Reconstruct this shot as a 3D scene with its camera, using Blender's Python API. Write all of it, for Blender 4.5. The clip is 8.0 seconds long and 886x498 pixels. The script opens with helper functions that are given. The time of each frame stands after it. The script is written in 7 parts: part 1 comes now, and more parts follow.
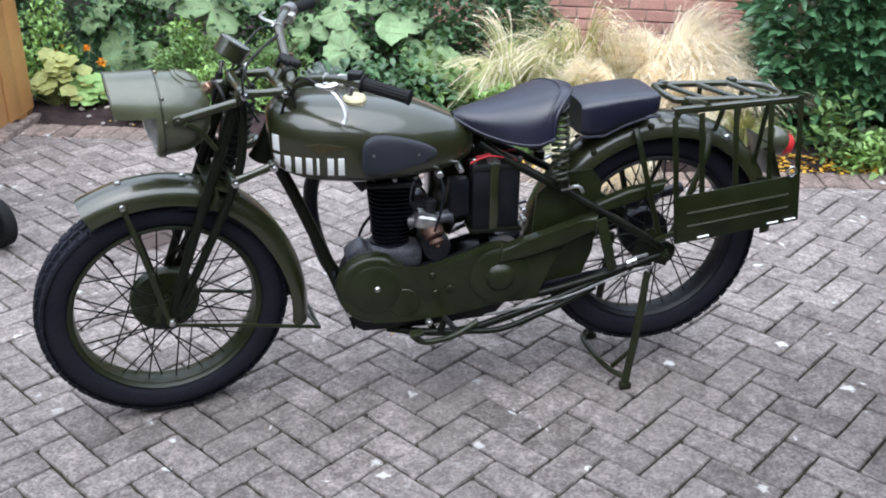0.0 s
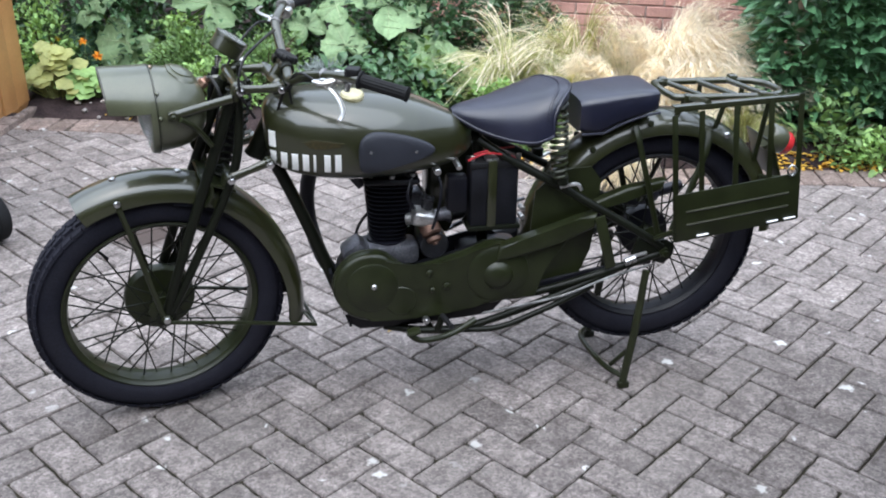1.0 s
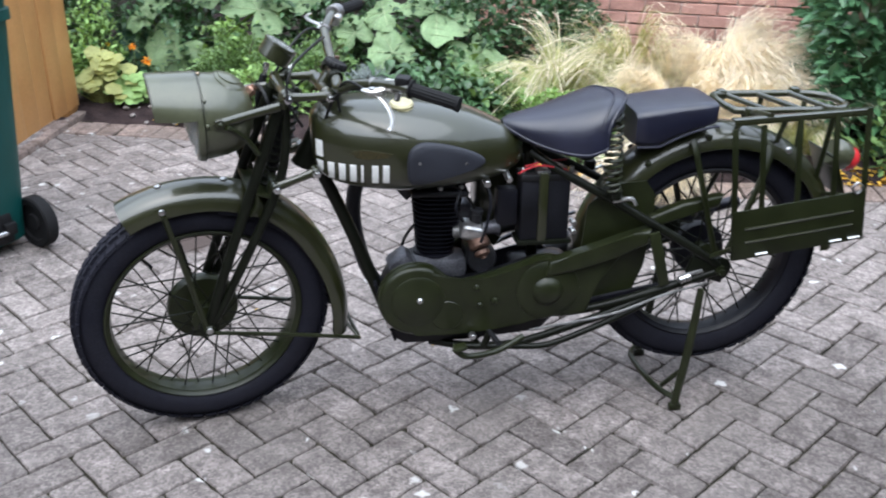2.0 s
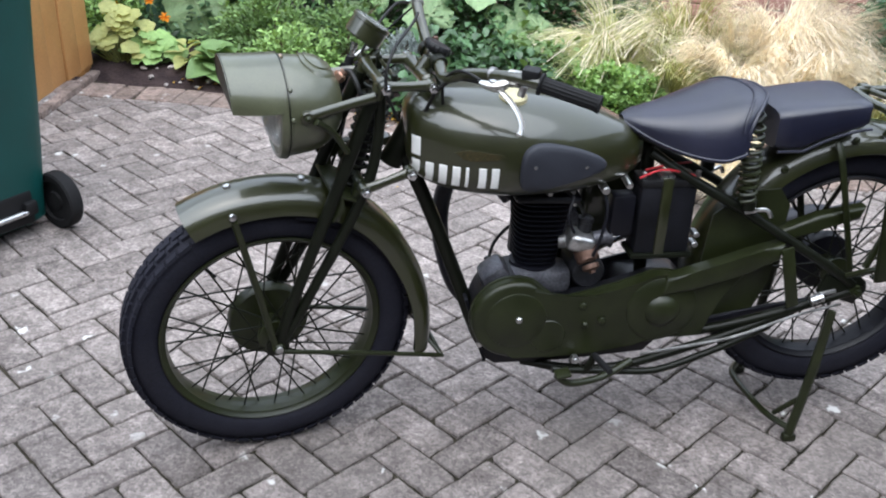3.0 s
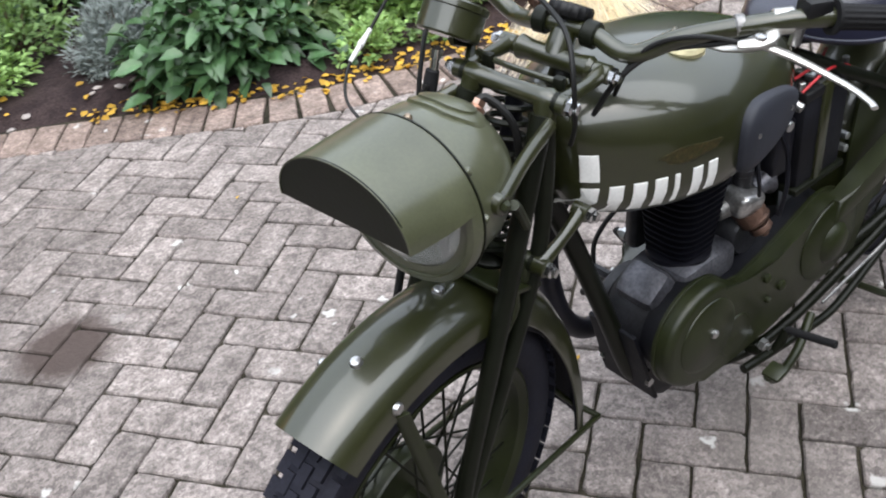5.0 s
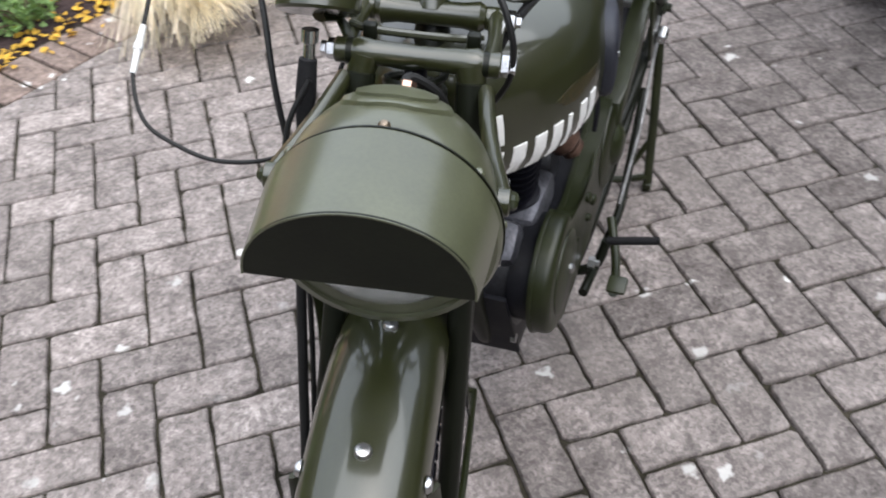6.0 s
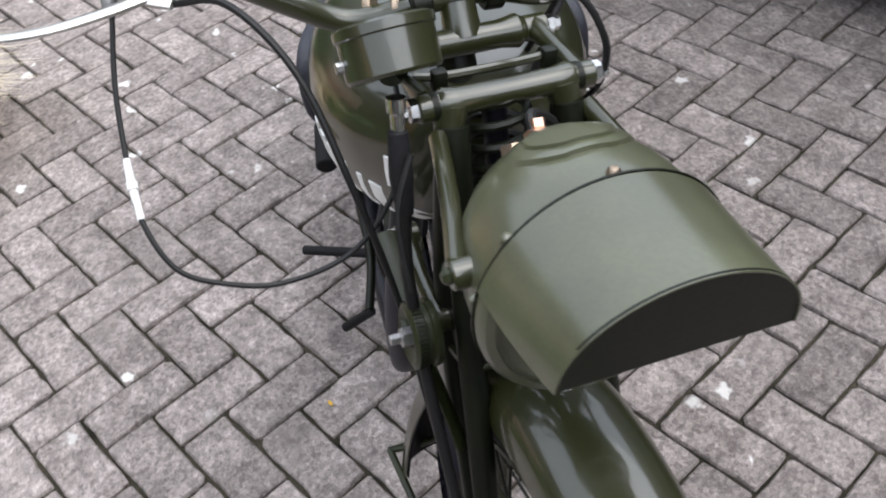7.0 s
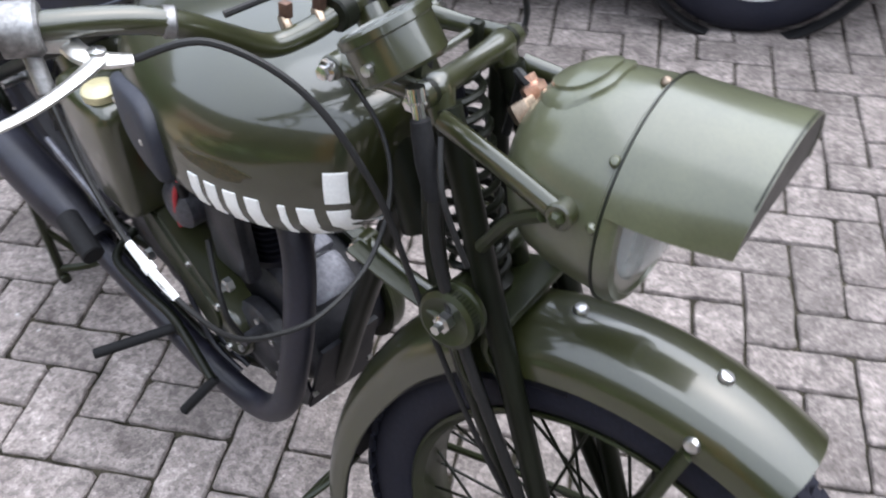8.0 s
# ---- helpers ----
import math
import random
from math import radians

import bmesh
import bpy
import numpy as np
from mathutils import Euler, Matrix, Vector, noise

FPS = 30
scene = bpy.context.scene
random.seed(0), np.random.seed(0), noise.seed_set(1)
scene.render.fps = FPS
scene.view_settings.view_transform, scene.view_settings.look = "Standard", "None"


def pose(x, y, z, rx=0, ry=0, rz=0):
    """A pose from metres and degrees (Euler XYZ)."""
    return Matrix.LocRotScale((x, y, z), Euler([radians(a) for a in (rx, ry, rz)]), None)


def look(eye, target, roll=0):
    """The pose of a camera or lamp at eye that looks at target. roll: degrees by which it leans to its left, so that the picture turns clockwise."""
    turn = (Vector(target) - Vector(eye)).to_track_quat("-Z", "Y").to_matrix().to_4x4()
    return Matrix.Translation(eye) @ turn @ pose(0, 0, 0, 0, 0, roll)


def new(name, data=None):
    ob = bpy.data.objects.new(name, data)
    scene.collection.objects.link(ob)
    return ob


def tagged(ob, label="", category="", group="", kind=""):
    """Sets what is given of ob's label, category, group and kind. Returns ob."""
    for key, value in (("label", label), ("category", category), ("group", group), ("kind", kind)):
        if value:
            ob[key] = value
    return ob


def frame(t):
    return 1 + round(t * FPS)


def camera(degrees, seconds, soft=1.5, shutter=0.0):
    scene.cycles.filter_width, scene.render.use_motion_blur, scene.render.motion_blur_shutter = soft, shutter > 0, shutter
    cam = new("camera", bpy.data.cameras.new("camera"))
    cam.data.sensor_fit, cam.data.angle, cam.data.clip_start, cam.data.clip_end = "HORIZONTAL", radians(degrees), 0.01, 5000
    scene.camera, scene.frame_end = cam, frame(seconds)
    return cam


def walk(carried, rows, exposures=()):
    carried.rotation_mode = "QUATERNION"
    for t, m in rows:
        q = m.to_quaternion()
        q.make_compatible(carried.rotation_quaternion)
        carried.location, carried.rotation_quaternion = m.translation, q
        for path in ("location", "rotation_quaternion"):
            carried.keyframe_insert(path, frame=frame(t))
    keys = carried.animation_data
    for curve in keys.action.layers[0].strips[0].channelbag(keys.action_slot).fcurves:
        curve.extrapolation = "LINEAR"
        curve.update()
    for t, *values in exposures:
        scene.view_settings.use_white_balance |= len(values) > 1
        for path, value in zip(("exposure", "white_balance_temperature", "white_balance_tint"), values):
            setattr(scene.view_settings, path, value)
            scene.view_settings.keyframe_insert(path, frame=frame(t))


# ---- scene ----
cam = camera(50.5, 8.0, soft=1.95, shutter=0.2)
PATH = [
    (0, (0.244, -2.378, 1.522), (0.564, -0.589, 0.687), 0.4),
    (0.5, (0.245, -2.366, 1.522), (0.562, -0.578, 0.683), 0.5),
    (1, (0.247, -2.357, 1.522), (0.572, -0.574, 0.676), 0.7),
    (1.5, (0.241, -2.349, 1.523), (0.583, -0.571, 0.674), 0.5),
    (2, (0.239, -2.291, 1.509), (0.479, -0.488, 0.677), 0.6),
    (2.2, (0.228, -2.25, 1.504), (0.399, -0.455, 0.639), 1.7),
    (3.3, (-0.071, -1.755, 1.477), (0.24, -0.007, 0.556), 1.7),
    (3.5, (-0.119, -1.64, 1.468), (0.178, 0.107, 0.541), -0.3),
    (4, (-0.246, -1.377, 1.464), (0.086, 0.343, 0.499), -1.4),
    (4.2, (-0.31, -1.279, 1.44), (0.165, 0.39, 0.447), -1.5),
    (5.3, (-0.554, -0.717, 1.433), (0.458, 0.5, 0.21), -8.8),
    (5.5, (-0.555, -0.624, 1.426), (0.542, 0.485, 0.174), -8.2),
    (6, (-0.601, -0.398, 1.394), (0.774, 0.19, 0.066), -4.3),
    (6.5, (-0.644, -0.185, 1.411), (0.811, 0.029, 0.056), 0.1),
    (7, (-0.528, 0.012, 1.401), (0.905, -0.001, 0.007), -9.0),
    (7.5, (-0.432, 0.199, 1.39), (0.946, -0.262, 0.016), -3.6),
    (8, (-0.407, 0.441, 1.406), (0.687, -0.502, 0.023), -1.3),
]

EXPOSURES = [(0.0, 1.27, 5640, 8), (2.5, 1.25, 5680, 8), (4.0, 1.22, 5960, 8), (5.5, 1.15, 6070, 9), (6.5, 1.10, 6030, 10), (7.0, 1.08, 6050, 10), (7.5, 1.37, 5890, 12), (8.0, 1.63, 5860, 11)]
walk(cam, [(t, look(eye, target, roll)) for t, eye, target, roll in PATH], EXPOSURES)

# ---- light: a bright overcast day ----
SUN_ELEVATION, SUN_TURN = 66.0, 200.0
world = bpy.data.worlds.new("overcast_sky")
scene.world = world
world.use_nodes = True
nt = world.node_tree
sky = nt.nodes.new("ShaderNodeTexSky")
sky.sky_type = "NISHITA"
sky.sun_disc = False
sky.sun_elevation = radians(SUN_ELEVATION)
sky.sun_rotation = radians(SUN_TURN)
sky.air_density, sky.dust_density, sky.ozone_density = 1.0, 5.0, 0.6
veil = nt.nodes.new("ShaderNodeMix")
veil.data_type = "RGBA"
veil.inputs["Factor"].default_value = 0.72
veil.inputs["B"].default_value = (7.2, 7.3, 7.5, 1)
nt.links.new(sky.outputs["Color"], veil.inputs["A"])
back = nt.nodes["Background"]
nt.links.new(veil.outputs["Result"], back.inputs["Color"])
back.inputs["Strength"].default_value = 0.147
sun = new("sun", bpy.data.lights.new("sun", "SUN"))
sun.data.energy, sun.data.angle, sun.data.color = 1.65, radians(95), (1, 0.97, 0.92)
sun.matrix_world = look((0, 0, 0), (-math.sin(radians(SUN_TURN)) * math.cos(radians(SUN_ELEVATION)), -math.cos(radians(SUN_TURN)) * math.cos(radians(SUN_ELEVATION)), -math.sin(radians(SUN_ELEVATION))))


# ---- materials ----
def mat(name, col, rough=0.5, metal=0.0, var=0.18, scale=9.0, fine=0.1, fscale=140.0, bump=0.0, bscale=200.0, spec=0.5, rvar=0.12, col2=None, pick="", split=0.25, coat=0.0, film=(0.2, 1.6)):
    """A surface with stains at a large and grain at a small scale; pick: what varies it from piece to piece."""
    m = bpy.data.materials.new(name)
    m.use_nodes = True
    t = m.node_tree
    n, link = t.nodes, t.links.new
    bsdf = n["Principled BSDF"]
    pos = n.new("ShaderNodeNewGeometry")
    big, small = n.new("ShaderNodeTexNoise"), n.new("ShaderNodeTexNoise")
    big.inputs["Scale"].default_value, big.inputs["Detail"].default_value = scale, 4
    small.inputs["Scale"].default_value, small.inputs["Detail"].default_value = fscale, 3
    for q in (big, small):
        link(pos.outputs["Position"], q.inputs["Vector"])
    ramp = n.new("ShaderNodeMapRange")
    ramp.inputs["From Min"].default_value, ramp.inputs["From Max"].default_value = 0.3, 0.7
    link(big.outputs["Fac"], ramp.inputs["Value"])
    mix = n.new("ShaderNodeMix")
    mix.data_type = "RGBA"
    c2 = col2 or tuple(c * (1 - 2 * var) for c in col)
    mix.inputs["A"].default_value, mix.inputs["B"].default_value = (*c2, 1), (*col, 1)
    link(ramp.outputs["Result"], mix.inputs["Factor"])
    gain = n.new("ShaderNodeMapRange")
    gain.inputs["From Min"].default_value, gain.inputs["From Max"].default_value = 0.3, 0.7
    gain.inputs["To Min"].default_value, gain.inputs["To Max"].default_value = 1 - fine, 1 + fine
    link(small.outputs["Fac"], gain.inputs["Value"])
    mul = n.new("ShaderNodeVectorMath")
    mul.operation = "SCALE"
    link(mix.outputs["Result"], mul.inputs[0])
    link(gain.outputs["Result"], mul.inputs["Scale"])
    out = mul.outputs["Vector"]
    if pick:
        src = n.new("ShaderNodeObjectInfo").outputs["Random"] if pick == "object" else pos.outputs["Random Per Island"]
        g2 = n.new("ShaderNodeMapRange")
        g2.inputs["To Min"].default_value, g2.inputs["To Max"].default_value = 1 - split, 1 + split
        link(src, g2.inputs["Value"])
        m2 = n.new("ShaderNodeVectorMath")
        m2.operation = "SCALE"
        link(out, m2.inputs[0])
        link(g2.outputs["Result"], m2.inputs["Scale"])
        out = m2.outputs["Vector"]
    link(out, bsdf.inputs["Base Color"])
    rr = n.new("ShaderNodeMapRange")
    rr.inputs["To Min"].default_value, rr.inputs["To Max"].default_value = max(0.02, rough - rvar), min(1, rough + rvar)
    link(big.outputs["Fac"], rr.inputs["Value"])
    link(rr.outputs["Result"], bsdf.inputs["Roughness"])
    bsdf.inputs["Metallic"].default_value = metal
    bsdf.inputs["Specular IOR Level"].default_value = spec
    bsdf.inputs["Coat Weight"].default_value = coat
    bsdf.inputs["Coat Roughness"].default_value, bsdf.inputs["Coat IOR"].default_value = film
    if bump:
        b = n.new("ShaderNodeBump")
        b.inputs["Strength"].default_value, b.inputs["Distance"].default_value = 0.6, bump
        nb = n.new("ShaderNodeTexNoise")
        nb.inputs["Scale"].default_value, nb.inputs["Detail"].default_value = bscale, 4
        link(pos.outputs["Position"], nb.inputs["Vector"])
        link(nb.outputs["Fac"], b.inputs["Height"])
        link(b.outputs["Normal"], bsdf.inputs["Normal"])
    return m


def leafy(name, col, split=0.35, rough=0.5, shine=0.4, thin=0.25, warm=(1.25, 1.1, 0.5)):
    """Foliage: every leaf a little different, light coming through thin blades."""
    m = mat(name, col, rough, 0, 0.15, 6, 0.12, 60, 0, 200, shine, 0.1, None, "island", split)
    t = m.node_tree
    n, link = t.nodes, t.links.new
    bsdf = n["Principled BSDF"]
    out = n["Material Output"]
    tr = n.new("ShaderNodeBsdfTranslucent")
    tint = n.new("ShaderNodeVectorMath")
    tint.operation = "MULTIPLY"
    link(bsdf.inputs["Base Color"].links[0].from_socket, tint.inputs[0])
    tint.inputs[1].default_value = warm
    link(tint.outputs["Vector"], tr.inputs["Color"])
    mx = n.new("ShaderNodeMixShader")
    mx.inputs[0].default_value = thin
    link(bsdf.outputs[0], mx.inputs[1])
    link(tr.outputs[0], mx.inputs[2])
    link(mx.outputs[0], out.inputs["Surface"])
    return m


def paving(name, pick, col=(0.269, 0.237, 0.224), col2=(0.173, 0.150, 0.141)):
    """Concrete block paving: speckled grit, a warm or grey cast from block to block, pale lichen spots and grime."""
    m = mat(name, col, 0.88, 0, 0.16, 11, 0.26, 330, 0.004, 150, 0.2, 0.08, col2, pick, 0.2)
    t = m.node_tree
    n, link = t.nodes, t.links.new
    bsdf = n["Principled BSDF"]
    base = bsdf.inputs["Base Color"].links[0].from_socket
    pos = n.new("ShaderNodeNewGeometry")
    # coarse aggregate worn out of the face
    grit = n.new("ShaderNodeTexNoise")
    grit.inputs["Scale"].default_value, grit.inputs["Detail"].default_value, grit.inputs["Roughness"].default_value = 75, 5, 0.8
    link(pos.outputs["Position"], grit.inputs["Vector"])
    gain = n.new("ShaderNodeMapRange")
    gain.inputs["From Min"].default_value, gain.inputs["From Max"].default_value = 0.3, 0.7
    gain.inputs["To Min"].default_value, gain.inputs["To Max"].default_value = 0.7, 1.26
    link(grit.outputs["Fac"], gain.inputs["Value"])
    worn = n.new("ShaderNodeVectorMath")
    worn.operation = "SCALE"
    link(base, worn.inputs[0])
    link(gain.outputs["Result"], worn.inputs["Scale"])
    base = worn.outputs["Vector"]
    # single grains of sand and chippings, pale or dark
    grain = n.new("ShaderNodeTexVoronoi")
    grain.inputs["Scale"].default_value = 130
    link(pos.outputs["Position"], grain.inputs["Vector"])
    tone = n.new("ShaderNodeSeparateColor")
    link(grain.outputs["Color"], tone.inputs[0])
    gg = n.new("ShaderNodeMapRange")
    gg.inputs["To Min"].default_value, gg.inputs["To Max"].default_value = 0.73, 1.30
    link(tone.outputs[0], gg.inputs["Value"])
    gw = n.new("ShaderNodeVectorMath")
    gw.operation = "SCALE"
    link(base, gw.inputs[0])
    link(gg.outputs["Result"], gw.inputs["Scale"])
    base = gw.outputs["Vector"]
    # weathered blotches, each some centimetres wide
    blot = n.new("ShaderNodeTexNoise")
    blot.inputs["Scale"].default_value, blot.inputs["Detail"].default_value, blot.inputs["Roughness"].default_value = 24, 6, 0.7
    link(pos.outputs["Position"], blot.inputs["Vector"])
    bg = n.new("ShaderNodeMapRange")
    bg.inputs["From Min"].default_value, bg.inputs["From Max"].default_value = 0.33, 0.67
    bg.inputs["To Min"].default_value, bg.inputs["To Max"].default_value = 0.66, 1.30
    link(blot.outputs["Fac"], bg.inputs["Value"])
    bw = n.new("ShaderNodeVectorMath")
    bw.operation = "SCALE"
    link(base, bw.inputs[0])
    link(bg.outputs["Result"], bw.inputs["Scale"])
    base = bw.outputs["Vector"]
    # shade from the house and car side, painted darker to the south and west
    shade_at = n.new("ShaderNodeSeparateXYZ")
    link(pos.outputs["Position"], shade_at.inputs[0])
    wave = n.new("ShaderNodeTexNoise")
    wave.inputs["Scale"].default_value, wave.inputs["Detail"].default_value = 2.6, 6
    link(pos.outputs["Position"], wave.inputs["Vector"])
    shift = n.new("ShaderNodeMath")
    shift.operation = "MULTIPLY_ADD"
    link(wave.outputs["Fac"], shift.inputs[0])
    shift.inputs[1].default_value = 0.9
    link(shade_at.outputs["Y"], shift.inputs[2])
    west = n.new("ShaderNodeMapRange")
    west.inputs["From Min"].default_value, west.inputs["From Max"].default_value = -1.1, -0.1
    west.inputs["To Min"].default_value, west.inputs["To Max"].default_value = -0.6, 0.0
    link(shade_at.outputs["X"], west.inputs["Value"])
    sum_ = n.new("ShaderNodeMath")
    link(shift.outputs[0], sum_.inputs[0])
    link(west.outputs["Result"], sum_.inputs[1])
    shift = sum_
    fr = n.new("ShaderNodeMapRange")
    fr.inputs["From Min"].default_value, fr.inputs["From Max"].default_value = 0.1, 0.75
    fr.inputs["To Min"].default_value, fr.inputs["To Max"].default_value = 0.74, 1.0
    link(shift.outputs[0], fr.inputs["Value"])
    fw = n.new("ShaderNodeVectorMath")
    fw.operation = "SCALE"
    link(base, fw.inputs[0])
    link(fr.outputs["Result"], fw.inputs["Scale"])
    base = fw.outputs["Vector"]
    spots = n.new("ShaderNodeTexVoronoi")
    spots.inputs["Scale"].default_value = 15.0
    warp = n.new("ShaderNodeTexNoise")
    warp.inputs["Scale"].default_value = 38
    warp.inputs["Detail"].default_value = 3
    link(pos.outputs["Position"], warp.inputs["Vector"])
    add = n.new("ShaderNodeVectorMath")
    add.operation = "MULTIPLY_ADD"
    link(warp.outputs["Color"], add.inputs[0])
    add.inputs[1].default_value = (0.055, 0.055, 0.04)
    link(pos.outputs["Position"], add.inputs[2])
    link(add.outputs["Vector"], spots.inputs["Vector"])
    cut = n.new("ShaderNodeMapRange")
    cut.inputs["From Min"].default_value, cut.inputs["From Max"].default_value = 0.0, 0.10
    # each spot has a size of its own, most are small
    size = n.new("ShaderNodeSeparateColor")
    link(spots.outputs["Color"], size.inputs[0])
    curve = n.new("ShaderNodeMath")
    curve.operation = "POWER"
    link(size.outputs[0], curve.inputs[0])
    curve.inputs[1].default_value = 2.2
    grow = n.new("ShaderNodeMath")
    grow.operation = "MULTIPLY_ADD"
    link(curve.outputs[0], grow.inputs[0])
    grow.inputs[1].default_value, grow.inputs[2].default_value = 0.32, -0.02
    inside = n.new("ShaderNodeMath")
    inside.operation = "SUBTRACT"
    link(grow.outputs[0], inside.inputs[0])
    link(spots.outputs["Distance"], inside.inputs[1])
    link(inside.outputs[0], cut.inputs["Value"])
    # lichen grows in patches, thickest towards the far end of the drive
    patch = n.new("ShaderNodeTexNoise")
    patch.inputs["Scale"].default_value = 1.3
    link(pos.outputs["Position"], patch.inputs["Vector"])
    sep = n.new("ShaderNodeSeparateXYZ")
    link(pos.outputs["Position"], sep.inputs[0])
    side = n.new("ShaderNodeMapRange")
    side.inputs["From Min"].default_value, side.inputs["From Max"].default_value = 0.9, 2.3
    side.inputs["To Min"].default_value, side.inputs["To Max"].default_value = -0.08, 0.22
    link(sep.outputs["X"], side.inputs["Value"])
    sm = n.new("ShaderNodeMath")
    south = n.new("ShaderNodeMapRange")
    south.inputs["From Min"].default_value, south.inputs["From Max"].default_value = -0.9, -0.2
    south.inputs["To Min"].default_value = -0.12
    south.inputs["To Max"].default_value = 0.03
    link(sep.outputs["Y"], south.inputs["Value"])
    north = n.new("ShaderNodeMath")
    link(patch.outputs["Fac"], north.inputs[0])
    link(south.outputs["Result"], north.inputs[1])
    link(north.outputs[0], sm.inputs[0])
    link(side.outputs["Result"], sm.inputs[1])
    pc = n.new("ShaderNodeMapRange")
    pc.inputs["From Min"].default_value, pc.inputs["From Max"].default_value = 0.41, 0.53
    link(sm.outputs[0], pc.inputs["Value"])
    both = n.new("ShaderNodeMath")
    both.operation = "MULTIPLY"
    link(cut.outputs["Result"], both.inputs[0])
    link(pc.outputs["Result"], both.inputs[1])
    mx = n.new("ShaderNodeMix")
    mx.data_type = "RGBA"
    link(both.outputs[0], mx.inputs["Factor"])
    link(base, mx.inputs["A"])
    mx.inputs["B"].default_value = (0.56, 0.55, 0.53, 1)
    # brown grime in patches
    grime = n.new("ShaderNodeTexNoise")
    grime.inputs["Scale"].default_value, grime.inputs["Detail"].default_value = 2.2, 5
    link(pos.outputs["Position"], grime.inputs["Vector"])
    gc = n.new("ShaderNodeMapRange")
    gc.inputs["From Min"].default_value, gc.inputs["From Max"].default_value = 0.52, 0.75
    gc.inputs["To Max"].default_value = 0.55
    link(grime.outputs["Fac"], gc.inputs["Value"])
    g = n.new("ShaderNodeMix")
    g.data_type = "RGBA"
    link(gc.outputs["Result"], g.inputs["Factor"])
    link(mx.outputs["Result"], g.inputs["A"])
    g.inputs["B"].default_value = (0.15, 0.135, 0.125, 1)
    # one old oil stain on the drive
    far = n.new("ShaderNodeVectorMath")
    far.operation = "DISTANCE"
    link(add.outputs["Vector"], far.inputs[0])
    far.inputs[1].default_value = (-0.275, 1.19, 0.025)
    sc = n.new("ShaderNodeMapRange")
    sc.inputs["From Min"].default_value, sc.inputs["From Max"].default_value = 0.15, 0.085
    sc.inputs["To Max"].default_value = 0.95
    link(far.outputs["Value"], sc.inputs["Value"])
    st = n.new("ShaderNodeMix")
    st.data_type = "RGBA"
    link(sc.outputs["Result"], st.inputs["Factor"])
    link(g.outputs["Result"], st.inputs["A"])
    st.inputs["B"].default_value = (0.066, 0.050, 0.045, 1)
    link(st.outputs["Result"], bsdf.inputs["Base Color"])
    return m


OLIVE = mat("olive_drab_paint", (0.0205, 0.0228, 0.0058), 0.40, 0, 0.16, 9, 0.08, 300, 0.0001, 500, 0.4, 0.07, coat=0.85, film=(0.11, 1.6))
OLIVE_LAMP = mat("faded_olive_paint", (0.068, 0.073, 0.039), 0.38, 0, 0.16, 13, 0.08, 260, 0.0001, 420, 0.5, 0.08, coat=0.6, film=(0.18, 1.58))
# Darker olive: grime on small fittings, painted-in shade on the chaincase.
OLIVE_DARK = mat("grimy_shaded_olive_paint", (0.0165, 0.0205, 0.0062), 0.36, 0, 0.22, 16, 0.15, 200, 0.0003, 300, 0.4, 0.12)
# Darker than the olive; stands for shade on fork girders and hood plate.
FRAME_PAINT = mat("shaded_dark_green_paint", (0.0064, 0.0078, 0.0040), 0.40, 0, 0.2, 20, 0.12, 250, 0.0002, 240, 0.22, 0.1)
BLACK_PAINT = mat("black_enamel", (0.006, 0.006, 0.010), 0.42, 0, 0.2, 18, 0.15, 220, 0.0003, 260, 0.28, 0.12)
FIN_BLACK = mat("sooty_shaded_black", (0.0034, 0.0036, 0.0068), 0.6, 0, 0.2, 18, 0.2, 200, 0.0005, 240, 0.15, 0.12)
OIL_BLACK = mat("oily_black_iron", (0.0075, 0.0078, 0.0115), 0.55, 0, 0.3, 16, 0.25, 160, 0.0006, 200, 0.25, 0.15)
RUBBER = mat("black_rubber", (0.011, 0.011, 0.012), 0.72, 0, 0.2, 14, 0.2, 240, 0.0006, 320, 0.2, 0.1)
TYRE = mat("tyre_rubber", (0.0082, 0.0085, 0.0155), 0.74, 0, 0.25, 10, 0.25, 200, 0.0006, 250, 0.22, 0.1, (0.0125, 0.0125, 0.019))
LEATHER = mat("black_leathercloth", (0.011, 0.012, 0.028), 0.34, 0, 0.25, 9, 0.15, 260, 0.0006, 420, 0.65, 0.12)
KNEE = mat("blue_black_rubber", (0.024, 0.026, 0.036), 0.6, 0, 0.15, 12, 0.12, 260, 0.0004, 400, 0.4, 0.08)
STEEL = mat("bright_zinc", (0.6, 0.6, 0.6), 0.3, 1, 0.1, 40, 0.1, 300, 0, 200, 0.5, 0.1)
CHROME = mat("worn_chrome", (0.72, 0.72, 0.73), 0.2, 1, 0.1, 30, 0.1, 300, 0, 200, 0.5, 0.08)
ALLOY = mat("dull_cast_alloy", (0.34, 0.34, 0.34), 0.5, 0.85, 0.3, 22, 0.25, 180, 0.0008, 220, 0.5, 0.15, (0.12, 0.115, 0.11))
ALLOY_GRIMY = mat("oily_cast_alloy", (0.034, 0.034, 0.040), 0.42, 0.3, 0.35, 16, 0.3, 160, 0.0008, 200, 0.5, 0.15, (0.015, 0.015, 0.017))
DIRTY_ALLOY = mat("greasy_cast_alloy", (0.165, 0.165, 0.185), 0.44, 0.6, 0.35, 18, 0.3, 160, 0.0008, 200, 0.5, 0.15, (0.05, 0.05, 0.060))
CARB_ALLOY = mat("bright_cast_alloy", (0.6, 0.6, 0.6), 0.34, 0.9, 0.25, 40, 0.2, 220, 0.0006, 240, 0.5, 0.12, (0.3, 0.29, 0.28))
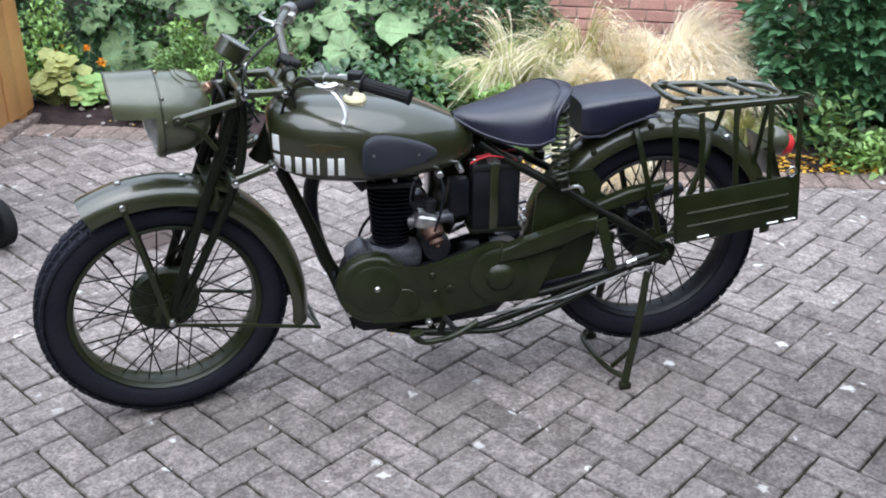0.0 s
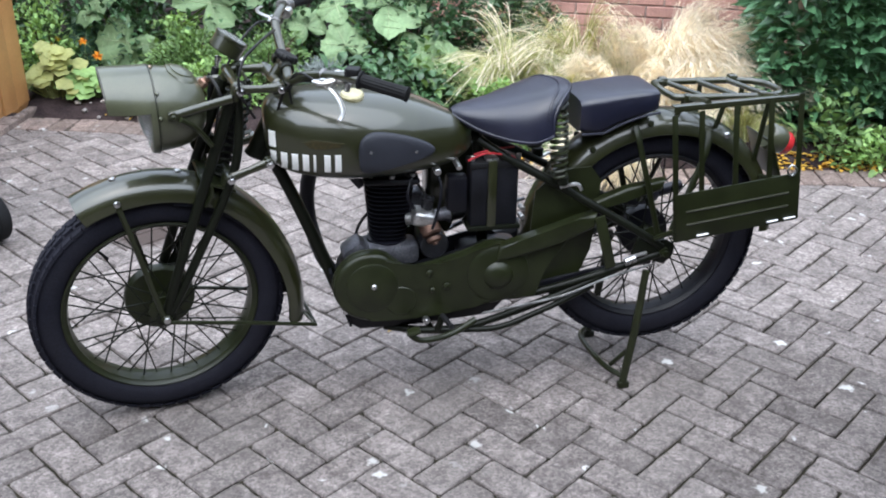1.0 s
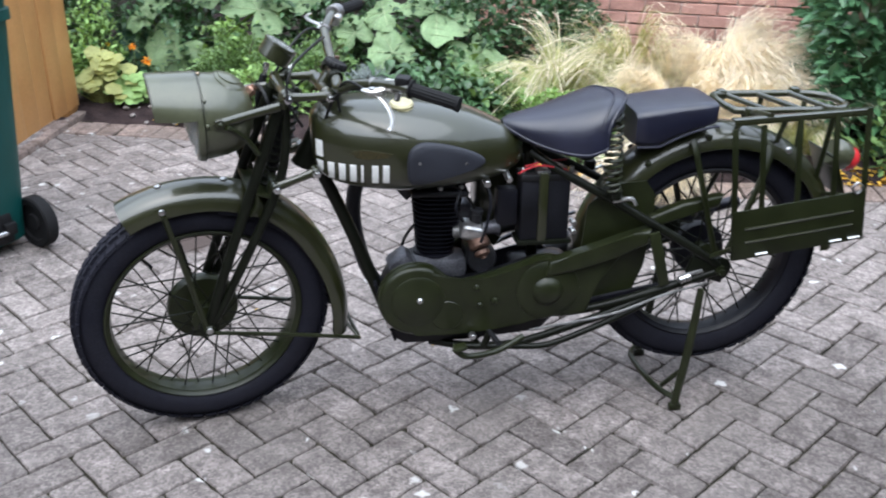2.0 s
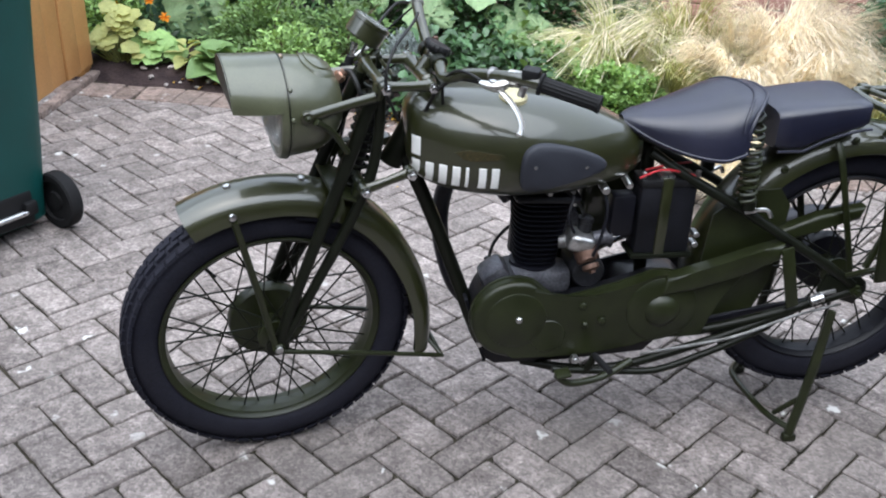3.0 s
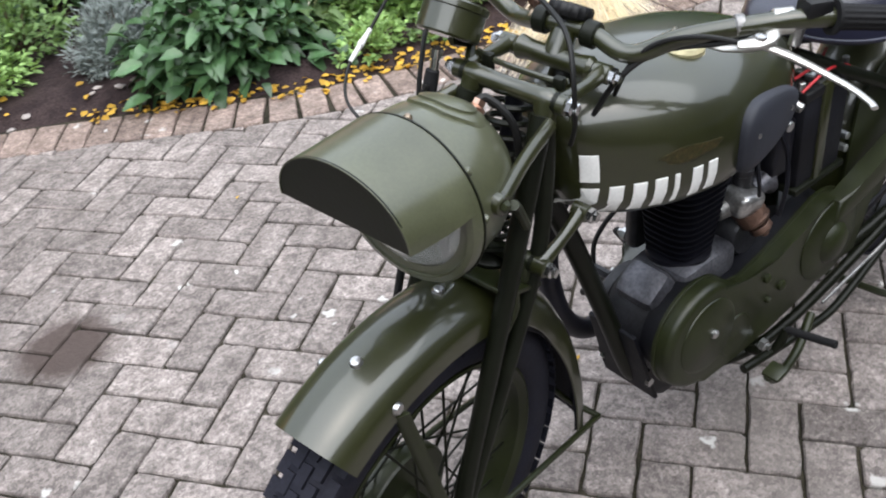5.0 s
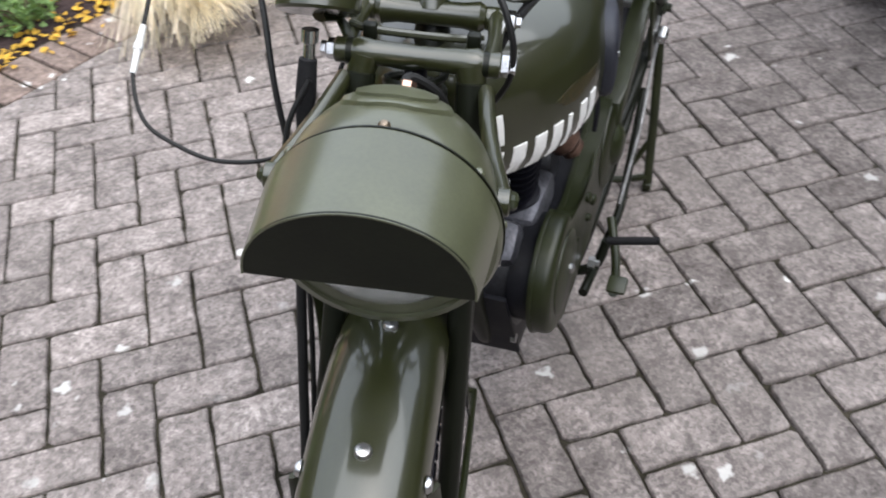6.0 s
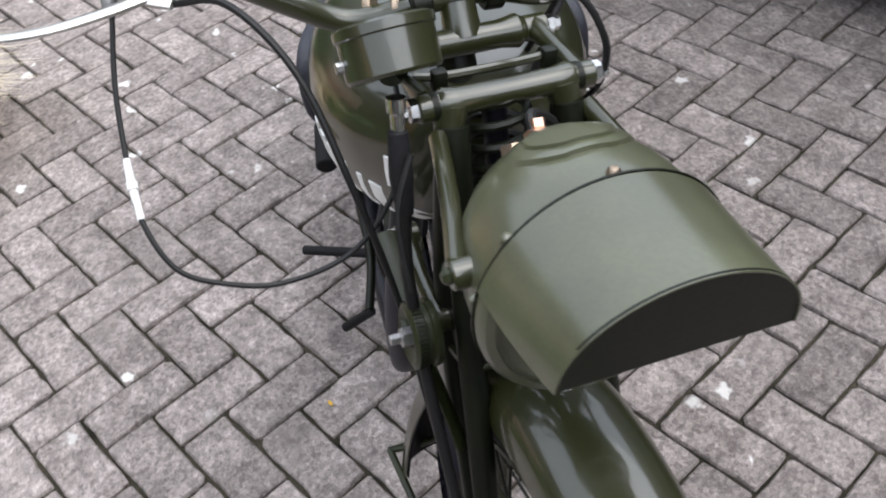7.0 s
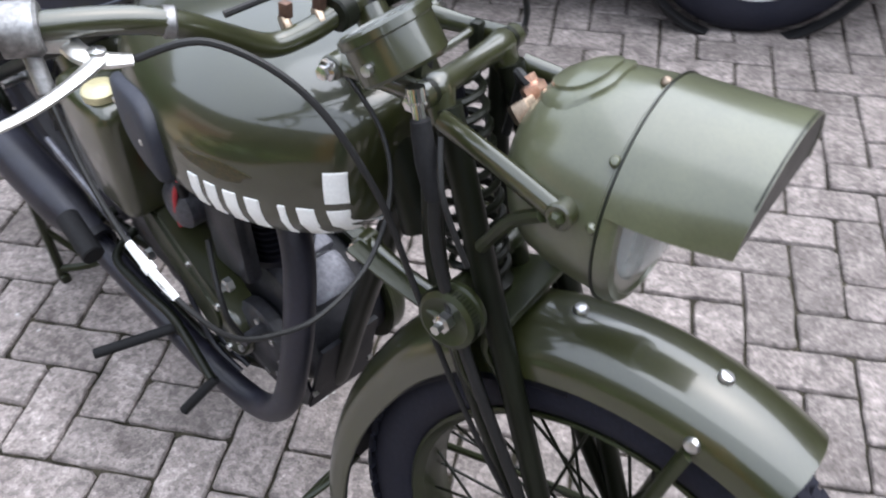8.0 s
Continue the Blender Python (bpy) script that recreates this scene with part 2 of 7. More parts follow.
LEVER = mat("polished_lever_alloy", (0.62, 0.61, 0.58), 0.32, 0.9, 0.08, 30, 0.06, 260, 0, 200, 0.5, 0.08)
BRASS = mat("aged_brass", (0.45, 0.36, 0.27), 0.42, 1, 0.25, 60, 0.2, 300, 0, 200, 0.5, 0.1)
COPPER_NUT = mat("bright_copper", (0.75, 0.48, 0.36), 0.32, 1, 0.15, 60, 0.1, 300, 0, 200, 0.5, 0.08)
COPPER = mat("tarnished_copper", (0.165, 0.098, 0.072), 0.5, 0.7, 0.3, 50, 0.2, 300, 0, 200, 0.5, 0.1)
CREAM = mat("cream_cap_paint", (0.55, 0.5, 0.3), 0.4, 0.3, 0.15, 40, 0.1, 200, 0, 200, 0.5, 0.1)
WHITE = mat("white_marking_paint", (0.78, 0.78, 0.76), 0.5, 0, 0.05, 30, 0.05, 300, 0, 200, 0.5, 0.05)
WHITE_RUBBER = mat("white_cable_sleeve", (0.75, 0.75, 0.73), 0.5, 0, 0.08, 60, 0.05, 300, 0, 200, 0.5, 0.05)
EXHAUST = mat("black_exhaust_paint", (0.018, 0.018, 0.029), 0.45, 0.2, 0.3, 12, 0.2, 180, 0.0005, 220, 0.5, 0.12)
CABLE = mat("black_cable_sleeve", (0.009, 0.009, 0.009), 0.5, 0, 0.1, 40, 0.1, 200, 0, 200, 0.3, 0.1)
RED_WIRE = mat("red_wire", (0.42, 0.02, 0.028), 0.5, 0, 0.1, 40, 0.1, 200)
RED_LENS = mat("red_lamp_lens", (0.55, 0.03, 0.035), 0.22, 0, 0.05, 40, 0.05, 200, 0, 200, 0.6, 0.05)
GOLD_LINE = mat("worn_transfer_lining", (0.045, 0.032, 0.012), 0.4, 0, 0.3, 160, 0.5, 420, 0, 200, 0.4, 0.1, (0.019, 0.021, 0.006))
L_HEDGE = leafy("laurel_leaf", (0.10, 0.215, 0.10), 0.4, 0.34, 0.6, 0.15)
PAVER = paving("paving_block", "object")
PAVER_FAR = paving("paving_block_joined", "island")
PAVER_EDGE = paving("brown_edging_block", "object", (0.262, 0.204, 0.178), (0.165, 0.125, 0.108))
JOINT = mat("jointing_sand", (0.052, 0.046, 0.034), 0.95, 0, 0.3, 12, 0.3, 160, 0.003, 120, 0.1, 0.05, (0.014, 0.013, 0.009))
SOIL = mat("bark_soil", (0.052, 0.037, 0.036), 0.95, 0, 0.3, 9, 0.4, 120, 0.012, 60, 0.15, 0.05, (0.019, 0.013, 0.014))
STONE = mat("pale_pebble", (0.42, 0.38, 0.36), 0.8, 0, 0.2, 30, 0.2, 150, 0.001, 160, 0.3, 0.1, None, "object", 0.3)
FENCE_WOOD = mat("varnished_pine", (0.50, 0.27, 0.10), 0.5, 0, 0.2, 3.5, 0.08, 90, 0.0006, 90, 0.4, 0.1, (0.40, 0.20, 0.07), "object", 0.1)
BIN_GREEN = mat("dark_green_plastic", (0.004, 0.055, 0.05), 0.45, 0, 0.12, 5, 0.06, 200, 0.0004, 320, 0.45, 0.08)
PLASTIC = mat("black_plastic", (0.008, 0.008, 0.009), 0.5, 0, 0.15, 12, 0.15, 200, 0.0004, 260, 0.3, 0.1)
CAR_PAINT = mat("black_car_paint", (0.008, 0.009, 0.011), 0.12, 0, 0.05, 3, 0.03, 200, 0, 200, 0.5, 0.03, None, "", 0.2, 0.8, (0.03, 1.5))
BRICK = mat("red_brick", (0.54, 0.31, 0.25), 0.88, 0, 0.2, 8, 0.2, 130, 0.002, 140, 0.2, 0.06, (0.40, 0.22, 0.18), "object", 0.22)
# For the added unseen walls; kept dark so that reflections stay dark.
SHADE_WALL = mat("dark_shade_wall", (0.085, 0.075, 0.06), 0.9, 0, 0.2, 3, 0.25, 40, 0.004, 60, 0.2, 0.05, (0.05, 0.048, 0.04))
MORTAR = mat("lime_mortar", (0.54, 0.42, 0.37), 0.95, 0, 0.2, 10, 0.2, 150, 0.002, 160, 0.15, 0.04)
L_SQUASH = leafy("squash_leaf", (0.275, 0.395, 0.20), 0.35, 0.55, 0.3, 0.22)
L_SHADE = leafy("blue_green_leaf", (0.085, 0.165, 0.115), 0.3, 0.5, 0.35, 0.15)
L_VEIN = leafy("pale_leaf_vein", (0.36, 0.46, 0.25), 0.1, 0.5, 0.3, 0.1)
L_STALK = leafy("pale_green_stalk", (0.22, 0.33, 0.10), 0.2, 0.5, 0.3, 0.15)
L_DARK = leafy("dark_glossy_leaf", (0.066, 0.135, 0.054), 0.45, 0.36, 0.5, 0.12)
L_MID = leafy("mid_green_leaf", (0.170, 0.275, 0.095), 0.4, 0.5, 0.35, 0.22)
L_LIGHT = leafy("fresh_green_leaf", (0.29, 0.45, 0.15), 0.4, 0.5, 0.35, 0.25)
L_LIME = leafy("yellowing_leaf", (0.42, 0.44, 0.16), 0.6, 0.55, 0.3, 0.28)
L_GREY = leafy("silver_grey_leaf", (0.29, 0.33, 0.32), 0.25, 0.7, 0.2, 0.15, (1.05, 1.05, 0.9))
G_GREEN = leafy("green_grass_blade", (0.50, 0.53, 0.24), 0.4, 0.5, 0.3, 0.3)
G_GOLD = leafy("straw_grass_blade", (0.97, 0.90, 0.72), 0.22, 0.55, 0.3, 0.5, (1.05, 1.0, 0.85))
G_PINK = leafy("dry_seed_head", (0.97, 0.87, 0.72), 0.25, 0.6, 0.3, 0.45, (1.05, 1.0, 0.85))
FALLEN = leafy("fallen_yellow_leaf", (0.68, 0.42, 0.06), 0.3, 0.6, 0.25, 0.2, (1.1, 0.9, 0.4))
PETAL = leafy("orange_petal", (0.95, 0.40, 0.03), 0.2, 0.5, 0.3, 0.3, (1.1, 0.8, 0.3))
PETAL_Y = leafy("yellow_petal", (0.9, 0.6, 0.03), 0.2, 0.5, 0.3, 0.3, (1.1, 0.9, 0.3))
TWIG = mat("brown_stem", (0.10, 0.07, 0.04), 0.8, 0, 0.2, 20, 0.2, 120)


def glass(name, tint=(0.9, 0.93, 0.92), clear=0.85):
    m = bpy.data.materials.new(name)
    m.use_nodes = True
    b = m.node_tree.nodes["Principled BSDF"]
    b.inputs["Base Color"].default_value = (*tint, 1)
    b.inputs["Roughness"].default_value = 0.08
    b.inputs["Transmission Weight"].default_value = clear
    b.inputs["IOR"].default_value = 1.45
    return m


GLASS = glass("ribbed_lamp_glass", clear=0.75)
CAR_GLASS = glass("tinted_car_glass", (0.1, 0.12, 0.12))


# ---- mesh helpers ----
def V(*a):
    return Vector(a)


def curve_points(pts, n=6, closed=False):
    """A smooth line through the points."""
    p = [Vector(q) for q in pts]
    if n <= 1:
        return p
    out = []
    count = len(p) if closed else len(p) - 1
    for i in range(count):
        if closed:
            a, b, c, d = p[i - 1], p[i], p[(i + 1) % len(p)], p[(i + 2) % len(p)]
        else:
            a, b, c, d = p[max(i - 1, 0)], p[i], p[i + 1], p[min(i + 2, len(p) - 1)]
        for k in range(n):
            t = k / n
            out.append(0.5 * ((2 * b) + (c - a) * t + (2 * a - 5 * b + 4 * c - d) * t * t + (3 * b - a - 3 * c + d) * t ** 3))
    if not closed:
        out.append(p[-1])
    return out


def loft(rings, bm=None, closed=False, caps=True, around=True):
    """Skin a row of rings of equally many points."""
    bm = bm or bmesh.new()
    vs = [[bm.verts.new(q) for q in ring] for ring in rings]
    m = len(vs[0])
    pairs = list(zip(vs, vs[1:])) + ([(vs[-1], vs[0])] if closed else [])
    for a, b in pairs:
        for i in range(m if around else m - 1):
            j = (i + 1) % m
            try:
                bm.faces.new((a[i], a[j], b[j], b[i]))
            except ValueError:
                pass
    if caps and not closed and around:
        for ring in (vs[0], vs[-1]):
            try:
                bm.faces.new(ring)
            except ValueError:
                pass
    return bm


def tube(pts, r, seg=10, n=1, closed=False, bm=None, flat=1.0, caps=True):
    """A round tube along the points; r is one radius, or one for each given point; flat squashes it."""
    given = len(pts)
    line = curve_points(pts, n, closed)
    count = len(line)
    rings, up = [], None
    for i, p in enumerate(line):
        if closed:
            d = line[(i + 1) % count] - line[i - 1]
        else:
            d = line[min(i + 1, count - 1)] - line[max(i - 1, 0)]
        d.normalize()
        if up is None:
            up = d.orthogonal().normalized()
            if flat != 1.0:
                up = (V(0, 0, 1) - d * d.z).normalized() if abs(d.z) < 0.9 else up
        up = (up - d * up.dot(d)).normalized()
        side = d.cross(up)
        if isinstance(r, (int, float)):
            rad = r
        else:
            f = i / max(count - 1, 1) * (given - 1)
            k = min(int(f), given - 2)
            rad = r[k] + (r[k + 1] - r[k]) * (f - k)
        rings.append([p + (up * math.cos(a) * flat + side * math.sin(a)) * rad for a in (2 * math.pi * k / seg for k in range(seg))])
    return loft(rings, bm, closed, caps)


def lathe(profile, m=None, seg=32, bm=None, closed=False):
    """Turn a profile of (radius, height) about the z axis, then place it by m."""
    m = m or Matrix()
    rings = [[m @ V(max(r, 1e-5) * math.cos(a), max(r, 1e-5) * math.sin(a), z) for a in (2 * math.pi * k / seg for k in range(seg))] for r, z in profile]
    return loft(rings, bm, closed, not closed)


def along(a, b):
    """A frame at a whose z axis points to b."""
    a, b = Vector(a), Vector(b)
    return Matrix.Translation(a) @ (b - a).to_track_quat("Z", "Y").to_matrix().to_4x4()


def rod(a, b, r, seg=12, bm=None, edge=0.12):
    length = (Vector(b) - Vector(a)).length
    e = r * edge
    return lathe([(r - e, 0), (r, e), (r, length - e), (r - e, length)], along(a, b), seg, bm)


def block(size, m=None, bevel=0.0, bm=None, seg=2):
    own = bmesh.new()
    bmesh.ops.create_cube(own, size=1)
    for v in own.verts:
        v.co = V(v.co.x * size[0], v.co.y * size[1], v.co.z * size[2])
    if bevel:
        bmesh.ops.bevel(own, geom=own.edges[:], offset=bevel, segments=seg, affect="EDGES", profile=0.5)
    own.transform(m or Matrix())
    return join(bm, own)


def join(bm, own):
    if bm is None:
        return own
    me = bpy.data.meshes.new("joined")
    own.to_mesh(me)
    bm.from_mesh(me)
    bpy.data.meshes.remove(me)
    own.free()
    return bm


def plate(outline, thick, m, bevel=0.0, bm=None):
    """A flat plate from an outline in x, y, thick along z, placed by m."""
    own = bmesh.new()
    lo = [own.verts.new(V(x, y, 0)) for x, y in outline]
    hi = [own.verts.new(V(x, y, thick)) for x, y in outline]
    own.faces.new(lo)
    top = own.faces.new(hi)
    k = len(outline)
    for i in range(k):
        own.faces.new((lo[i], lo[(i + 1) % k], hi[(i + 1) % k], hi[i]))
    if bevel:
        bmesh.ops.bevel(own, geom=list(top.edges), offset=bevel, segments=3, affect="EDGES", profile=0.5)
    own.transform(m)
    return join(bm, own)


def coil(a, b, r, wire, turns, seg=7, steps=16, bm=None, belly=0.0):
    a, b = Vector(a), Vector(b)
    m = along(a, b)
    length = (b - a).length
    pts = []
    for i in range(int(turns * steps) + 1):
        f = i / (turns * steps)
        ang = 2 * math.pi * i / steps
        rr = r * (1 + belly * math.sin(math.pi * f))
        pts.append(m @ V(rr * math.cos(ang), rr * math.sin(ang), f * length))
    return tube(pts, wire, seg, 1, False, bm)


def mesh_of(name, bm, material, smooth=True, sharp=38.0):
    bmesh.ops.recalc_face_normals(bm, faces=bm.faces[:])
    if smooth:
        lim = radians(sharp)
        for f in bm.faces:
            f.smooth = True
        for e in bm.edges:
            if len(e.link_faces) == 2 and e.calc_face_angle(0.0) > lim:
                e.smooth = False
    me = bpy.data.meshes.new(name)
    bm.to_mesh(me)
    bm.free()
    me.materials.append(material)
    return me


bike = None


def under(ob, parent):
    """Parts lie in world coordinates; only things have a place of their own."""
    ob.parent = parent
    if parent.parent is None:
        ob.matrix_parent_inverse = Matrix.Translation(parent.location).inverted()
    return ob


def part(name, bm, material, parent, label="", smooth=True, place=None):
    """One bmesh as one mesh object under a thing or under a part; place moves it as a whole."""
    if place is not None:
        bm.transform(place)
    if bike in (parent, parent.parent, parent.parent and parent.parent.parent):
        for v in bm.verts:
            v.co.x += reach_back(v.co.x)
    ob = new(name, mesh_of(name, bm, material, smooth))
    under(ob, parent)
    return tagged(ob, label)


def reach_back(x):
    """The frame behind the engine is longer than drawn: the wheelbase is 1.36 m."""
    return 0.018 * min(1.0, max(0.0, (x - 0.82) / 0.13))


def thing(name, at, label, category, group="", kind=""):
    ob = new(name)
    ob.location = at
    ob.empty_display_size = 0.1
    bpy.context.view_layer.update()
    return tagged(ob, label, category, group, kind)


def single(name, bm, material, label="", category="", group="", kind="", smooth=True):
    return tagged(new(name, mesh_of(name, bm, material, smooth)), label, category, group, kind)


# ---- the motorcycle: its front points to -x, the steering is turned to its left ----
HEAD, RAKE, STEER = V(0.26, 0, 0.88), radians(26.5), radians(13.7)
AXIS = V(math.sin(RAKE), 0, math.cos(RAKE))
TURN = Matrix.Translation(HEAD) @ Matrix.Rotation(STEER, 4, AXIS) @ Matrix.Translation(-HEAD)
bike = thing("motorcycle", (0.6, 0, 0), "olive drab military motorcycle with black saddle, parked on its rear stand", "motorcycle")
bike.scale = (1, 1, 1.008)
FRONT_AXLE, REAR_AXLE = V(-0.095, 0, 0.332), V(1.25, 0, 0.418)


def tyre_mesh(knobs):
    """A tyre about the y axis at the origin, with its tread blocks standing proud."""
    bm = bmesh.new()
    sec = []
    for k in range(22):
        a = 2 * math.pi * k / 22
        c, s_ = math.cos(a), math.sin(a)
        sec.append((0.283 + 0.0415 * math.copysign(abs(c) ** 0.85, c), 0.0425 * math.copysign(abs(s_) ** 0.9, s_)))
    n = 96
    rings = [[V(r * math.cos(2 * math.pi * i / n), y, r * math.sin(2 * math.pi * i / n)) for r, y in sec] for i in range(n)]
    loft(rings, bm, closed=True)
    carcass, bm = bm, bmesh.new()
    rows = ((-0.034, 0.0085, 0.314), (-0.0175, 0.007, 0.3225), (0.0, 0.0075, 0.3245), (0.0175, 0.007, 0.3225), (0.034, 0.0085, 0.314))
    for row, (y, half, r) in enumerate(rows):
        count = knobs
        for i in range(count):
            a = 2 * math.pi * (i + (0.5 if row % 2 else 0)) / count
            span = 2 * math.pi / count * 0.40
            tilt = 0.55 if abs(y) > 0.03 else 0.0
            vs = []
            for dr in (-0.006, 0.0025 if tilt else 0.0045):
                for da, dy in ((-span, -half), (span, -half), (span, half), (-span, half)):
                    yy = y + dy
                    rr = r + dr * math.cos(tilt) - abs(dy) * 0.05
                    yy += math.copysign(dr * math.sin(tilt), y) if tilt else 0
                    vs.append(bm.verts.new(V(rr * math.cos(a + da), yy, rr * math.sin(a + da))))
            for f in ((4, 5, 6, 7), (0, 1, 5, 4), (1, 2, 6, 5), (2, 3, 7, 6), (3, 0, 4, 7)):
                bm.faces.new([vs[q] for q in f])
    return carcass, bm


def build_wheel(name, axle, place, drum_side, label):
    """Rim with its tyre, hub, brake drum and forty crossed spokes."""
    put = place @ Matrix.Translation(axle)
    lay = put @ Matrix.Rotation(radians(90), 4, "X")
    prof = [(0.247, 0.036), (0.251, 0.034), (0.249, 0.028), (0.241, 0.024), (0.239, 0.012), (0.236, 0.0), (0.239, -0.012), (0.241, -0.024), (0.249, -0.028), (0.251, -0.034), (0.247, -0.036),
            (0.244, -0.033), (0.241, -0.029), (0.236, -0.026), (0.2345, -0.014), (0.231, 0.0), (0.2345, 0.014), (0.236, 0.026), (0.241, 0.029), (0.244, 0.033)]
    rim = part(name, lathe(prof, lay, 72, closed=True), OLIVE_DARK if name == "front_wheel" else BLACK_PAINT, bike, label)
    carcass, tread = tyre_mesh(58)
    part("tyre", carcass, TYRE, rim, "black tyre with square tread blocks", place=put)
    part("tread", tread, TYRE, rim, place=put)["kind"] = "stuff"
    hub = lathe([(0.0, -0.055), (0.022, -0.055), (0.024, -0.05), (0.038, -0.046), (0.038, -0.040), (0.024, -0.036), (0.022, 0.03), (0.038, 0.036), (0.038, 0.044), (0.0, 0.05)], lay, 28)
    part("hub", hub, OLIVE_DARK, rim)
    s_ = drum_side
    size = 1 if name == "front_wheel" else 0.8
    drum = lathe([(0.0, 0.012 * 1), (0.088, 0.012), (0.091, 0.016), (0.091, 0.042), (0.086, 0.046), (0.06, 0.047), (0.052, 0.052), (0.03, 0.054), (0.0, 0.056)], put @ Matrix.Rotation(radians(-90 if s_ > 0 else 90), 4, "X") @ Matrix.Diagonal((size, size, 1, 1)), 48)
    part("brake_drum", drum, OLIVE_DARK if size == 1 else BLACK_PAINT, rim, "dark brake drum and plate")
    part("axle", rod(put @ V(0, -0.1, 0), put @ V(0, 0.1, 0), 0.009), STEEL, rim)
    bms = rod((0, 0, 0), (0, 0, 1), 1, 6)
    spoke_mesh = mesh_of("spoke", bms, FRAME_PAINT)
    for i in range(40):
        side = 1 if i % 2 else -1
        a = 2 * math.pi * i / 40
        cross = radians(52) * (1 if (i // 2) % 2 else -1)
        inner_r = 0.086 * size if side == s_ else 0.036
        p = V(inner_r * math.cos(a + cross), side * 0.038, inner_r * math.sin(a + cross))
        q = V(0.232 * math.cos(a), side * 0.006, 0.232 * math.sin(a))
        ob = new("spoke", spoke_mesh)
        under(ob, rim)
        ob.matrix_basis = Matrix.Translation(V(reach_back(axle.x), 0, 0)) @ put @ along(p, q) @ Matrix.Diagonal((0.0022, 0.0022, (q - p).length, 1))
    part("valve", rod(put @ (V(-0.14, 0, 0.185) * 0.98), put @ (V(-0.115, 0.0, 0.152)), 0.004), BLACK_PAINT, rim)
    return rim


build_wheel("front_wheel", FRONT_AXLE, TURN, 1, "front wheel with olive rim and wire spokes")
build_wheel("rear_wheel", REAR_AXLE, Matrix(), 1, "rear wheel raised off the ground by the stand")


def mudguard(axle, radius, a0, a1, half, depth, place, n=44, flare=None, widen=None):
    """A valanced guard: a rolled arch carried round the wheel from angle a0 to a1 (degrees behind the top)."""
    rings = []
    for i in range(n + 1):
        f = i / n
        a = radians(a0 + (a1 - a0) * f)
        grow = flare(f) if flare else 0.0
        w = half + (widen(f) if widen else 0.0)
        pts = []
        for layer in (0, 1):
            row = []
            for k in range(15):
                u = -1 + 2 * k / 14
                y = w * math.sin(u * math.pi / 2) * (1 - 0.025 * layer)
                r = radius + grow - depth * (1 - math.cos(u * math.pi / 2) ** 0.8) - 0.0018 * layer
                if abs(u) == 1:
                    r -= 0.004
                row.append(place @ (axle + V(r * math.sin(a), y, r * math.cos(a))))
            pts += row if layer == 0 else row[::-1]
        rings.append(pts)
    return loft(rings)


# front mudguard with its bright dome bolts and stays
guard = part("front_mudguard", mudguard(FRONT_AXLE, 0.376, -28.6, 105, 0.0605, 0.052, TURN, 52, lambda f: 0.003 * max(0, 0.173 - f) / 0.173 - 0.01 * min(1, max(0, (f - 0.45) / 0.2)) + 0.025 * max(0, (f - 0.67) / 0.33) ** 1.5, lambda f: 0.029 * max(0, (f - 0.66) / 0.34) ** 1.2), OLIVE, bike, "rolled olive front mudguard")
# Added black lining: the shade under the guard is put into its colour.
part("guard_lining", mudguard(FRONT_AXLE, 0.3725, 10, 104.4, 0.0572, 0.050, TURN, 24, lambda f: -0.010 + 0.024 * max(0, (f - 0.47) / 0.53) ** 1.5, lambda f: 0.028 * max(0, (f - 0.52) / 0.48) ** 1.2), FIN_BLACK, guard, "black lining that gives the mudguard's underside its shade")
for p, nrm in ((V(-0.172, 0, 0.701), V(-0.2, 0, 1)), (V(-0.017, 0, 0.70), V(0.2, 0, 1)), (V(-0.172, -0.0595, 0.662), V(0, -1, 0.12)), (V(-0.172, 0.0595, 0.662), V(0, 1, 0.12))):
    nrm.normalize()
    bm = lathe([(0.0, 0), (0.0085, 0), (0.0085, 0.002), (0.0065, 0.005), (0.0, 0.0062)], along(p - nrm * 0.0005, p + nrm), 14)
    part("bolt", bm, STEEL, guard, "bright domed bolt", place=TURN)
for s_ in (-1, 1):
    stay = tube([V(-0.17, s_ * 0.063, 0.652), V(-0.14, s_ * 0.072, 0.52), V(-0.102, s_ * 0.088, 0.335)], 0.0105, 8, 3, flat=0.35)
    part("mudguard_stay", stay, OLIVE_DARK, bike, place=TURN)
    leg = tube([V(-0.1, s_ * 0.088, 0.322), V(0.1, s_ * 0.09, 0.275), V(0.298, s_ * 0.089, 0.222)], 0.0055, 8, 2)
    part("front_stand_leg", leg, OLIVE_DARK, bike, place=TURN)
    part("front_stand_leg", tube([V(0.298, s_ * 0.089, 0.222), V(0.275, s_ * 0.05, 0.248), V(0.258, s_ * 0.02, 0.28)], 0.005, 8, 3), OLIVE_DARK, bike, place=TURN)
part("stand_crossbar", rod(V(0.298, -0.092, 0.222), V(0.298, 0.092, 0.222), 0.0055), OLIVE_DARK, bike, place=TURN)

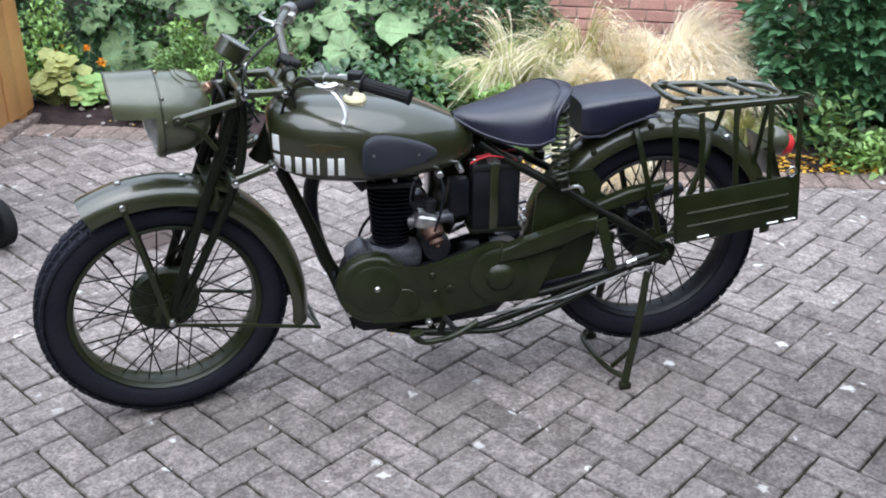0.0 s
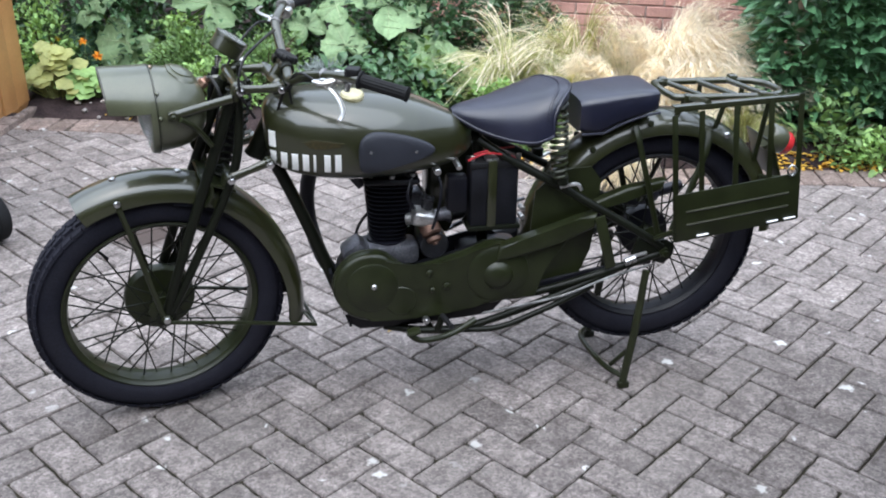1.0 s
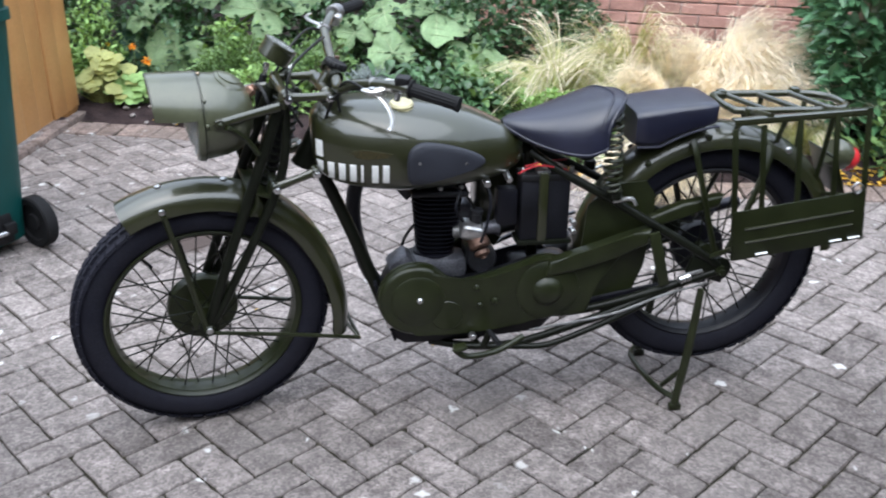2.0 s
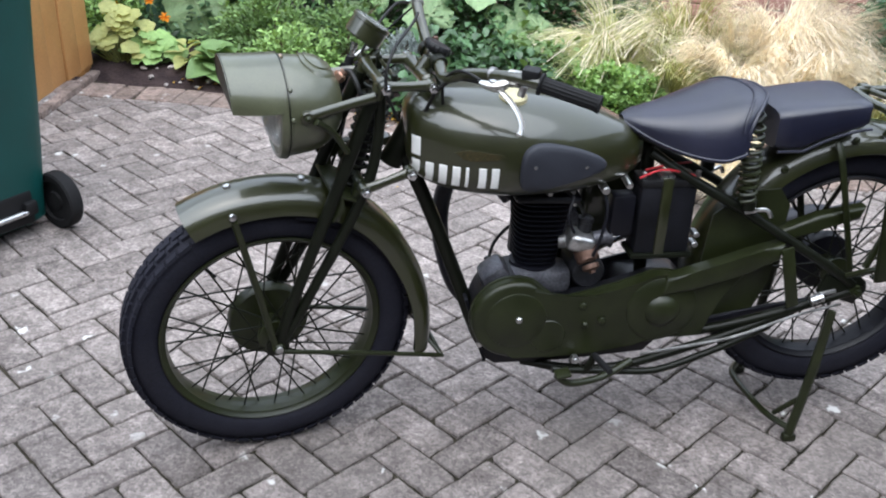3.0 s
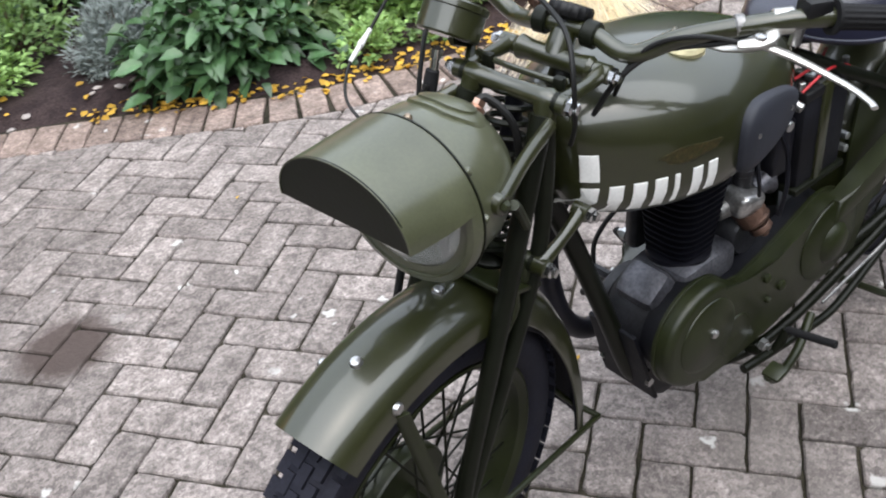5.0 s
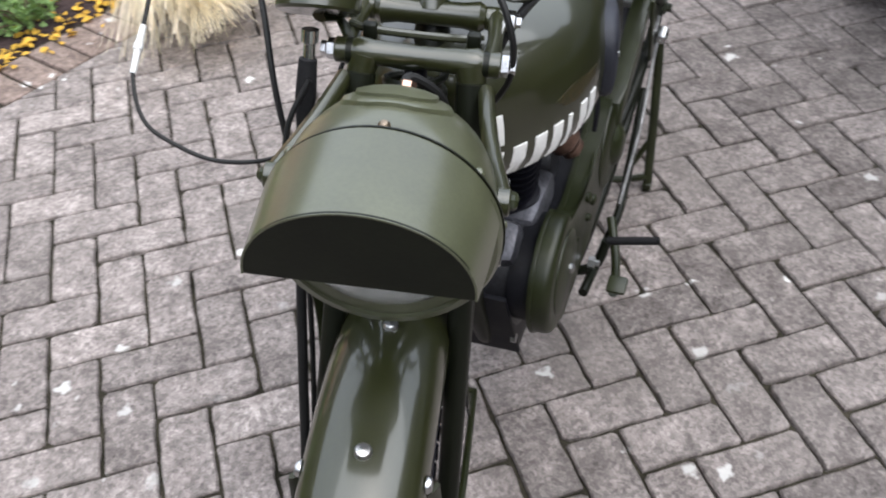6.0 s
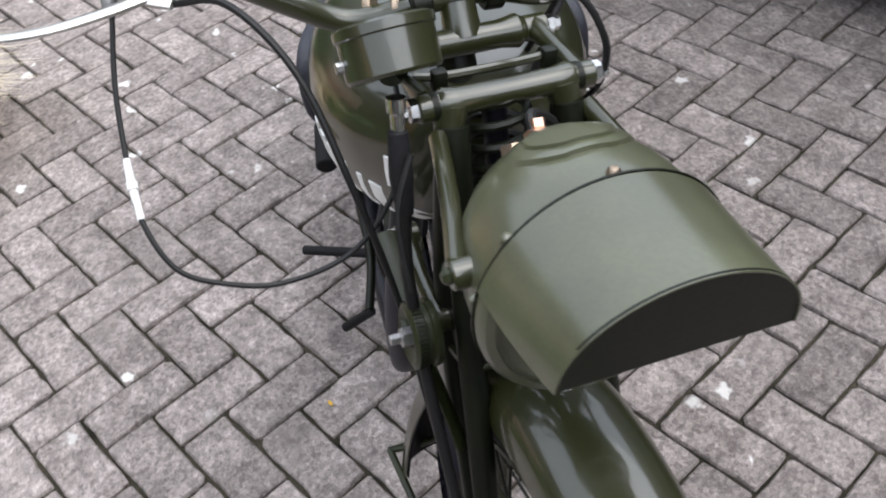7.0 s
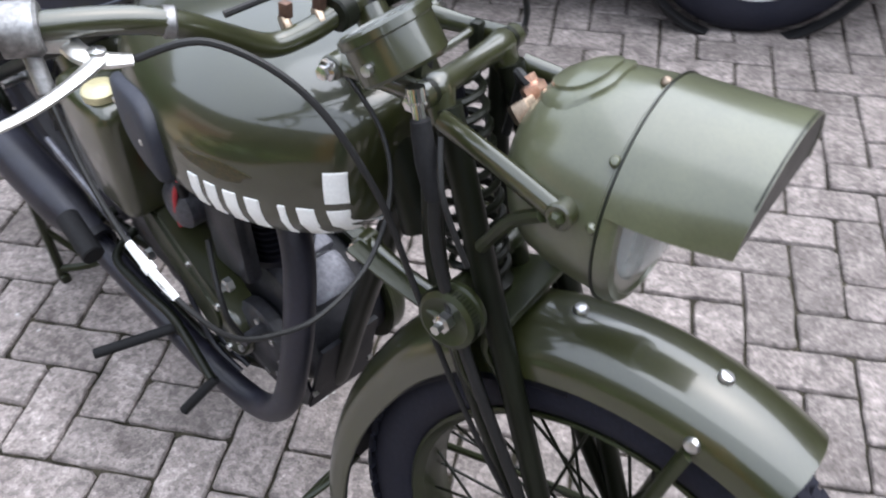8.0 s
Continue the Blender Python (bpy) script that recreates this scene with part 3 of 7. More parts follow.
# girder fork: shadow on the lower tubes is put into their darker paint
TOP_PIN, LOW_PIN = V(0.137, 0, 0.920), V(0.098, 0, 0.700)
HEAD_TOP, HEAD_LOW = V(0.236, 0, 0.915), V(0.196, 0, 0.728)
for s_ in (-1, 1):
    girder = tube([V(-0.098, s_ * 0.078, 0.325), V(-0.043, s_ * 0.074, 0.479), V(0.045, s_ * 0.066, 0.705), V(0.125, s_ * 0.054, 0.905)], [0.013, 0.0125, 0.0135, 0.0145], 14, 3)
    g = part("fork_girder", girder, FRAME_PAINT, bike, "tubular fork girder in a dark green shaded tone", place=TURN)
    part("rear_tube", tube([V(-0.082, s_ * 0.078, 0.345), V(-0.02, s_ * 0.074, 0.45), V(0.1, s_ * 0.068, 0.684), V(0.130, s_ * 0.060, 0.80), V(0.135, s_ * 0.054, 0.9)], 0.0115, 12, 4), FRAME_PAINT, g, place=TURN)
    part("fork_end", lathe([(0.0, 0), (0.024, 0), (0.026, 0.003), (0.026, 0.010), (0.022, 0.013), (0.0, 0.013)], along(V(-0.095, s_ * 0.072, 0.332), V(-0.095, s_ * 0.1, 0.332)), 24), FRAME_PAINT, g, place=TURN)
    part("axle_nut", lathe([(0.0, 0), (0.014, 0), (0.014, 0.010), (0.011, 0.013), (0.0, 0.013)], along(V(-0.095, s_ * 0.085, 0.332), V(-0.095, s_ * 0.11, 0.332)), 6), OLIVE_DARK, g, place=TURN)
    # upper and lower links
    for a, b, y in ((TOP_PIN, HEAD_TOP, 0.070), (LOW_PIN, HEAD_LOW, 0.078)):
        bm = tube([a + V(0, s_ * y, 0), (a + b) / 2 + V(0, s_ * (y + 0.002), 0.0), b + V(0, s_ * y, 0)], [0.0105, 0.008, 0.0105], 10, 3, flat=1.2)
        for q in (a, b):
            rod(q + V(0, s_ * (y - 0.012), 0), q + V(0, s_ * (y + 0.012), 0), 0.0125, 14, bm)
        lk = part("fork_link", bm, OLIVE, bike, "fork link with bright spindle nuts", place=TURN)
        for q in (a, b):
            part("spindle_nut", lathe([(0.0, 0), (0.0105, 0), (0.0105, 0.008), (0.007, 0.01), (0.007, 0.015), (0.0, 0.0155)], along(q + V(0, s_ * (y + 0.011), 0), q + V(0, s_ * (y + 0.1), 0)), 6), CHROME, lk, place=TURN)
    # lamp bracket arms
    arm = tube([V(0.118, s_ * 0.070, 0.900), V(0.05, s_ * (0.085 if s_ > 0 else 0.080), 0.892), V(-0.025, s_ * (0.107 if s_ > 0 else 0.099), 0.885)], 0.0085, 10, 3, flat=1.3)
    a_ = part("lamp_bracket", arm, OLIVE, bike, place=TURN)
    part("lamp_bracket_eye", rod(V(-0.025, s_ * 0.092, 0.885), V(-0.025, s_ * (0.113 if s_ > 0 else 0.105), 0.885), 0.0125, 18), OLIVE, a_, place=TURN)
    part("lamp_bolt", lathe([(0.0, 0), (0.007, 0), (0.007, 0.004), (0.004, 0.007), (0.0, 0.007)], along(V(-0.025, s_ * (0.1125 if s_ > 0 else 0.1045), 0.885), V(-0.025, s_ * 0.2, 0.885)), 6), OLIVE_DARK, a_, place=TURN)
    part("lamp_stay", tube([V(-0.01, s_ * 0.107, 0.878), V(0.03, s_ * 0.085, 0.84), V(0.062, s_ * 0.078, 0.79)], 0.0065, 8, 4), OLIVE_DARK, a_, place=TURN)
for pin, nm, rr in ((TOP_PIN, "top_bridge", 0.015), (LOW_PIN, "lower_bridge", 0.014)):
    bm = lathe([(rr * 0.8, -0.064), (rr, -0.058), (rr * 0.85, -0.044), (rr * 0.75, 0), (rr * 0.85, 0.044), (rr, 0.058), (rr * 0.8, 0.064)], Matrix.Translation(pin) @ Matrix.Rotation(radians(90), 4, "X"), 18)
    for s_ in (-1, 1):
        tube([pin + V(0, s_ * 0.052, -0.002), pin + V(-0.012, s_ * 0.058, -0.03)], [0.017, 0.012], 12, 1, bm=bm)
    part(nm, bm, OLIVE if nm == "top_bridge" else OLIVE_DARK, bike, "cross bridge of the girder fork", place=TURN)
    for s_ in (-1, 1):
        part("bridge_cap", lathe([(0.0, 0), (0.013, 0), (0.013, 0.006), (0.008, 0.009), (0.0, 0.009)], along(pin + V(0, s_ * 0.064, 0), pin + V(0, s_ * 0.2, 0)), 12), FRAME_PAINT, bike, place=TURN)
part("tie_rod", tube([V(0.172, 0.074, 0.930), V(0.166, 0.04, 0.928), V(0.166, -0.04, 0.928), V(0.172, -0.060, 0.930)], 0.0042, 8, 4), OLIVE, bike, place=TURN)
for s_ in (-1, 1):
    part("tie_rod_clip", block((0.012, 0.014, 0.03), Matrix.Translation(V(0.164, s_ * 0.052, 0.922)), 0.003), FRAME_PAINT, bike, place=TURN)
part("fork_spring", coil(V(0.100, 0.004, 0.695), V(0.158, 0.004, 0.912), 0.029, 0.0044, 11.5, belly=0.1), FRAME_PAINT, bike, "dark olive coiled fork spring", place=TURN)
part("spring_seat", lathe([(0.0, 0), (0.03, 0), (0.032, 0.006), (0.02, 0.016), (0.0, 0.018)], along(V(0.094, 0.004, 0.675), V(0.158, 0.004, 0.912)), 20), FRAME_PAINT, bike, place=TURN)
part("spring_core", rod(V(0.1, 0.004, 0.69), V(0.156, 0.004, 0.905), 0.012, 12), BLACK_PAINT, bike, place=TURN)
# bracket that ties the guard to the girder
part("guard_bracket", block((0.09, 0.15, 0.008), Matrix.Translation(V(0.07, 0, 0.677)) @ Matrix.Rotation(radians(25), 4, "Y"), 0.003), OLIVE_DARK, bike, place=TURN)
for s_ in (-1, 1):
    part("guard_clip", tube([V(0.045, s_ * 0.066, 0.70), V(0.05, s_ * 0.07, 0.66), V(0.03, s_ * 0.068, 0.63)], 0.009, 8, 3, flat=0.5), OLIVE_DARK, bike, place=TURN)

# friction damper on the right-hand lower link
dm = along(V(0.069, 0.095, 0.721), V(0.069, 0.2, 0.727)) @ Matrix.Diagonal((0.88, 0.88, 0.9, 1))
damper = part("friction_damper", lathe([(0.0, 0), (0.036, 0), (0.037, 0.003), (0.037, 0.007), (0.034, 0.009), (0.034, 0.014), (0.036, 0.015), (0.036, 0.026), (0.03, 0.029), (0.018, 0.024), (0.0, 0.024)], dm, 44), OLIVE_DARK, bike, "round knurled fork damper", place=TURN)
bm = None
for k in range(48):
    a = 2 * math.pi * k / 48
    bm = block((0.0016, 0.0022, 0.0095), dm @ Matrix.Rotation(a, 4, "Z") @ Matrix.Translation(V(0.0365, 0, 0.0205)), bm=bm)
part("knurling", bm, FRAME_PAINT, damper, place=TURN)
part("damper_bolt", lathe([(0.0, 0.0), (0.011, 0.0), (0.011, 0.012), (0.006, 0.014), (0.006, 0.024), (0.0, 0.025)], dm @ Matrix.Translation(V(0, 0, 0.023)), 6), STEEL, damper, place=TURN)
part("damper_arm", tube([V(0.070, 0.112, 0.722), V(0.14, 0.103, 0.725), V(0.196, 0.1, 0.738)], 0.011, 10, 3, flat=0.4), OLIVE_DARK, damper, place=TURN)
part("damper_arm", tube([V(0.070, 0.114, 0.722), V(0.062, 0.092, 0.64), V(0.03, 0.08, 0.58)], 0.009, 10, 3, flat=0.4), OLIVE_DARK, damper, place=TURN)

# headlamp: shell, rim, lens and the blackout hood
LAMP = Matrix.Translation(V(-0.055, 0.002, 0.868)) @ Matrix.Rotation(radians(-90), 4, "Y")
shell = lathe([(0.1005, 0.0), (0.101, -0.006), (0.0995, -0.022), (0.096, -0.05), (0.088, -0.076), (0.073, -0.098), (0.05, -0.114), (0.022, -0.121), (0.0, -0.122)], LAMP, 48)
lamp = part("headlamp", shell, OLIVE_LAMP, bike, "large olive headlamp under a blackout hood", place=TURN)
part("lamp_rim", lathe([(0.1005, -0.002), (0.1045, 0.0), (0.1045, 0.012), (0.101, 0.017), (0.094, 0.019), (0.092, 0.014), (0.095, 0.004)], LAMP, 56, closed=True), OLIVE_LAMP, lamp, place=TURN)
part("rim_seam", lathe([(0.1035, 0.0015), (0.1063, 0.0015), (0.1063, 0.0035), (0.1035, 0.0035)], LAMP, 56, closed=True), FRAME_PAINT, lamp, place=TURN)
part("rim_flange", lathe([(0.1032, 0.004), (0.1032, 0.010), (0.098, 0.0145), (0.088, 0.0165), (0.081, 0.0150), (0.081, 0.010), (0.092, 0.004)], LAMP, 56, closed=True), OLIVE_LAMP, lamp, place=TURN)
lens = lathe([(0.082, 0.0125), (0.076, 0.020), (0.056, 0.031), (0.028, 0.038), (0.0, 0.040)], LAMP, 40)
part("lens", lens, GLASS, lamp, "ribbed glass lens", place=TURN)
bm = bmesh.new()
for k in range(-6, 7):
    y = k * 0.0115
    half = math.sqrt(max(0.0, 0.076 ** 2 - y * y))
    tube([LAMP @ V(half * f, y, 0.039 - 0.0205 * (half * half * f * f + y * y) / 0.076 ** 2) for f in (-1, -0.5, 0, 0.5, 1)], 0.0011, 6, 3, bm=bm)
part("lens_ribbing", bm, GLASS, lamp, place=TURN)["kind"] = "stuff"
part("reflector", lathe([(0.09, 0.012), (0.075, -0.02), (0.045, -0.05), (0.0, -0.06)], LAMP, 40), CHROME, lamp, place=TURN)
# hood: an upper half tube, its mouth closed by a plate
arcs = []
for i in range(9):
    f = i / 8
    r0 = 0.1055 - 0.0145 * f
    ring_o, ring_i = [], []
    for k in range(29):
        rise = 18 * (1 - f) - 2
        a = radians(rise + (180 - 2 * rise) * k / 28)
        lift = 0.034 * f
        for ring, r in ((ring_o, r0), (ring_i, r0 - 0.0018)):
            y, z = r * math.cos(a), r * math.sin(a)
            reach = 0.104 * f + 0.0065 * math.sin(a) * f
            ring.append(V(-0.059 - reach, y + 0.003, 0.868 + z * (1 - 0.17 * f) + lift))
    arcs.append(ring_o + ring_i[::-1])
part("blackout_hood", loft(arcs), OLIVE_LAMP, lamp, "half-round olive hood over the lens", place=TURN)
edge = arcs[-1][:29]
bm = bmesh.new()
front = [bm.verts.new(q + V(0.001, 0, 0)) for q in edge]
inner = [bm.verts.new(q + V(0.003, 0, 0)) for q in edge]
bm.faces.new(front)
bm.faces.new(inner[::-1])
for k in range(29):
    j = (k + 1) % 29
    bm.faces.new((front[k], front[j], inner[j], inner[k]))
# The plate's dark paint stands in for the shade on its forward side.
part("hood_plate", bm, FRAME_PAINT, lamp, "closing plate of the hood, darkened for its shaded side", place=TURN)
for ang, m_ in ((90, BRASS), (140, OLIVE_LAMP), (40, OLIVE_LAMP), (8, OLIVE_LAMP), (172, OLIVE_LAMP)):
    a = radians(ang)
    q = V(-0.052, 0.002 + 0.1015 * math.cos(a), 0.868 + 0.1015 * math.sin(a))
    d = V(0, math.cos(a), math.sin(a))
    part("lamp_screw", lathe([(0.0, 0), (0.0055, 0), (0.0052, 0.003), (0.003, 0.0055), (0.0, 0.006)], along(q, q + d), 12), m_, lamp, place=TURN)
# lip plate and bulb-holder nut on top of the shell
SHELL = [(0.102, -0.004), (0.0995, -0.022), (0.096, -0.05), (0.088, -0.076), (0.073, -0.098), (0.05, -0.114)]


def shell_radius(z):
    for (r0, z0), (r1, z1) in zip(SHELL, SHELL[1:]):
        if z >= z1:
            return r0 + (r1 - r0) * (z0 - z) / (z0 - z1)
    return SHELL[-1][0]


for shrink, lift, nm in ((1.0, 0.0035, "lamp_top_panel"), (0.72, 0.0065, "panel_cover")):
    rows = []
    for k in range(13):
        z = -0.074 + (0.036 * math.cos(math.pi * k / 12)) * shrink
        half = 0.62 * math.sqrt(max(0.02, 1 - ((z + 0.074) / (0.0375 * shrink)) ** 2)) * shrink
        row = []
        for q in range(15):
            a = -half + 2 * half * q / 14
            r = shell_radius(z) + (lift if 0 < q < 14 and 0 < k < 12 else -0.001)
            row.append(LAMP @ V(r * math.cos(a), r * math.sin(a), z))
        rows.append(row)
    part(nm, loft(rows, around=False, caps=False), OLIVE_LAMP, lamp, place=TURN)
part("cable_nut", lathe([(0.0, 0), (0.0125, 0), (0.0135, 0.002), (0.0135, 0.016), (0.0125, 0.018), (0.0, 0.018)], along(V(0.058, 0.021, 0.902), V(0.081, 0.019, 0.926)), 6), BRASS, lamp, "brass cable nut", place=TURN)
part("cable_nut", lathe([(0.0, 0), (0.0115, 0), (0.0125, 0.002), (0.0125, 0.014), (0.008, 0.017), (0.008, 0.024), (0.0, 0.024)], along(V(0.060, 0.002, 0.913), V(0.082, 0.0, 0.936)), 6), COPPER_NUT, lamp, "bright copper union nut", place=TURN)
part("lamp_cable", tube([V(0.066, 0.005, 0.921), V(0.085, 0.0, 0.93), V(0.098, -0.03, 0.90), V(0.11, -0.035, 0.84)], 0.005, 8, 5), CABLE, lamp, place=TURN)

# speedometer in its round case, tilted to the rider, with its drive cable
SP = along(V(0.139, 0.098, 0.956), V(0.170, 0.100, 1.0)) @ Matrix.Diagonal((0.82, 0.82, 0.74, 1))
speedo = part("speedometer", lathe([(0.0, 0), (0.047, 0), (0.05, 0.004), (0.05, 0.046), (0.0525, 0.048), (0.0525, 0.058), (0.048, 0.061), (0.045, 0.058), (0.0, 0.057)], SP, 44), OLIVE, bike, "round olive speedometer case", place=TURN)
part("dial", lathe([(0.0, 0.0575), (0.044, 0.0575), (0.044, 0.0582), (0.0, 0.0582)], SP, 32), BLACK_PAINT, speedo, "black dial", place=TURN)
part("glass_cover", lathe([(0.0, 0.0592), (0.0445, 0.0586), (0.0445, 0.0596), (0.0, 0.0604)], SP, 32), GLASS, speedo, place=TURN)
for ang in (max(range(0, 360, 10), key=lambda d: (SP.to_3x3() @ V(math.cos(radians(d)), math.sin(radians(d)), 0)).y),):
    a = radians(ang)
    q = SP @ V(0.05 * math.cos(a), 0.05 * math.sin(a), 0.022)
    part("case_screw", lathe([(0.0, 0), (0.005, 0), (0.005, 0.006), (0.0, 0.007)], along(q, SP @ V(0.1 * math.cos(a), 0.1 * math.sin(a), 0.022)), 8), STEEL, speedo, place=TURN)
part("speedo_bracket", tube([V(0.15, 0.1, 0.945), V(0.17, 0.085, 0.935), V(0.15, 0.07, 0.925)], 0.009, 10, 3, flat=0.5), OLIVE_DARK, speedo, place=TURN)
part("drive_nut", lathe([(0.0, 0), (0.0085, 0), (0.0085, 0.012), (0.006, 0.014), (0.006, 0.03), (0.0, 0.03)], along(V(0.126, 0.103, 0.945), V(0.115, 0.105, 0.90)), 10), CHROME, speedo, place=TURN)
part("drive_boot", tube([V(0.118, 0.105, 0.917), V(0.108, 0.107, 0.88), V(0.098, 0.108, 0.845)], [0.009, 0.0105, 0.0075], 12, 4), RUBBER, speedo, place=TURN)
part("drive_cable", tube([V(0.098, 0.108, 0.85), V(0.085, 0.112, 0.78), V(0.04, 0.108, 0.66), V(-0.02, 0.098, 0.52), V(-0.06, 0.09, 0.42), V(-0.08, 0.075, 0.36)], 0.006, 10, 6), CABLE, speedo, place=TURN)

# steering head, damper knob and handlebar
part("steering_head", tube([HEAD - AXIS * 0.185, HEAD - AXIS * 0.14, HEAD - AXIS * 0.0, HEAD + AXIS * 0.03], [0.027, 0.023, 0.020, 0.016], 20, 2), FRAME_PAINT, bike)
kn = along(V(0.262, 0.002, 0.942), V(0.262, 0.002, 0.942) + AXIS)
rings = []
for rr, z in ((0.004, 0.0), (0.014, 0.0), (0.014, 0.012), (0.027, 0.017), (0.029, 0.021), (0.029, 0.029), (0.026, 0.033), (0.004, 0.034)):
    rings.append([kn @ V(rr * (1 + (0.035 * math.cos(16 * a) if rr > 0.02 else 0)) * math.cos(a), rr * (1 + (0.035 * math.cos(16 * a) if rr > 0.02 else 0)) * math.sin(a), z) for a in (2 * math.pi * k / 64 for k in range(64))])
bm = loft(rings)
part("damper_knob", bm, PLASTIC, bike, "black fluted steering damper knob", place=TURN)
lug = lathe([(0.0125, -0.058), (0.0165, -0.052), (0.0135, -0.034), (0.0135, 0.034), (0.0165, 0.052), (0.0125, 0.058)], Matrix.Translation(HEAD_TOP) @ Matrix.Rotation(radians(90), 4, "X"), 20)
tube([HEAD_TOP + V(0.004, 0, 0), HEAD_TOP + V(0.022, 0, 0.028)], [0.019, 0.017], 14, 1, bm=lug)
part("head_lug", lug, OLIVE, bike, "olive head lug carrying the rear link spindle", place=TURN)
BAR = [V(0.44, -0.364, 0.987), V(0.356, -0.284, 1.0), V(0.314, -0.225, 0.992), V(0.280, -0.15, 0.968), V(0.254, -0.095, 0.940), V(0.262, -0.035, 0.948), V(0.264, 0.030, 0.946), V(0.276, 0.066, 0.933), V(0.290, 0.103, 0.928), V(0.293, 0.150, 0.953), V(0.298, 0.200, 0.982), V(0.316, 0.240, 0.994), V(0.350, 0.298, 0.998), V(0.43, 0.385, 0.988)]
bar = part("handlebar", tube(BAR, 0.0118, 14, 6), OLIVE, bike, "olive handlebar with black ribbed grips", place=TURN)
for s_ in (-1, 1):
    # the bar has been turned a little in its clamps: the two ends differ
    a, b = (V(0.362, -0.290, 1.0), V(0.446, -0.370, 0.986)) if s_ < 0 else (V(0.362, 0.314, 0.997), V(0.442, 0.398, 0.986))
    shift = V(-0.007, 0.014, 0) if s_ < 0 else V(0.010, 0.020, -0.008)
    ln = (b - a).length
    way = along(a, b)
    rings = []
    for r, z, rib in ((0.003, 0.0, 0), (0.021, 0.0, 0), (0.021, 0.004, 0), (0.0150, 0.006, 0), (0.0148, 0.010, 0.05), (0.0145, ln * 0.5, 0.05), (0.0148, ln - 0.010, 0.05), (0.0165, ln - 0.005, 0), (0.0175, ln, 0), (0.003, ln + 0.001, 0)):
        rings.append([way @ V(r * (1 + rib * math.cos(14 * t)) * math.cos(t), r * (1 + rib * math.cos(14 * t)) * math.sin(t), z) for t in (2 * math.pi * k / 84 for k in range(84))])
    part("grip", loft(rings), RUBBER, bar, "ribbed black rubber grip", place=TURN)
    part("bar_clamp", rod(V(0.262, s_ * 0.026, 0.947), V(0.262, s_ * 0.046, 0.946), 0.0175, 18), FRAME_PAINT, bar, place=TURN)
    q = V(0.306, -0.205, 0.988) if s_ < 0 else V(0.300, 0.206, 0.985)
    d = V(0.5, s_ * 0.66, 0.08).normalized()
    part("band_clip", rod(q - d * 0.006, q + d * 0.006, 0.0136, 16), ALLOY, bar, place=TURN)
    # lever bracket and curved blade
    lb = rod(V(0.332, s_ * 0.25, 0.993), V(0.346, s_ * 0.27, 0.996), 0.0155, 16)
    tube([V(0.335, s_ * 0.255, 0.990), V(0.312, s_ * 0.258, 0.985), V(0.296, s_ * 0.25, 0.982), V(0.283, s_ * 0.232, 0.98)], [0.009, 0.010, 0.009, 0.006], 10, 4, bm=lb, flat=0.7)
    if s_ < 0:
        tube([V(0.300, -0.180, 0.962), V(0.314, -0.205, 0.960), V(0.319, -0.236, 0.968), V(0.308, -0.260, 0.980)], [0.009, 0.017, 0.020, 0.013], 12, 4, bm=lb, flat=0.45)
    lb.transform(Matrix.Translation(shift))
    part("lever_bracket", lb, LEVER, bar, "polished lever bracket", place=TURN)
    if s_ < 0:
        line = [V(0.305, -0.240, 0.978), V(0.318, -0.285, 0.966), V(0.319, -0.325, 0.957), V(0.311, -0.362, 0.952), V(0.298, -0.386, 0.950), V(0.291, -0.393, 0.949)]
    else:
        line = [V(0.298, 0.248, 0.984), V(0.284, 0.29, 0.982), V(0.279, 0.335, 0.978), V(0.287, 0.375, 0.974), V(0.300, 0.396, 0.972), V(0.305, 0.402, 0.971)]
    blade = tube(line, [0.008, 0.0068, 0.0058, 0.0052, 0.0048, 0.0045], 10, 5, flat=0.6)
    blade.transform(Matrix.Translation(shift))
    part("lever_blade", blade, LEVER, bar, "bright curved hand lever", place=TURN)
    part("lever_pivot", lathe([(0.0, 0), (0.0075, 0), (0.0075, 0.004), (0.0, 0.006)], along(V(0.299, s_ * 0.252, 0.987) + shift, V(0.299, s_ * 0.252, 1.1) + shift), 8), STEEL, bar, place=TURN)
# left: dip switch; right: twist grip drum and small brass cable screws
part("dip_switch", block((0.034, 0.03, 0.024), Matrix.Translation(V(0.352, -0.272, 1.012)) @ Matrix.Rotation(radians(-38), 4, "Z"), 0.006), PLASTIC, bar, "black dip switch", place=TURN)
tg = rod(V(0.343, 0.292, 0.998), V(0.364, 0.316, 0.997), 0.0215, 22)
rod(V(0.35, 0.303, 0.985), V(0.335, 0.305, 0.95), 0.0075, 12, tg)
part("throttle_drum", tg, ALLOY, bar, "dull alloy twist-grip drum", place=TURN)
part("control_lever", tube([V(0.264, -0.066, 0.930), V(0.270, -0.095, 0.944), V(0.275, -0.118, 0.952), V(0.286, -0.138, 0.972)], [0.007, 0.005, 0.0045, 0.006], 10, 4, flat=0.6), LEVER, bar, "small bright control lever", place=TURN)
part("horn_button", rod(V(0.345, -0.262, 0.985), V(0.34, -0.262, 0.965), 0.0075, 12), STEEL, bar, place=TURN)
for y, m_ in ((0.048, BRASS), (0.07, BRASS)):
    part("brass_clip", rod(V(0.224 + y, y, 0.955 - 0.3 * y), V(0.228 + y, y + 0.007, 0.953 - 0.3 * y), 0.0142, 14), m_, bar, place=TURN)
    part("clip_ear", block((0.011, 0.010, 0.016), Matrix.Translation(V(0.226 + y, y + 0.004, 0.972 - 0.3 * y)), 0.002), COPPER, bar, place=TURN)

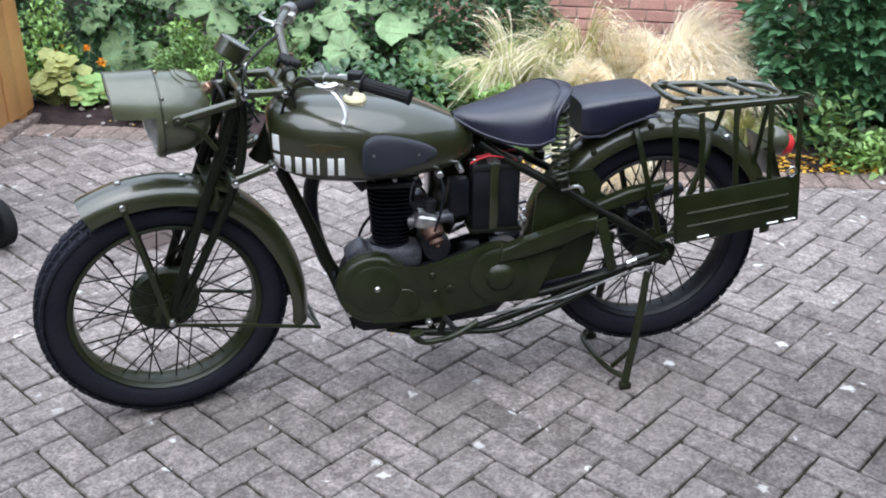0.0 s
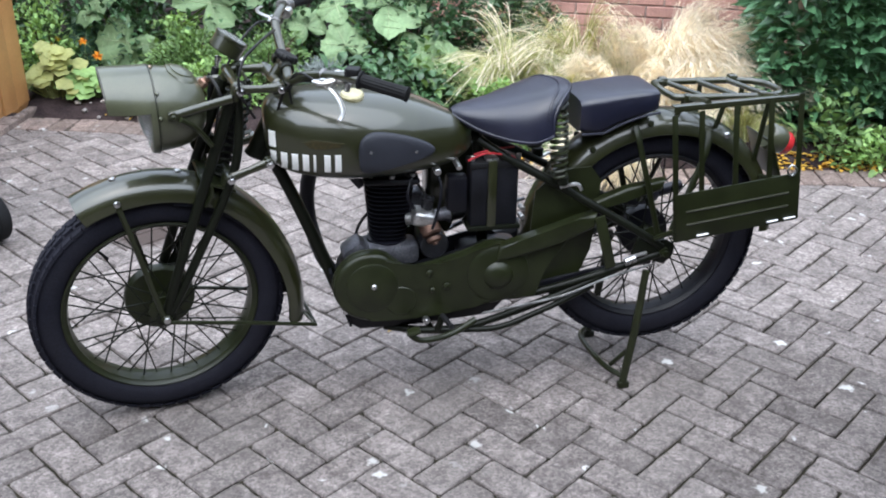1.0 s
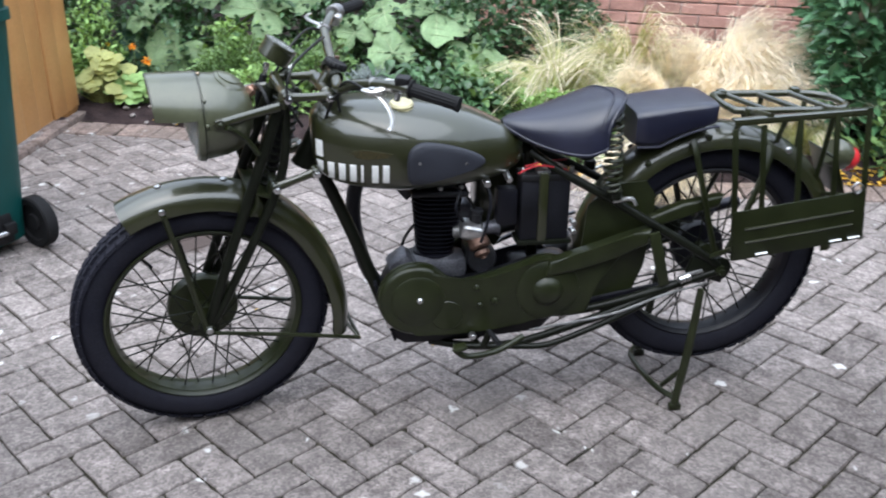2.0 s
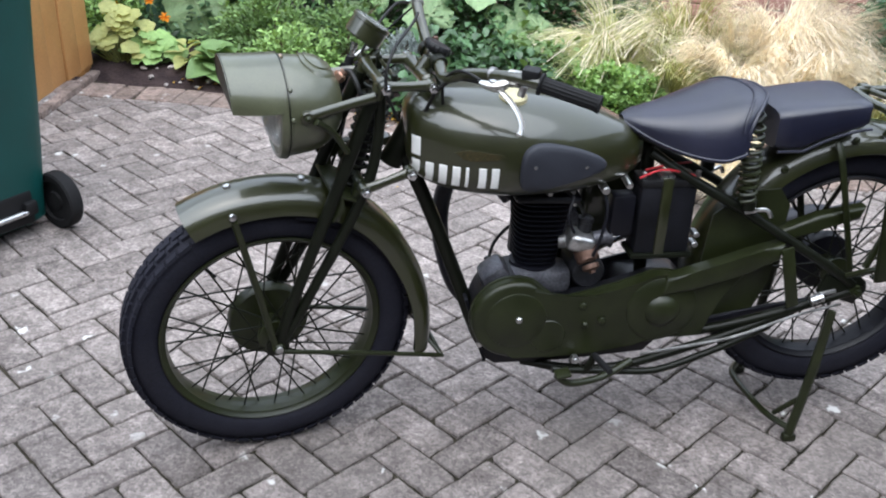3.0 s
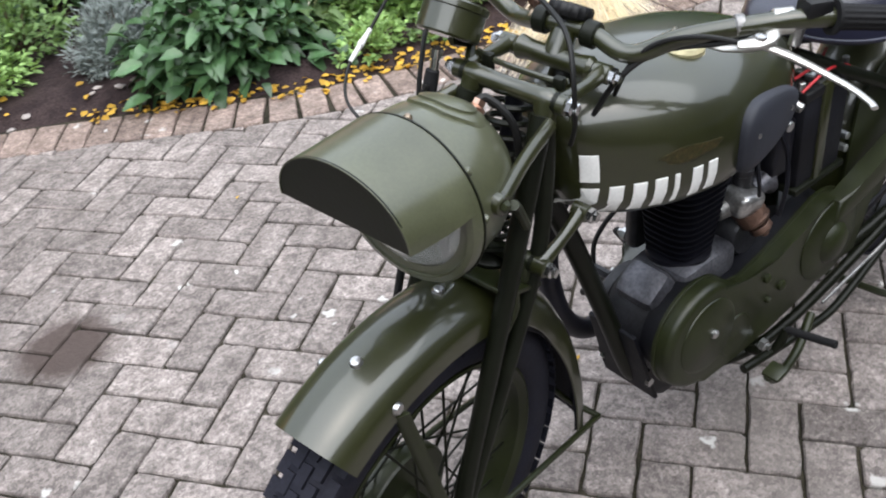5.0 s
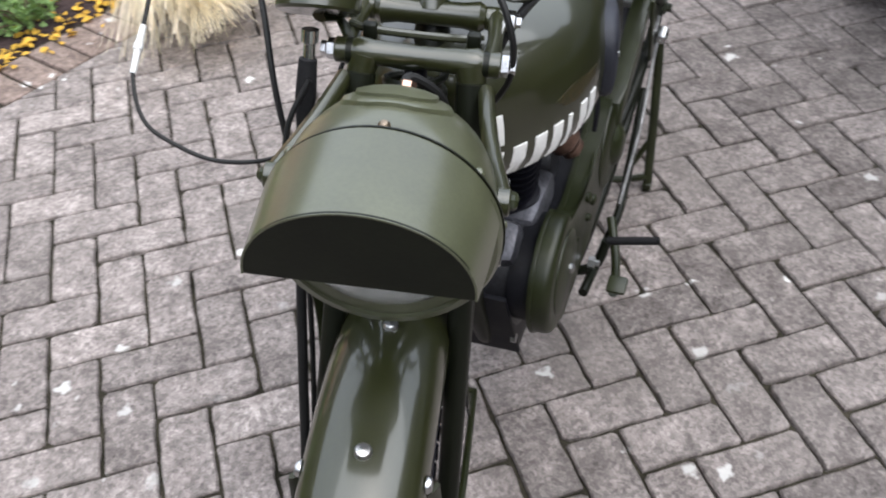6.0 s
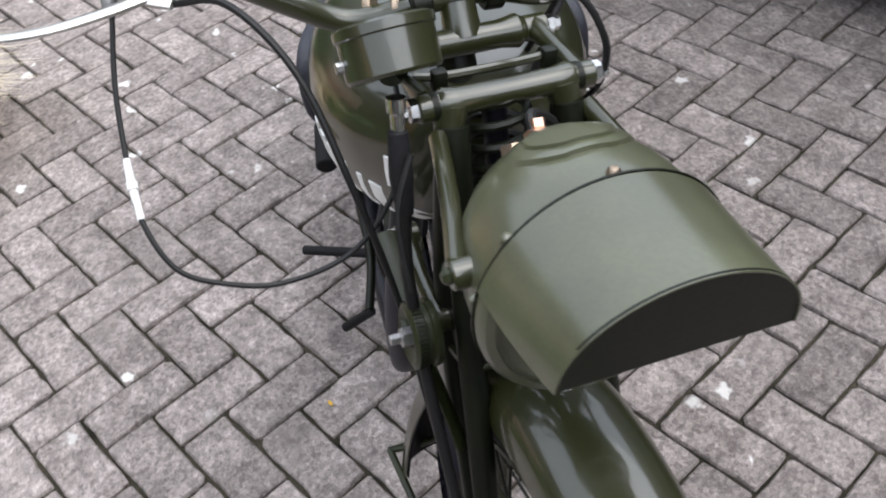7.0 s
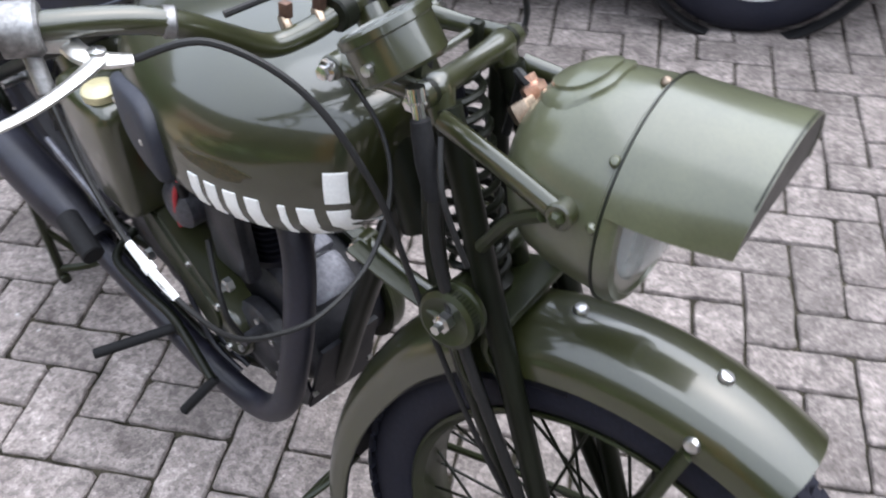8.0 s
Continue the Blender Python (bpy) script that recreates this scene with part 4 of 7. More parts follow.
# control cables
CABLES = (
    ("front_brake_cable", [V(0.293, 0.25, 0.972), V(0.25, 0.21, 0.985), V(0.19, 0.17, 0.945), V(0.135, 0.145, 0.86), V(0.105, 0.118, 0.74), V(0.06, 0.104, 0.62), V(0.0, 0.092, 0.5), V(-0.06, 0.082, 0.41)], 0.0034),
    ("throttle_cable", [V(0.335, 0.305, 0.95), V(0.29, 0.318, 0.905), V(0.242, 0.324, 0.859), V(0.193, 0.324, 0.827), V(0.157, 0.305, 0.792), V(0.144, 0.265, 0.772), V(0.138, 0.215, 0.762), V(0.138, 0.15, 0.778), V(0.148, 0.105, 0.825), V(0.175, 0.085, 0.875), V(0.235, 0.075, 0.92)], 0.0026),
    ("clutch_cable", [V(0.284, -0.228, 0.98), V(0.262, -0.18, 0.985), V(0.255, -0.13, 0.965), V(0.25, -0.1, 0.93), V(0.262, -0.075, 0.87)], 0.0032),
    ("switch_cable", [V(0.345, -0.262, 0.985), V(0.30, -0.2, 0.968), V(0.265, -0.13, 0.95), V(0.24, -0.09, 0.91), V(0.225, -0.06, 0.84)], 0.004),
    ("air_cable", [V(0.285, 0.16, 0.980), V(0.24, 0.06, 1.0), V(0.19, -0.02, 1.002), V(0.155, -0.066, 0.993), V(0.134, -0.089, 0.955), V(0.136, -0.092, 0.915), V(0.149, -0.086, 0.885), V(0.17, -0.07, 0.845)], 0.0034),
    ("bulb_wire", [V(0.10, 0.1, 0.905), V(0.08, 0.12, 0.86), V(0.05, 0.12, 0.8)], 0.003),
)
for nm, pts, r in CABLES:
    part(nm, tube(pts, r, 8, 8), CABLE, bike, place=TURN)
ad = part("cable_adjuster", tube([V(0.242, 0.324, 0.859), V(0.226, 0.3245, 0.848), V(0.209, 0.3245, 0.837), V(0.193, 0.324, 0.827)], [0.0034, 0.0042, 0.0039, 0.0034], 10, 4), WHITE_RUBBER, bike, "white cable adjuster sleeve", place=TURN)
part("adjuster_collar", rod(V(0.224, 0.3245, 0.847), V(0.217, 0.3245, 0.8425), 0.0054, 12), WHITE_RUBBER, ad, place=TURN)

# ---- tank ----
TANK = [(0.204, 0.030, 0.838, 0.772), (0.210, 0.056, 0.854, 0.737), (0.224, 0.080, 0.867, 0.709), (0.250, 0.103, 0.876, 0.692), (0.29, 0.130, 0.882, 0.681), (0.35, 0.154, 0.884, 0.674), (0.43, 0.163, 0.881, 0.669), (0.52, 0.150, 0.868, 0.670), (0.60, 0.124, 0.846, 0.674), (0.67, 0.088, 0.816, 0.681), (0.715, 0.055, 0.790, 0.698), (0.737, 0.028, 0.772, 0.712), (0.742, 0.012, 0.76, 0.722)]


lines = [curve_points([V(a[0], a[k], 0) for a in TANK], 8) for k in (1, 2, 3)]


def tank_at(x):
    """Half width, top and bottom of the tank at x, smoothly."""
    for k in range(len(lines[0]) - 1):
        x0, x1 = lines[0][k].x, lines[0][k + 1].x
        if x <= x1:
            f = max(0.0, (x - x0) / (x1 - x0))
            return [q[k].y + (q[k + 1].y - q[k].y) * f for q in lines]
    return TANK[-1][1:]


def tank_side(x, z):
    w, top, low = tank_at(x)
    mid, h = (top + low) / 2 - 0.012, (top - low) / 2
    u = min(0.999, abs((z - mid) / (h + (0.012 if z > mid else -0.012))))
    e = 2.5 if z > mid else 3.4
    return w * (1 - u ** e) ** (1 / e)


rings = []
for i in range(len(lines[0])):
    x, w, top, low = lines[0][i].x, lines[0][i].y, lines[1][i].y, lines[2][i].y
    mid, h = (top + low) / 2 - 0.012, (top - low) / 2
    ring = []
    for k in range(40):
        a = 2 * math.pi * k / 40
        c, s_ = math.cos(a), math.sin(a)
        hh = h + (0.012 if s_ > 0 else -0.012)
        e = 0.8 if s_ > 0 else 2 / 3.4
        ring.append(V(x, w * math.copysign(abs(c) ** e, c), mid + hh * math.copysign(abs(s_) ** e, s_)))
    rings.append(ring)
tank = part("fuel_tank", loft(rings), OLIVE, bike, "olive teardrop tank with white markings")
cap_m = along(V(0.425, -0.062, 0.866), V(0.425, -0.075, 0.95))
part("filler_cap", lathe([(0.0, 0), (0.034, 0), (0.035, 0.004), (0.03, 0.007), (0.03, 0.014), (0.026, 0.019), (0.0, 0.021)], cap_m, 32), CREAM, tank, "cream filler cap")
part("filler_neck", lathe([(0.034, -0.008), (0.039, -0.006), (0.039, 0.001), (0.034, 0.002)], cap_m, 32, closed=True), OLIVE_DARK, tank)


def on_tank(outline, s_, out, base=-0.004):
    """A pad shaped by an outline in x, z that follows the tank's flank."""
    bm = bmesh.new()
    cx = sum(p[0] for p in outline) / len(outline)
    cz = sum(p[1] for p in outline) / len(outline)
    rings = []
    for shrink, off in ((1.0, base), (1.0, out * 0.55), (0.97, out * 0.85), (0.92, out), (0.7, out), (0.4, out), (0.1, out)):
        ring = []
        for x, z in outline:
            xx, zz = cx + (x - cx) * shrink, cz + (z - cz) * shrink
            ring.append(V(xx, s_ * (tank_side(xx, zz) + off), zz))
        rings.append(ring)
    return loft(rings, bm)


KNEE_SHAPE = [(x * 0.93 + 0.036, z * 0.97 + 0.028) for x, z in ((0.425, 0.712), (0.421, 0.745), (0.424, 0.778), (0.437, 0.797), (0.462, 0.805), (0.50, 0.801), (0.55, 0.788), (0.595, 0.770), (0.622, 0.754), (0.632, 0.742), (0.626, 0.731), (0.59, 0.722), (0.54, 0.713), (0.48, 0.703), (0.445, 0.700))]
smooth_knee = [(p.x, p.y) for p in curve_points([V(x, z, 0) for x, z in KNEE_SHAPE], 3, True)]
for s_ in (-1, 1):
    pad = part("knee_pad", on_tank(smooth_knee, s_, 0.014), KNEE, tank, "blue-black rubber knee pad")
    for x, z in ((0.456, 0.765), (0.572, 0.752)):
        y = s_ * (tank_side(x, z) + 0.013)
        part("pad_screw", lathe([(0.0, 0), (0.004, 0), (0.004, 0.002), (0.0, 0.003)], along(V(x, y, z), V(x, y + s_, z)), 8), STEEL, pad)
    # registration marking: one plain white bar for each character, and one above
    start, step = 0.217, 0.0255
    for k in range(7):
        x0 = start + step * k
        z0, z1 = 0.706 + 0.006 * k / 6, 0.752 + 0.006 * k / 6
        wide = 0.0150 if k != (4 if s_ < 0 else 2) else 0.006
        shape = [(x0, z0), (x0, (z0 + z1) / 2), (x0, z1), (x0 + wide / 2, z1), (x0 + wide, z1), (x0 + wide, (z0 + z1) / 2), (x0 + wide, z0), (x0 + wide / 2, z0)]
        part("marking_bar", on_tank(shape, s_, 0.0016, -0.002), WHITE, tank, "white painted marking bar", smooth=False)
    x0, z0, z1 = 0.216, 0.762, 0.802
    shape = [(x0, z0), (x0, (z0 + z1) / 2), (x0, z1), (x0 + 0.008, z1), (x0 + 0.016, z1), (x0 + 0.016, (z0 + z1) / 2), (x0 + 0.016, z0), (x0 + 0.008, z0)]
    part("marking_bar", on_tank(shape, s_, 0.0016, -0.002), WHITE, tank, "white painted marking bar", smooth=False)
    # faint worn transfer
    badge = [(0.345 + 0.046 * math.cos(a) * (1 + 0.12 * math.sin(5 * a)), 0.782 + 0.011 * math.sin(a) * (1 + 0.2 * math.cos(3 * a))) for a in (2 * math.pi * k / 28 for k in range(28))]
    part("worn_transfer", on_tank(badge, s_, 0.0006, -0.001), GOLD_LINE, tank, "faint brown worn transfer")

# ---- frame ----
def frame_tube(pts, r, n=4, label="", seg=14, name="frame_tube"):
    return part(name, tube([V(*p) for p in pts], r, seg, n), FRAME_PAINT, bike, label)


frame_tube([(0.205, 0, 0.74), (0.26, 0, 0.62), (0.335, 0, 0.43), (0.382, 0, 0.30), (0.41, 0, 0.245), (0.46, 0, 0.218), (0.55, 0, 0.212)], 0.0165, 4, "dark green front down tube", name="down_tube")
frame_tube([(0.245, 0, 0.84), (0.4, 0, 0.83), (0.6, 0, 0.78), (0.76, 0, 0.735)], 0.0155, name="top_tube")
frame_tube([(0.23, 0, 0.745), (0.3, 0.0, 0.7), (0.345, 0.0, 0.665)], 0.012, name="head_brace")
frame_tube([(0.76, 0, 0.74), (0.775, 0, 0.55), (0.79, 0, 0.3)], 0.0155, name="seat_tube")
for s_ in (-1, 1):
    frame_tube([(0.76, s_ * 0.03, 0.735), (0.83, s_ * 0.075, 0.693), (1.0, s_ * 0.11, 0.588), (1.16, s_ * 0.125, 0.49), (1.245, s_ * 0.125, 0.43)], 0.0115, name="seat_stay", label="slanting rear frame stay")
    frame_tube([(0.78, s_ * 0.05, 0.28), (0.9, s_ * 0.10, 0.31), (1.1, s_ * 0.122, 0.37), (1.26, s_ * 0.125, 0.418)], 0.0115, name="chain_stay", label="lower rear frame stay")
    frame_tube([(0.5, s_ * 0.03, 0.205), (0.62, s_ * 0.085, 0.21), (0.75, s_ * 0.1, 0.225), (0.95, s_ * 0.115, 0.30), (1.15, s_ * 0.122, 0.385)], 0.011, name="cradle_tube")
    lug = lathe([(0.0, 0), (0.03, 0), (0.033, 0.003), (0.033, 0.013), (0.028, 0.016), (0.0, 0.016)], along(V(1.25, s_ * 0.112, 0.418), V(1.25, s_ * 0.2, 0.418)), 24)
    block((0.11, 0.012, 0.05), Matrix.Translation(V(1.215, s_ * 0.124, 0.42)) @ Matrix.Rotation(radians(20), 4, "Y"), 0.004, lug)
    lg = part("rear_lug", lug, FRAME_PAINT, bike)
    part("axle_nut", lathe([(0.0, 0), (0.015, 0), (0.015, 0.012), (0.009, 0.014), (0.009, 0.024), (0.0, 0.025)], along(V(1.25, s_ * 0.127, 0.418), V(1.25, s_ * 0.2, 0.418)), 6), OLIVE_DARK, lg)
    part("adjuster_bolt", rod(V(1.15, s_ * 0.132, 0.41), V(1.2, s_ * 0.132, 0.42), 0.005, 8), STEEL, lg)

# engine plates, crankcase, cylinder
plate_shape = [(0.385, 0.28), (0.40, 0.235), (0.43, 0.214), (0.60, 0.214), (0.80, 0.228), (0.86, 0.30), (0.87, 0.40), (0.80, 0.45), (0.6, 0.40), (0.42, 0.36)]
XZ = Matrix(((1, 0, 0, 0), (0, 0, -1, 0), (0, 1, 0, 0), (0, 0, 0, 1)))
for y in (-0.045, 0.062):
    part("engine_plate", plate(plate_shape, 0.006, Matrix.Translation(V(0, y, 0)) @ XZ, 0.001), BLACK_PAINT, bike)
shield = plate([(-0.058, 0.0), (0.058, 0.0), (0.05, 0.17), (-0.05, 0.17)], 0.008, Matrix.Translation(V(0.400, 0, 0.226)) @ Matrix.Rotation(radians(-17), 4, "Y") @ Matrix(((0, 0, 1, 0), (1, 0, 0, 0), (0, 1, 0, 0), (0, 0, 0, 1))), 0.002)
part("front_engine_shield", shield, OIL_BLACK, bike, "black plate in front of the crankcase")
for s_ in (-1, 1):
    part("shield_bolt", lathe([(0.0, 0), (0.008, 0), (0.008, 0.008), (0.0, 0.009)], along(V(0.39, s_ * 0.048, 0.27), V(0.39, s_ * 0.2, 0.27)), 6), STEEL, bike)
cc = lathe([(0.0, -0.05), (0.085, -0.05), (0.103, -0.042), (0.107, -0.03), (0.108, 0.0), (0.107, 0.03), (0.102, 0.05), (0.08, 0.058), (0.0, 0.06)], Matrix.Translation(V(0.478, 0, 0.352)) @ Matrix.Rotation(radians(90), 4, "X"), 44)
crank = part("crankcase", cc, ALLOY_GRIMY, bike, "oily cast alloy crankcase")
part("crankcase_mouth", block((0.14, 0.085, 0.06), Matrix.Translation(V(0.525, -0.025, 0.435)), 0.016), DIRTY_ALLOY, crank, "dull alloy flange below the cylinder")
part("crankcase_nose", block((0.07, 0.085, 0.06), Matrix.Translation(V(0.425, -0.012, 0.435)) @ Matrix.Rotation(radians(-35), 4, "Y"), 0.018), DIRTY_ALLOY, crank, "greasy alloy front of the crankcase")
part("dynamo", lathe([(0.0, 0), (0.036, 0), (0.04, 0.006), (0.04, 0.10), (0.034, 0.108), (0.0, 0.11)], along(V(0.636, -0.055, 0.452), V(0.636, 0.08, 0.452)), 32), ALLOY_GRIMY, crank)
part("gearbox", block((0.17, 0.13, 0.16), Matrix.Translation(V(0.80, 0.015, 0.345)), 0.03, seg=3), ALLOY_GRIMY, bike, "oily alloy gearbox")
TILT = Matrix.Translation(V(0.514, -0.004, 0.455)) @ Matrix.Rotation(radians(2), 4, "Y")
barrel = part("cylinder", lathe([(0.0, 0), (0.055, 0), (0.055, 0.012), (0.041, 0.016), (0.045, 0.185), (0.0, 0.185)], TILT, 32), BLACK_PAINT, bike, "black finned cast-iron cylinder")
for k in range(13):
    z = 0.022 + k * 0.0125
    half = 0.049 + 0.017 * k / 12
    outline = [(half * math.copysign(abs(math.cos(a)) ** 0.6, math.cos(a)), half * math.copysign(abs(math.sin(a)) ** 0.6, math.sin(a))) for a in (2 * math.pi * q / 28 for q in range(28))]
    part("cooling_fin", plate(outline, 0.0032, TILT @ Matrix.Translation(V(0, 0, z))), FIN_BLACK, barrel)
head = part("cylinder_head", block((0.15, 0.15, 0.02), TILT @ Matrix.Translation(V(0, 0, 0.192)), 0.01), BLACK_PAINT, barrel)
for k in range(7):
    part("head_fin", block((0.13, 0.006, 0.03), TILT @ Matrix.Translation(V(0, -0.054 + k * 0.018, 0.208)), 0.002), BLACK_PAINT, head)
for x, y in ((-0.055, -0.055), (0.055, -0.055), (0.0, -0.066), (-0.055, 0.055), (0.055, 0.055)):
    part("head_bolt", lathe([(0.0, 0), (0.008, 0), (0.008, 0.008), (0.0, 0.009)], TILT @ Matrix.Translation(V(x, y, 0.202)), 6), STEEL, barrel)
part("spark_plug", lathe([(0.0, 0), (0.009, 0), (0.009, 0.01), (0.006, 0.014), (0.006, 0.04), (0.0, 0.042)], along(V(0.5, -0.02, 0.668), V(0.49, -0.04, 0.72)), 12), WHITE_RUBBER, barrel)
part("plug_lead", tube([V(0.495, -0.03, 0.695), V(0.54, -0.07, 0.68), V(0.6, -0.06, 0.62), V(0.635, -0.02, 0.52)], 0.004, 8, 5), CABLE, barrel)
part("valve_chest", block((0.09, 0.03, 0.13), TILT @ Matrix.Translation(V(0.0, 0.07, 0.06)), 0.012), ALLOY_GRIMY, barrel)

# carburettor behind the barrel
carb = part("carburettor", block((0.062, 0.056, 0.042), Matrix.Translation(V(0.604, -0.058, 0.5400)) @ Matrix.Rotation(radians(14), 4, "Y") @ Matrix.Rotation(radians(10), 4, "X"), 0.012, seg=3), CARB_ALLOY, bike, "bright alloy carburettor")
part("float_bowl", lathe([(0.0, 0), (0.027, 0.0), (0.028, 0.004), (0.026, 0.01), (0.028, 0.016), (0.026, 0.022), (0.028, 0.028), (0.024, 0.034), (0.0, 0.035)], along(V(0.6170, -0.058, 0.5200), V(0.6320, -0.088, 0.4780)), 28), COPPER, carb, "tarnished copper float bowl")
part("bowl_cap", lathe([(0.0, 0), (0.019, 0), (0.02, 0.003), (0.02, 0.010), (0.015, 0.014), (0.008, 0.015), (0.007, 0.021), (0.0, 0.022)], along(V(0.6280, -0.0805, 0.4885), V(0.6420, -0.1105, 0.4465)), 20), COPPER, carb, "dull brass bowl cap")
part("mixing_chamber", lathe([(0.0, 0), (0.018, 0), (0.02, 0.004), (0.02, 0.036), (0.023, 0.038), (0.023, 0.05), (0.014, 0.056), (0.0, 0.057)], along(V(0.6150, -0.048, 0.5520), V(0.6220, -0.044, 0.6200)) @ Matrix.Diagonal((0.8, 0.8, 0.75, 1)), 22), ALLOY_GRIMY, carb)
part("intake", rod(V(0.5600, -0.04, 0.5300), V(0.6100, -0.055, 0.5350), 0.017, 16), ALLOY, carb)
part("bell_mouth", lathe([(0.016, 0), (0.018, 0.03), (0.026, 0.04), (0.024, 0.041), (0.015, 0.03)], along(V(0.6350, -0.055, 0.5400), V(0.7100, -0.05, 0.5450)), 24, closed=True), DIRTY_ALLOY, carb)
part("fuel_pipe", tube([V(0.628, -0.080, 0.69), V(0.643, -0.105, 0.64), V(0.633, -0.120, 0.58), V(0.618, -0.120, 0.53)], 0.004, 8, 6), BLACK_PAINT, carb)
part("fuel_pipe", tube([V(0.568, -0.100, 0.665), V(0.553, -0.120, 0.625), V(0.573, -0.110, 0.585)], 0.0035, 8, 6), BLACK_PAINT, carb)
part("fuel_tap", rod(V(0.633, -0.080, 0.685), V(0.633, -0.115, 0.682), 0.009, 12), STEEL, carb)
part("fuel_tap", rod(V(0.688, -0.060, 0.695), V(0.693, -0.095, 0.683), 0.008, 12), STEEL, carb)
part("regulator", block((0.055, 0.045, 0.10), Matrix.Translation(V(0.695, -0.05, 0.6)), 0.008), BLACK_PAINT, bike, "small black regulator box")

# primary chaincase on the left, in the darker olive that stands in for shade
def case_outline(n=20):
    """The chaincase seen from the side: big front drum, waist, clutch drum, then the tail."""
    pts = []
    c1, r1, c2, r2 = V(0.456, 0.368, 0), 0.0985, V(0.797, 0.383, 0), 0.088
    for k in range(n + 1):
        a = radians(62 + (270 - 62) * k / n)
        pts.append((c1.x + r1 * math.cos(a), c1.y + r1 * math.sin(a)))
    pts += [(0.55, 0.268), (0.65, 0.274), (0.74, 0.288), (0.80, 0.292)]
    for k in range(n + 1):
        a = radians(-60 + (118 + 60) * k / n)
        pts.append((c2.x + r2 * math.cos(a), c2.y + r2 * math.sin(a)))
    pts += [(0.70, 0.442), (0.64, 0.425), (0.58, 0.412), (0.545, 0.418)]
    return pts


CASE = Matrix.Translation(V(0, -0.080, 0)) @ XZ
case = part("primary_chaincase", plate(case_outline(), 0.036, CASE, 0.014), OLIVE_DARK, bike, "olive pressed-steel primary chaincase in a darker shaded tone")
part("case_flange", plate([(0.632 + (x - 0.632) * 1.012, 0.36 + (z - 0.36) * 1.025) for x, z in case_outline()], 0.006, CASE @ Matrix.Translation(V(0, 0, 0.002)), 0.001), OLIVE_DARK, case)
part("case_back", plate([(0.632 + (x - 0.632) * 0.95, 0.36 + (z - 0.36) * 0.86) for x, z in case_outline()], 0.036, Matrix.Translation(V(0, -0.045, 0)) @ XZ, 0.002), OIL_BLACK, case, "oily black inner half of the case")
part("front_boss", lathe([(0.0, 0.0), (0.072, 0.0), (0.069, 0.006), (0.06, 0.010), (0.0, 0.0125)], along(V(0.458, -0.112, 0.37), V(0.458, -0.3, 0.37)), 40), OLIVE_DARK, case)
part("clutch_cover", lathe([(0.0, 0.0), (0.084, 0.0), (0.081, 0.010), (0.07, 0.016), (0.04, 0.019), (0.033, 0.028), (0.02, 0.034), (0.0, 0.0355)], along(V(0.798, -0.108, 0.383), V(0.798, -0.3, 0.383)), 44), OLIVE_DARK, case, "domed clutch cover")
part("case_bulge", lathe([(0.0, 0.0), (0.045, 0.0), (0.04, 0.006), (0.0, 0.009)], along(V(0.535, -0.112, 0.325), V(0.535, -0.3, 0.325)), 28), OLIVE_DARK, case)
for x, z, r in ((0.462, 0.377, 0.008), (0.612, 0.402, 0.009), (0.62, 0.352, 0.007), (0.66, 0.36, 0.01)):
    part("case_screw", lathe([(0.0, 0), (r, 0), (r, 0.005), (r * 0.6, 0.008), (0.0, 0.0085)], along(V(x, -0.116 if z != 0.377 else -0.123, z), V(x, -0.3, z)), 10), STEEL if r == 0.008 else OLIVE_DARK, case)
# upper chain guard: a rounded blade climbing to the rear stay
part("chain_guard", plate([(0.79, 0.425), (0.86, 0.437), (0.95, 0.470), (1.045, 0.505), (1.05, 0.548), (1.0, 0.535), (0.93, 0.512), (0.85, 0.484), (0.80, 0.468)], 0.034, Matrix.Translation(V(0, -0.1, 0)) @ XZ, 0.011), OLIVE_DARK, case, "olive chain guard")
part("chain_guard_plate", plate([(0.80, 0.435), (0.80, 0.30), (0.90, 0.302), (0.925, 0.40), (0.99, 0.48), (0.95, 0.49), (0.86, 0.458)], 0.012, Matrix.Translation(V(0, -0.10, 0)) @ XZ, 0.004), OLIVE_DARK, case)
part("rear_chain_guard", plate([(1.052, 0.53), (1.14, 0.562), (1.24, 0.585), (1.25, 0.618), (1.14, 0.600), (1.052, 0.566)], 0.03, Matrix.Translation(V(0, -0.072, 0)) @ XZ, 0.010), OLIVE_DARK, case)
part("guard_strap", block((0.03, 0.008, 0.16), Matrix.Translation(V(1.075, -0.135, 0.462)) @ Matrix.Rotation(radians(-16), 4, "Y"), 0.003), OLIVE_DARK, case)
ch = tube([V(0.86, -0.085, 0.315), V(1.05, -0.075, 0.345), V(1.24, -0.07, 0.365)], 0.008, 8, 3, flat=1.3)
part("rear_chain", ch, BLACK_PAINT, bike, "dark drive chain")

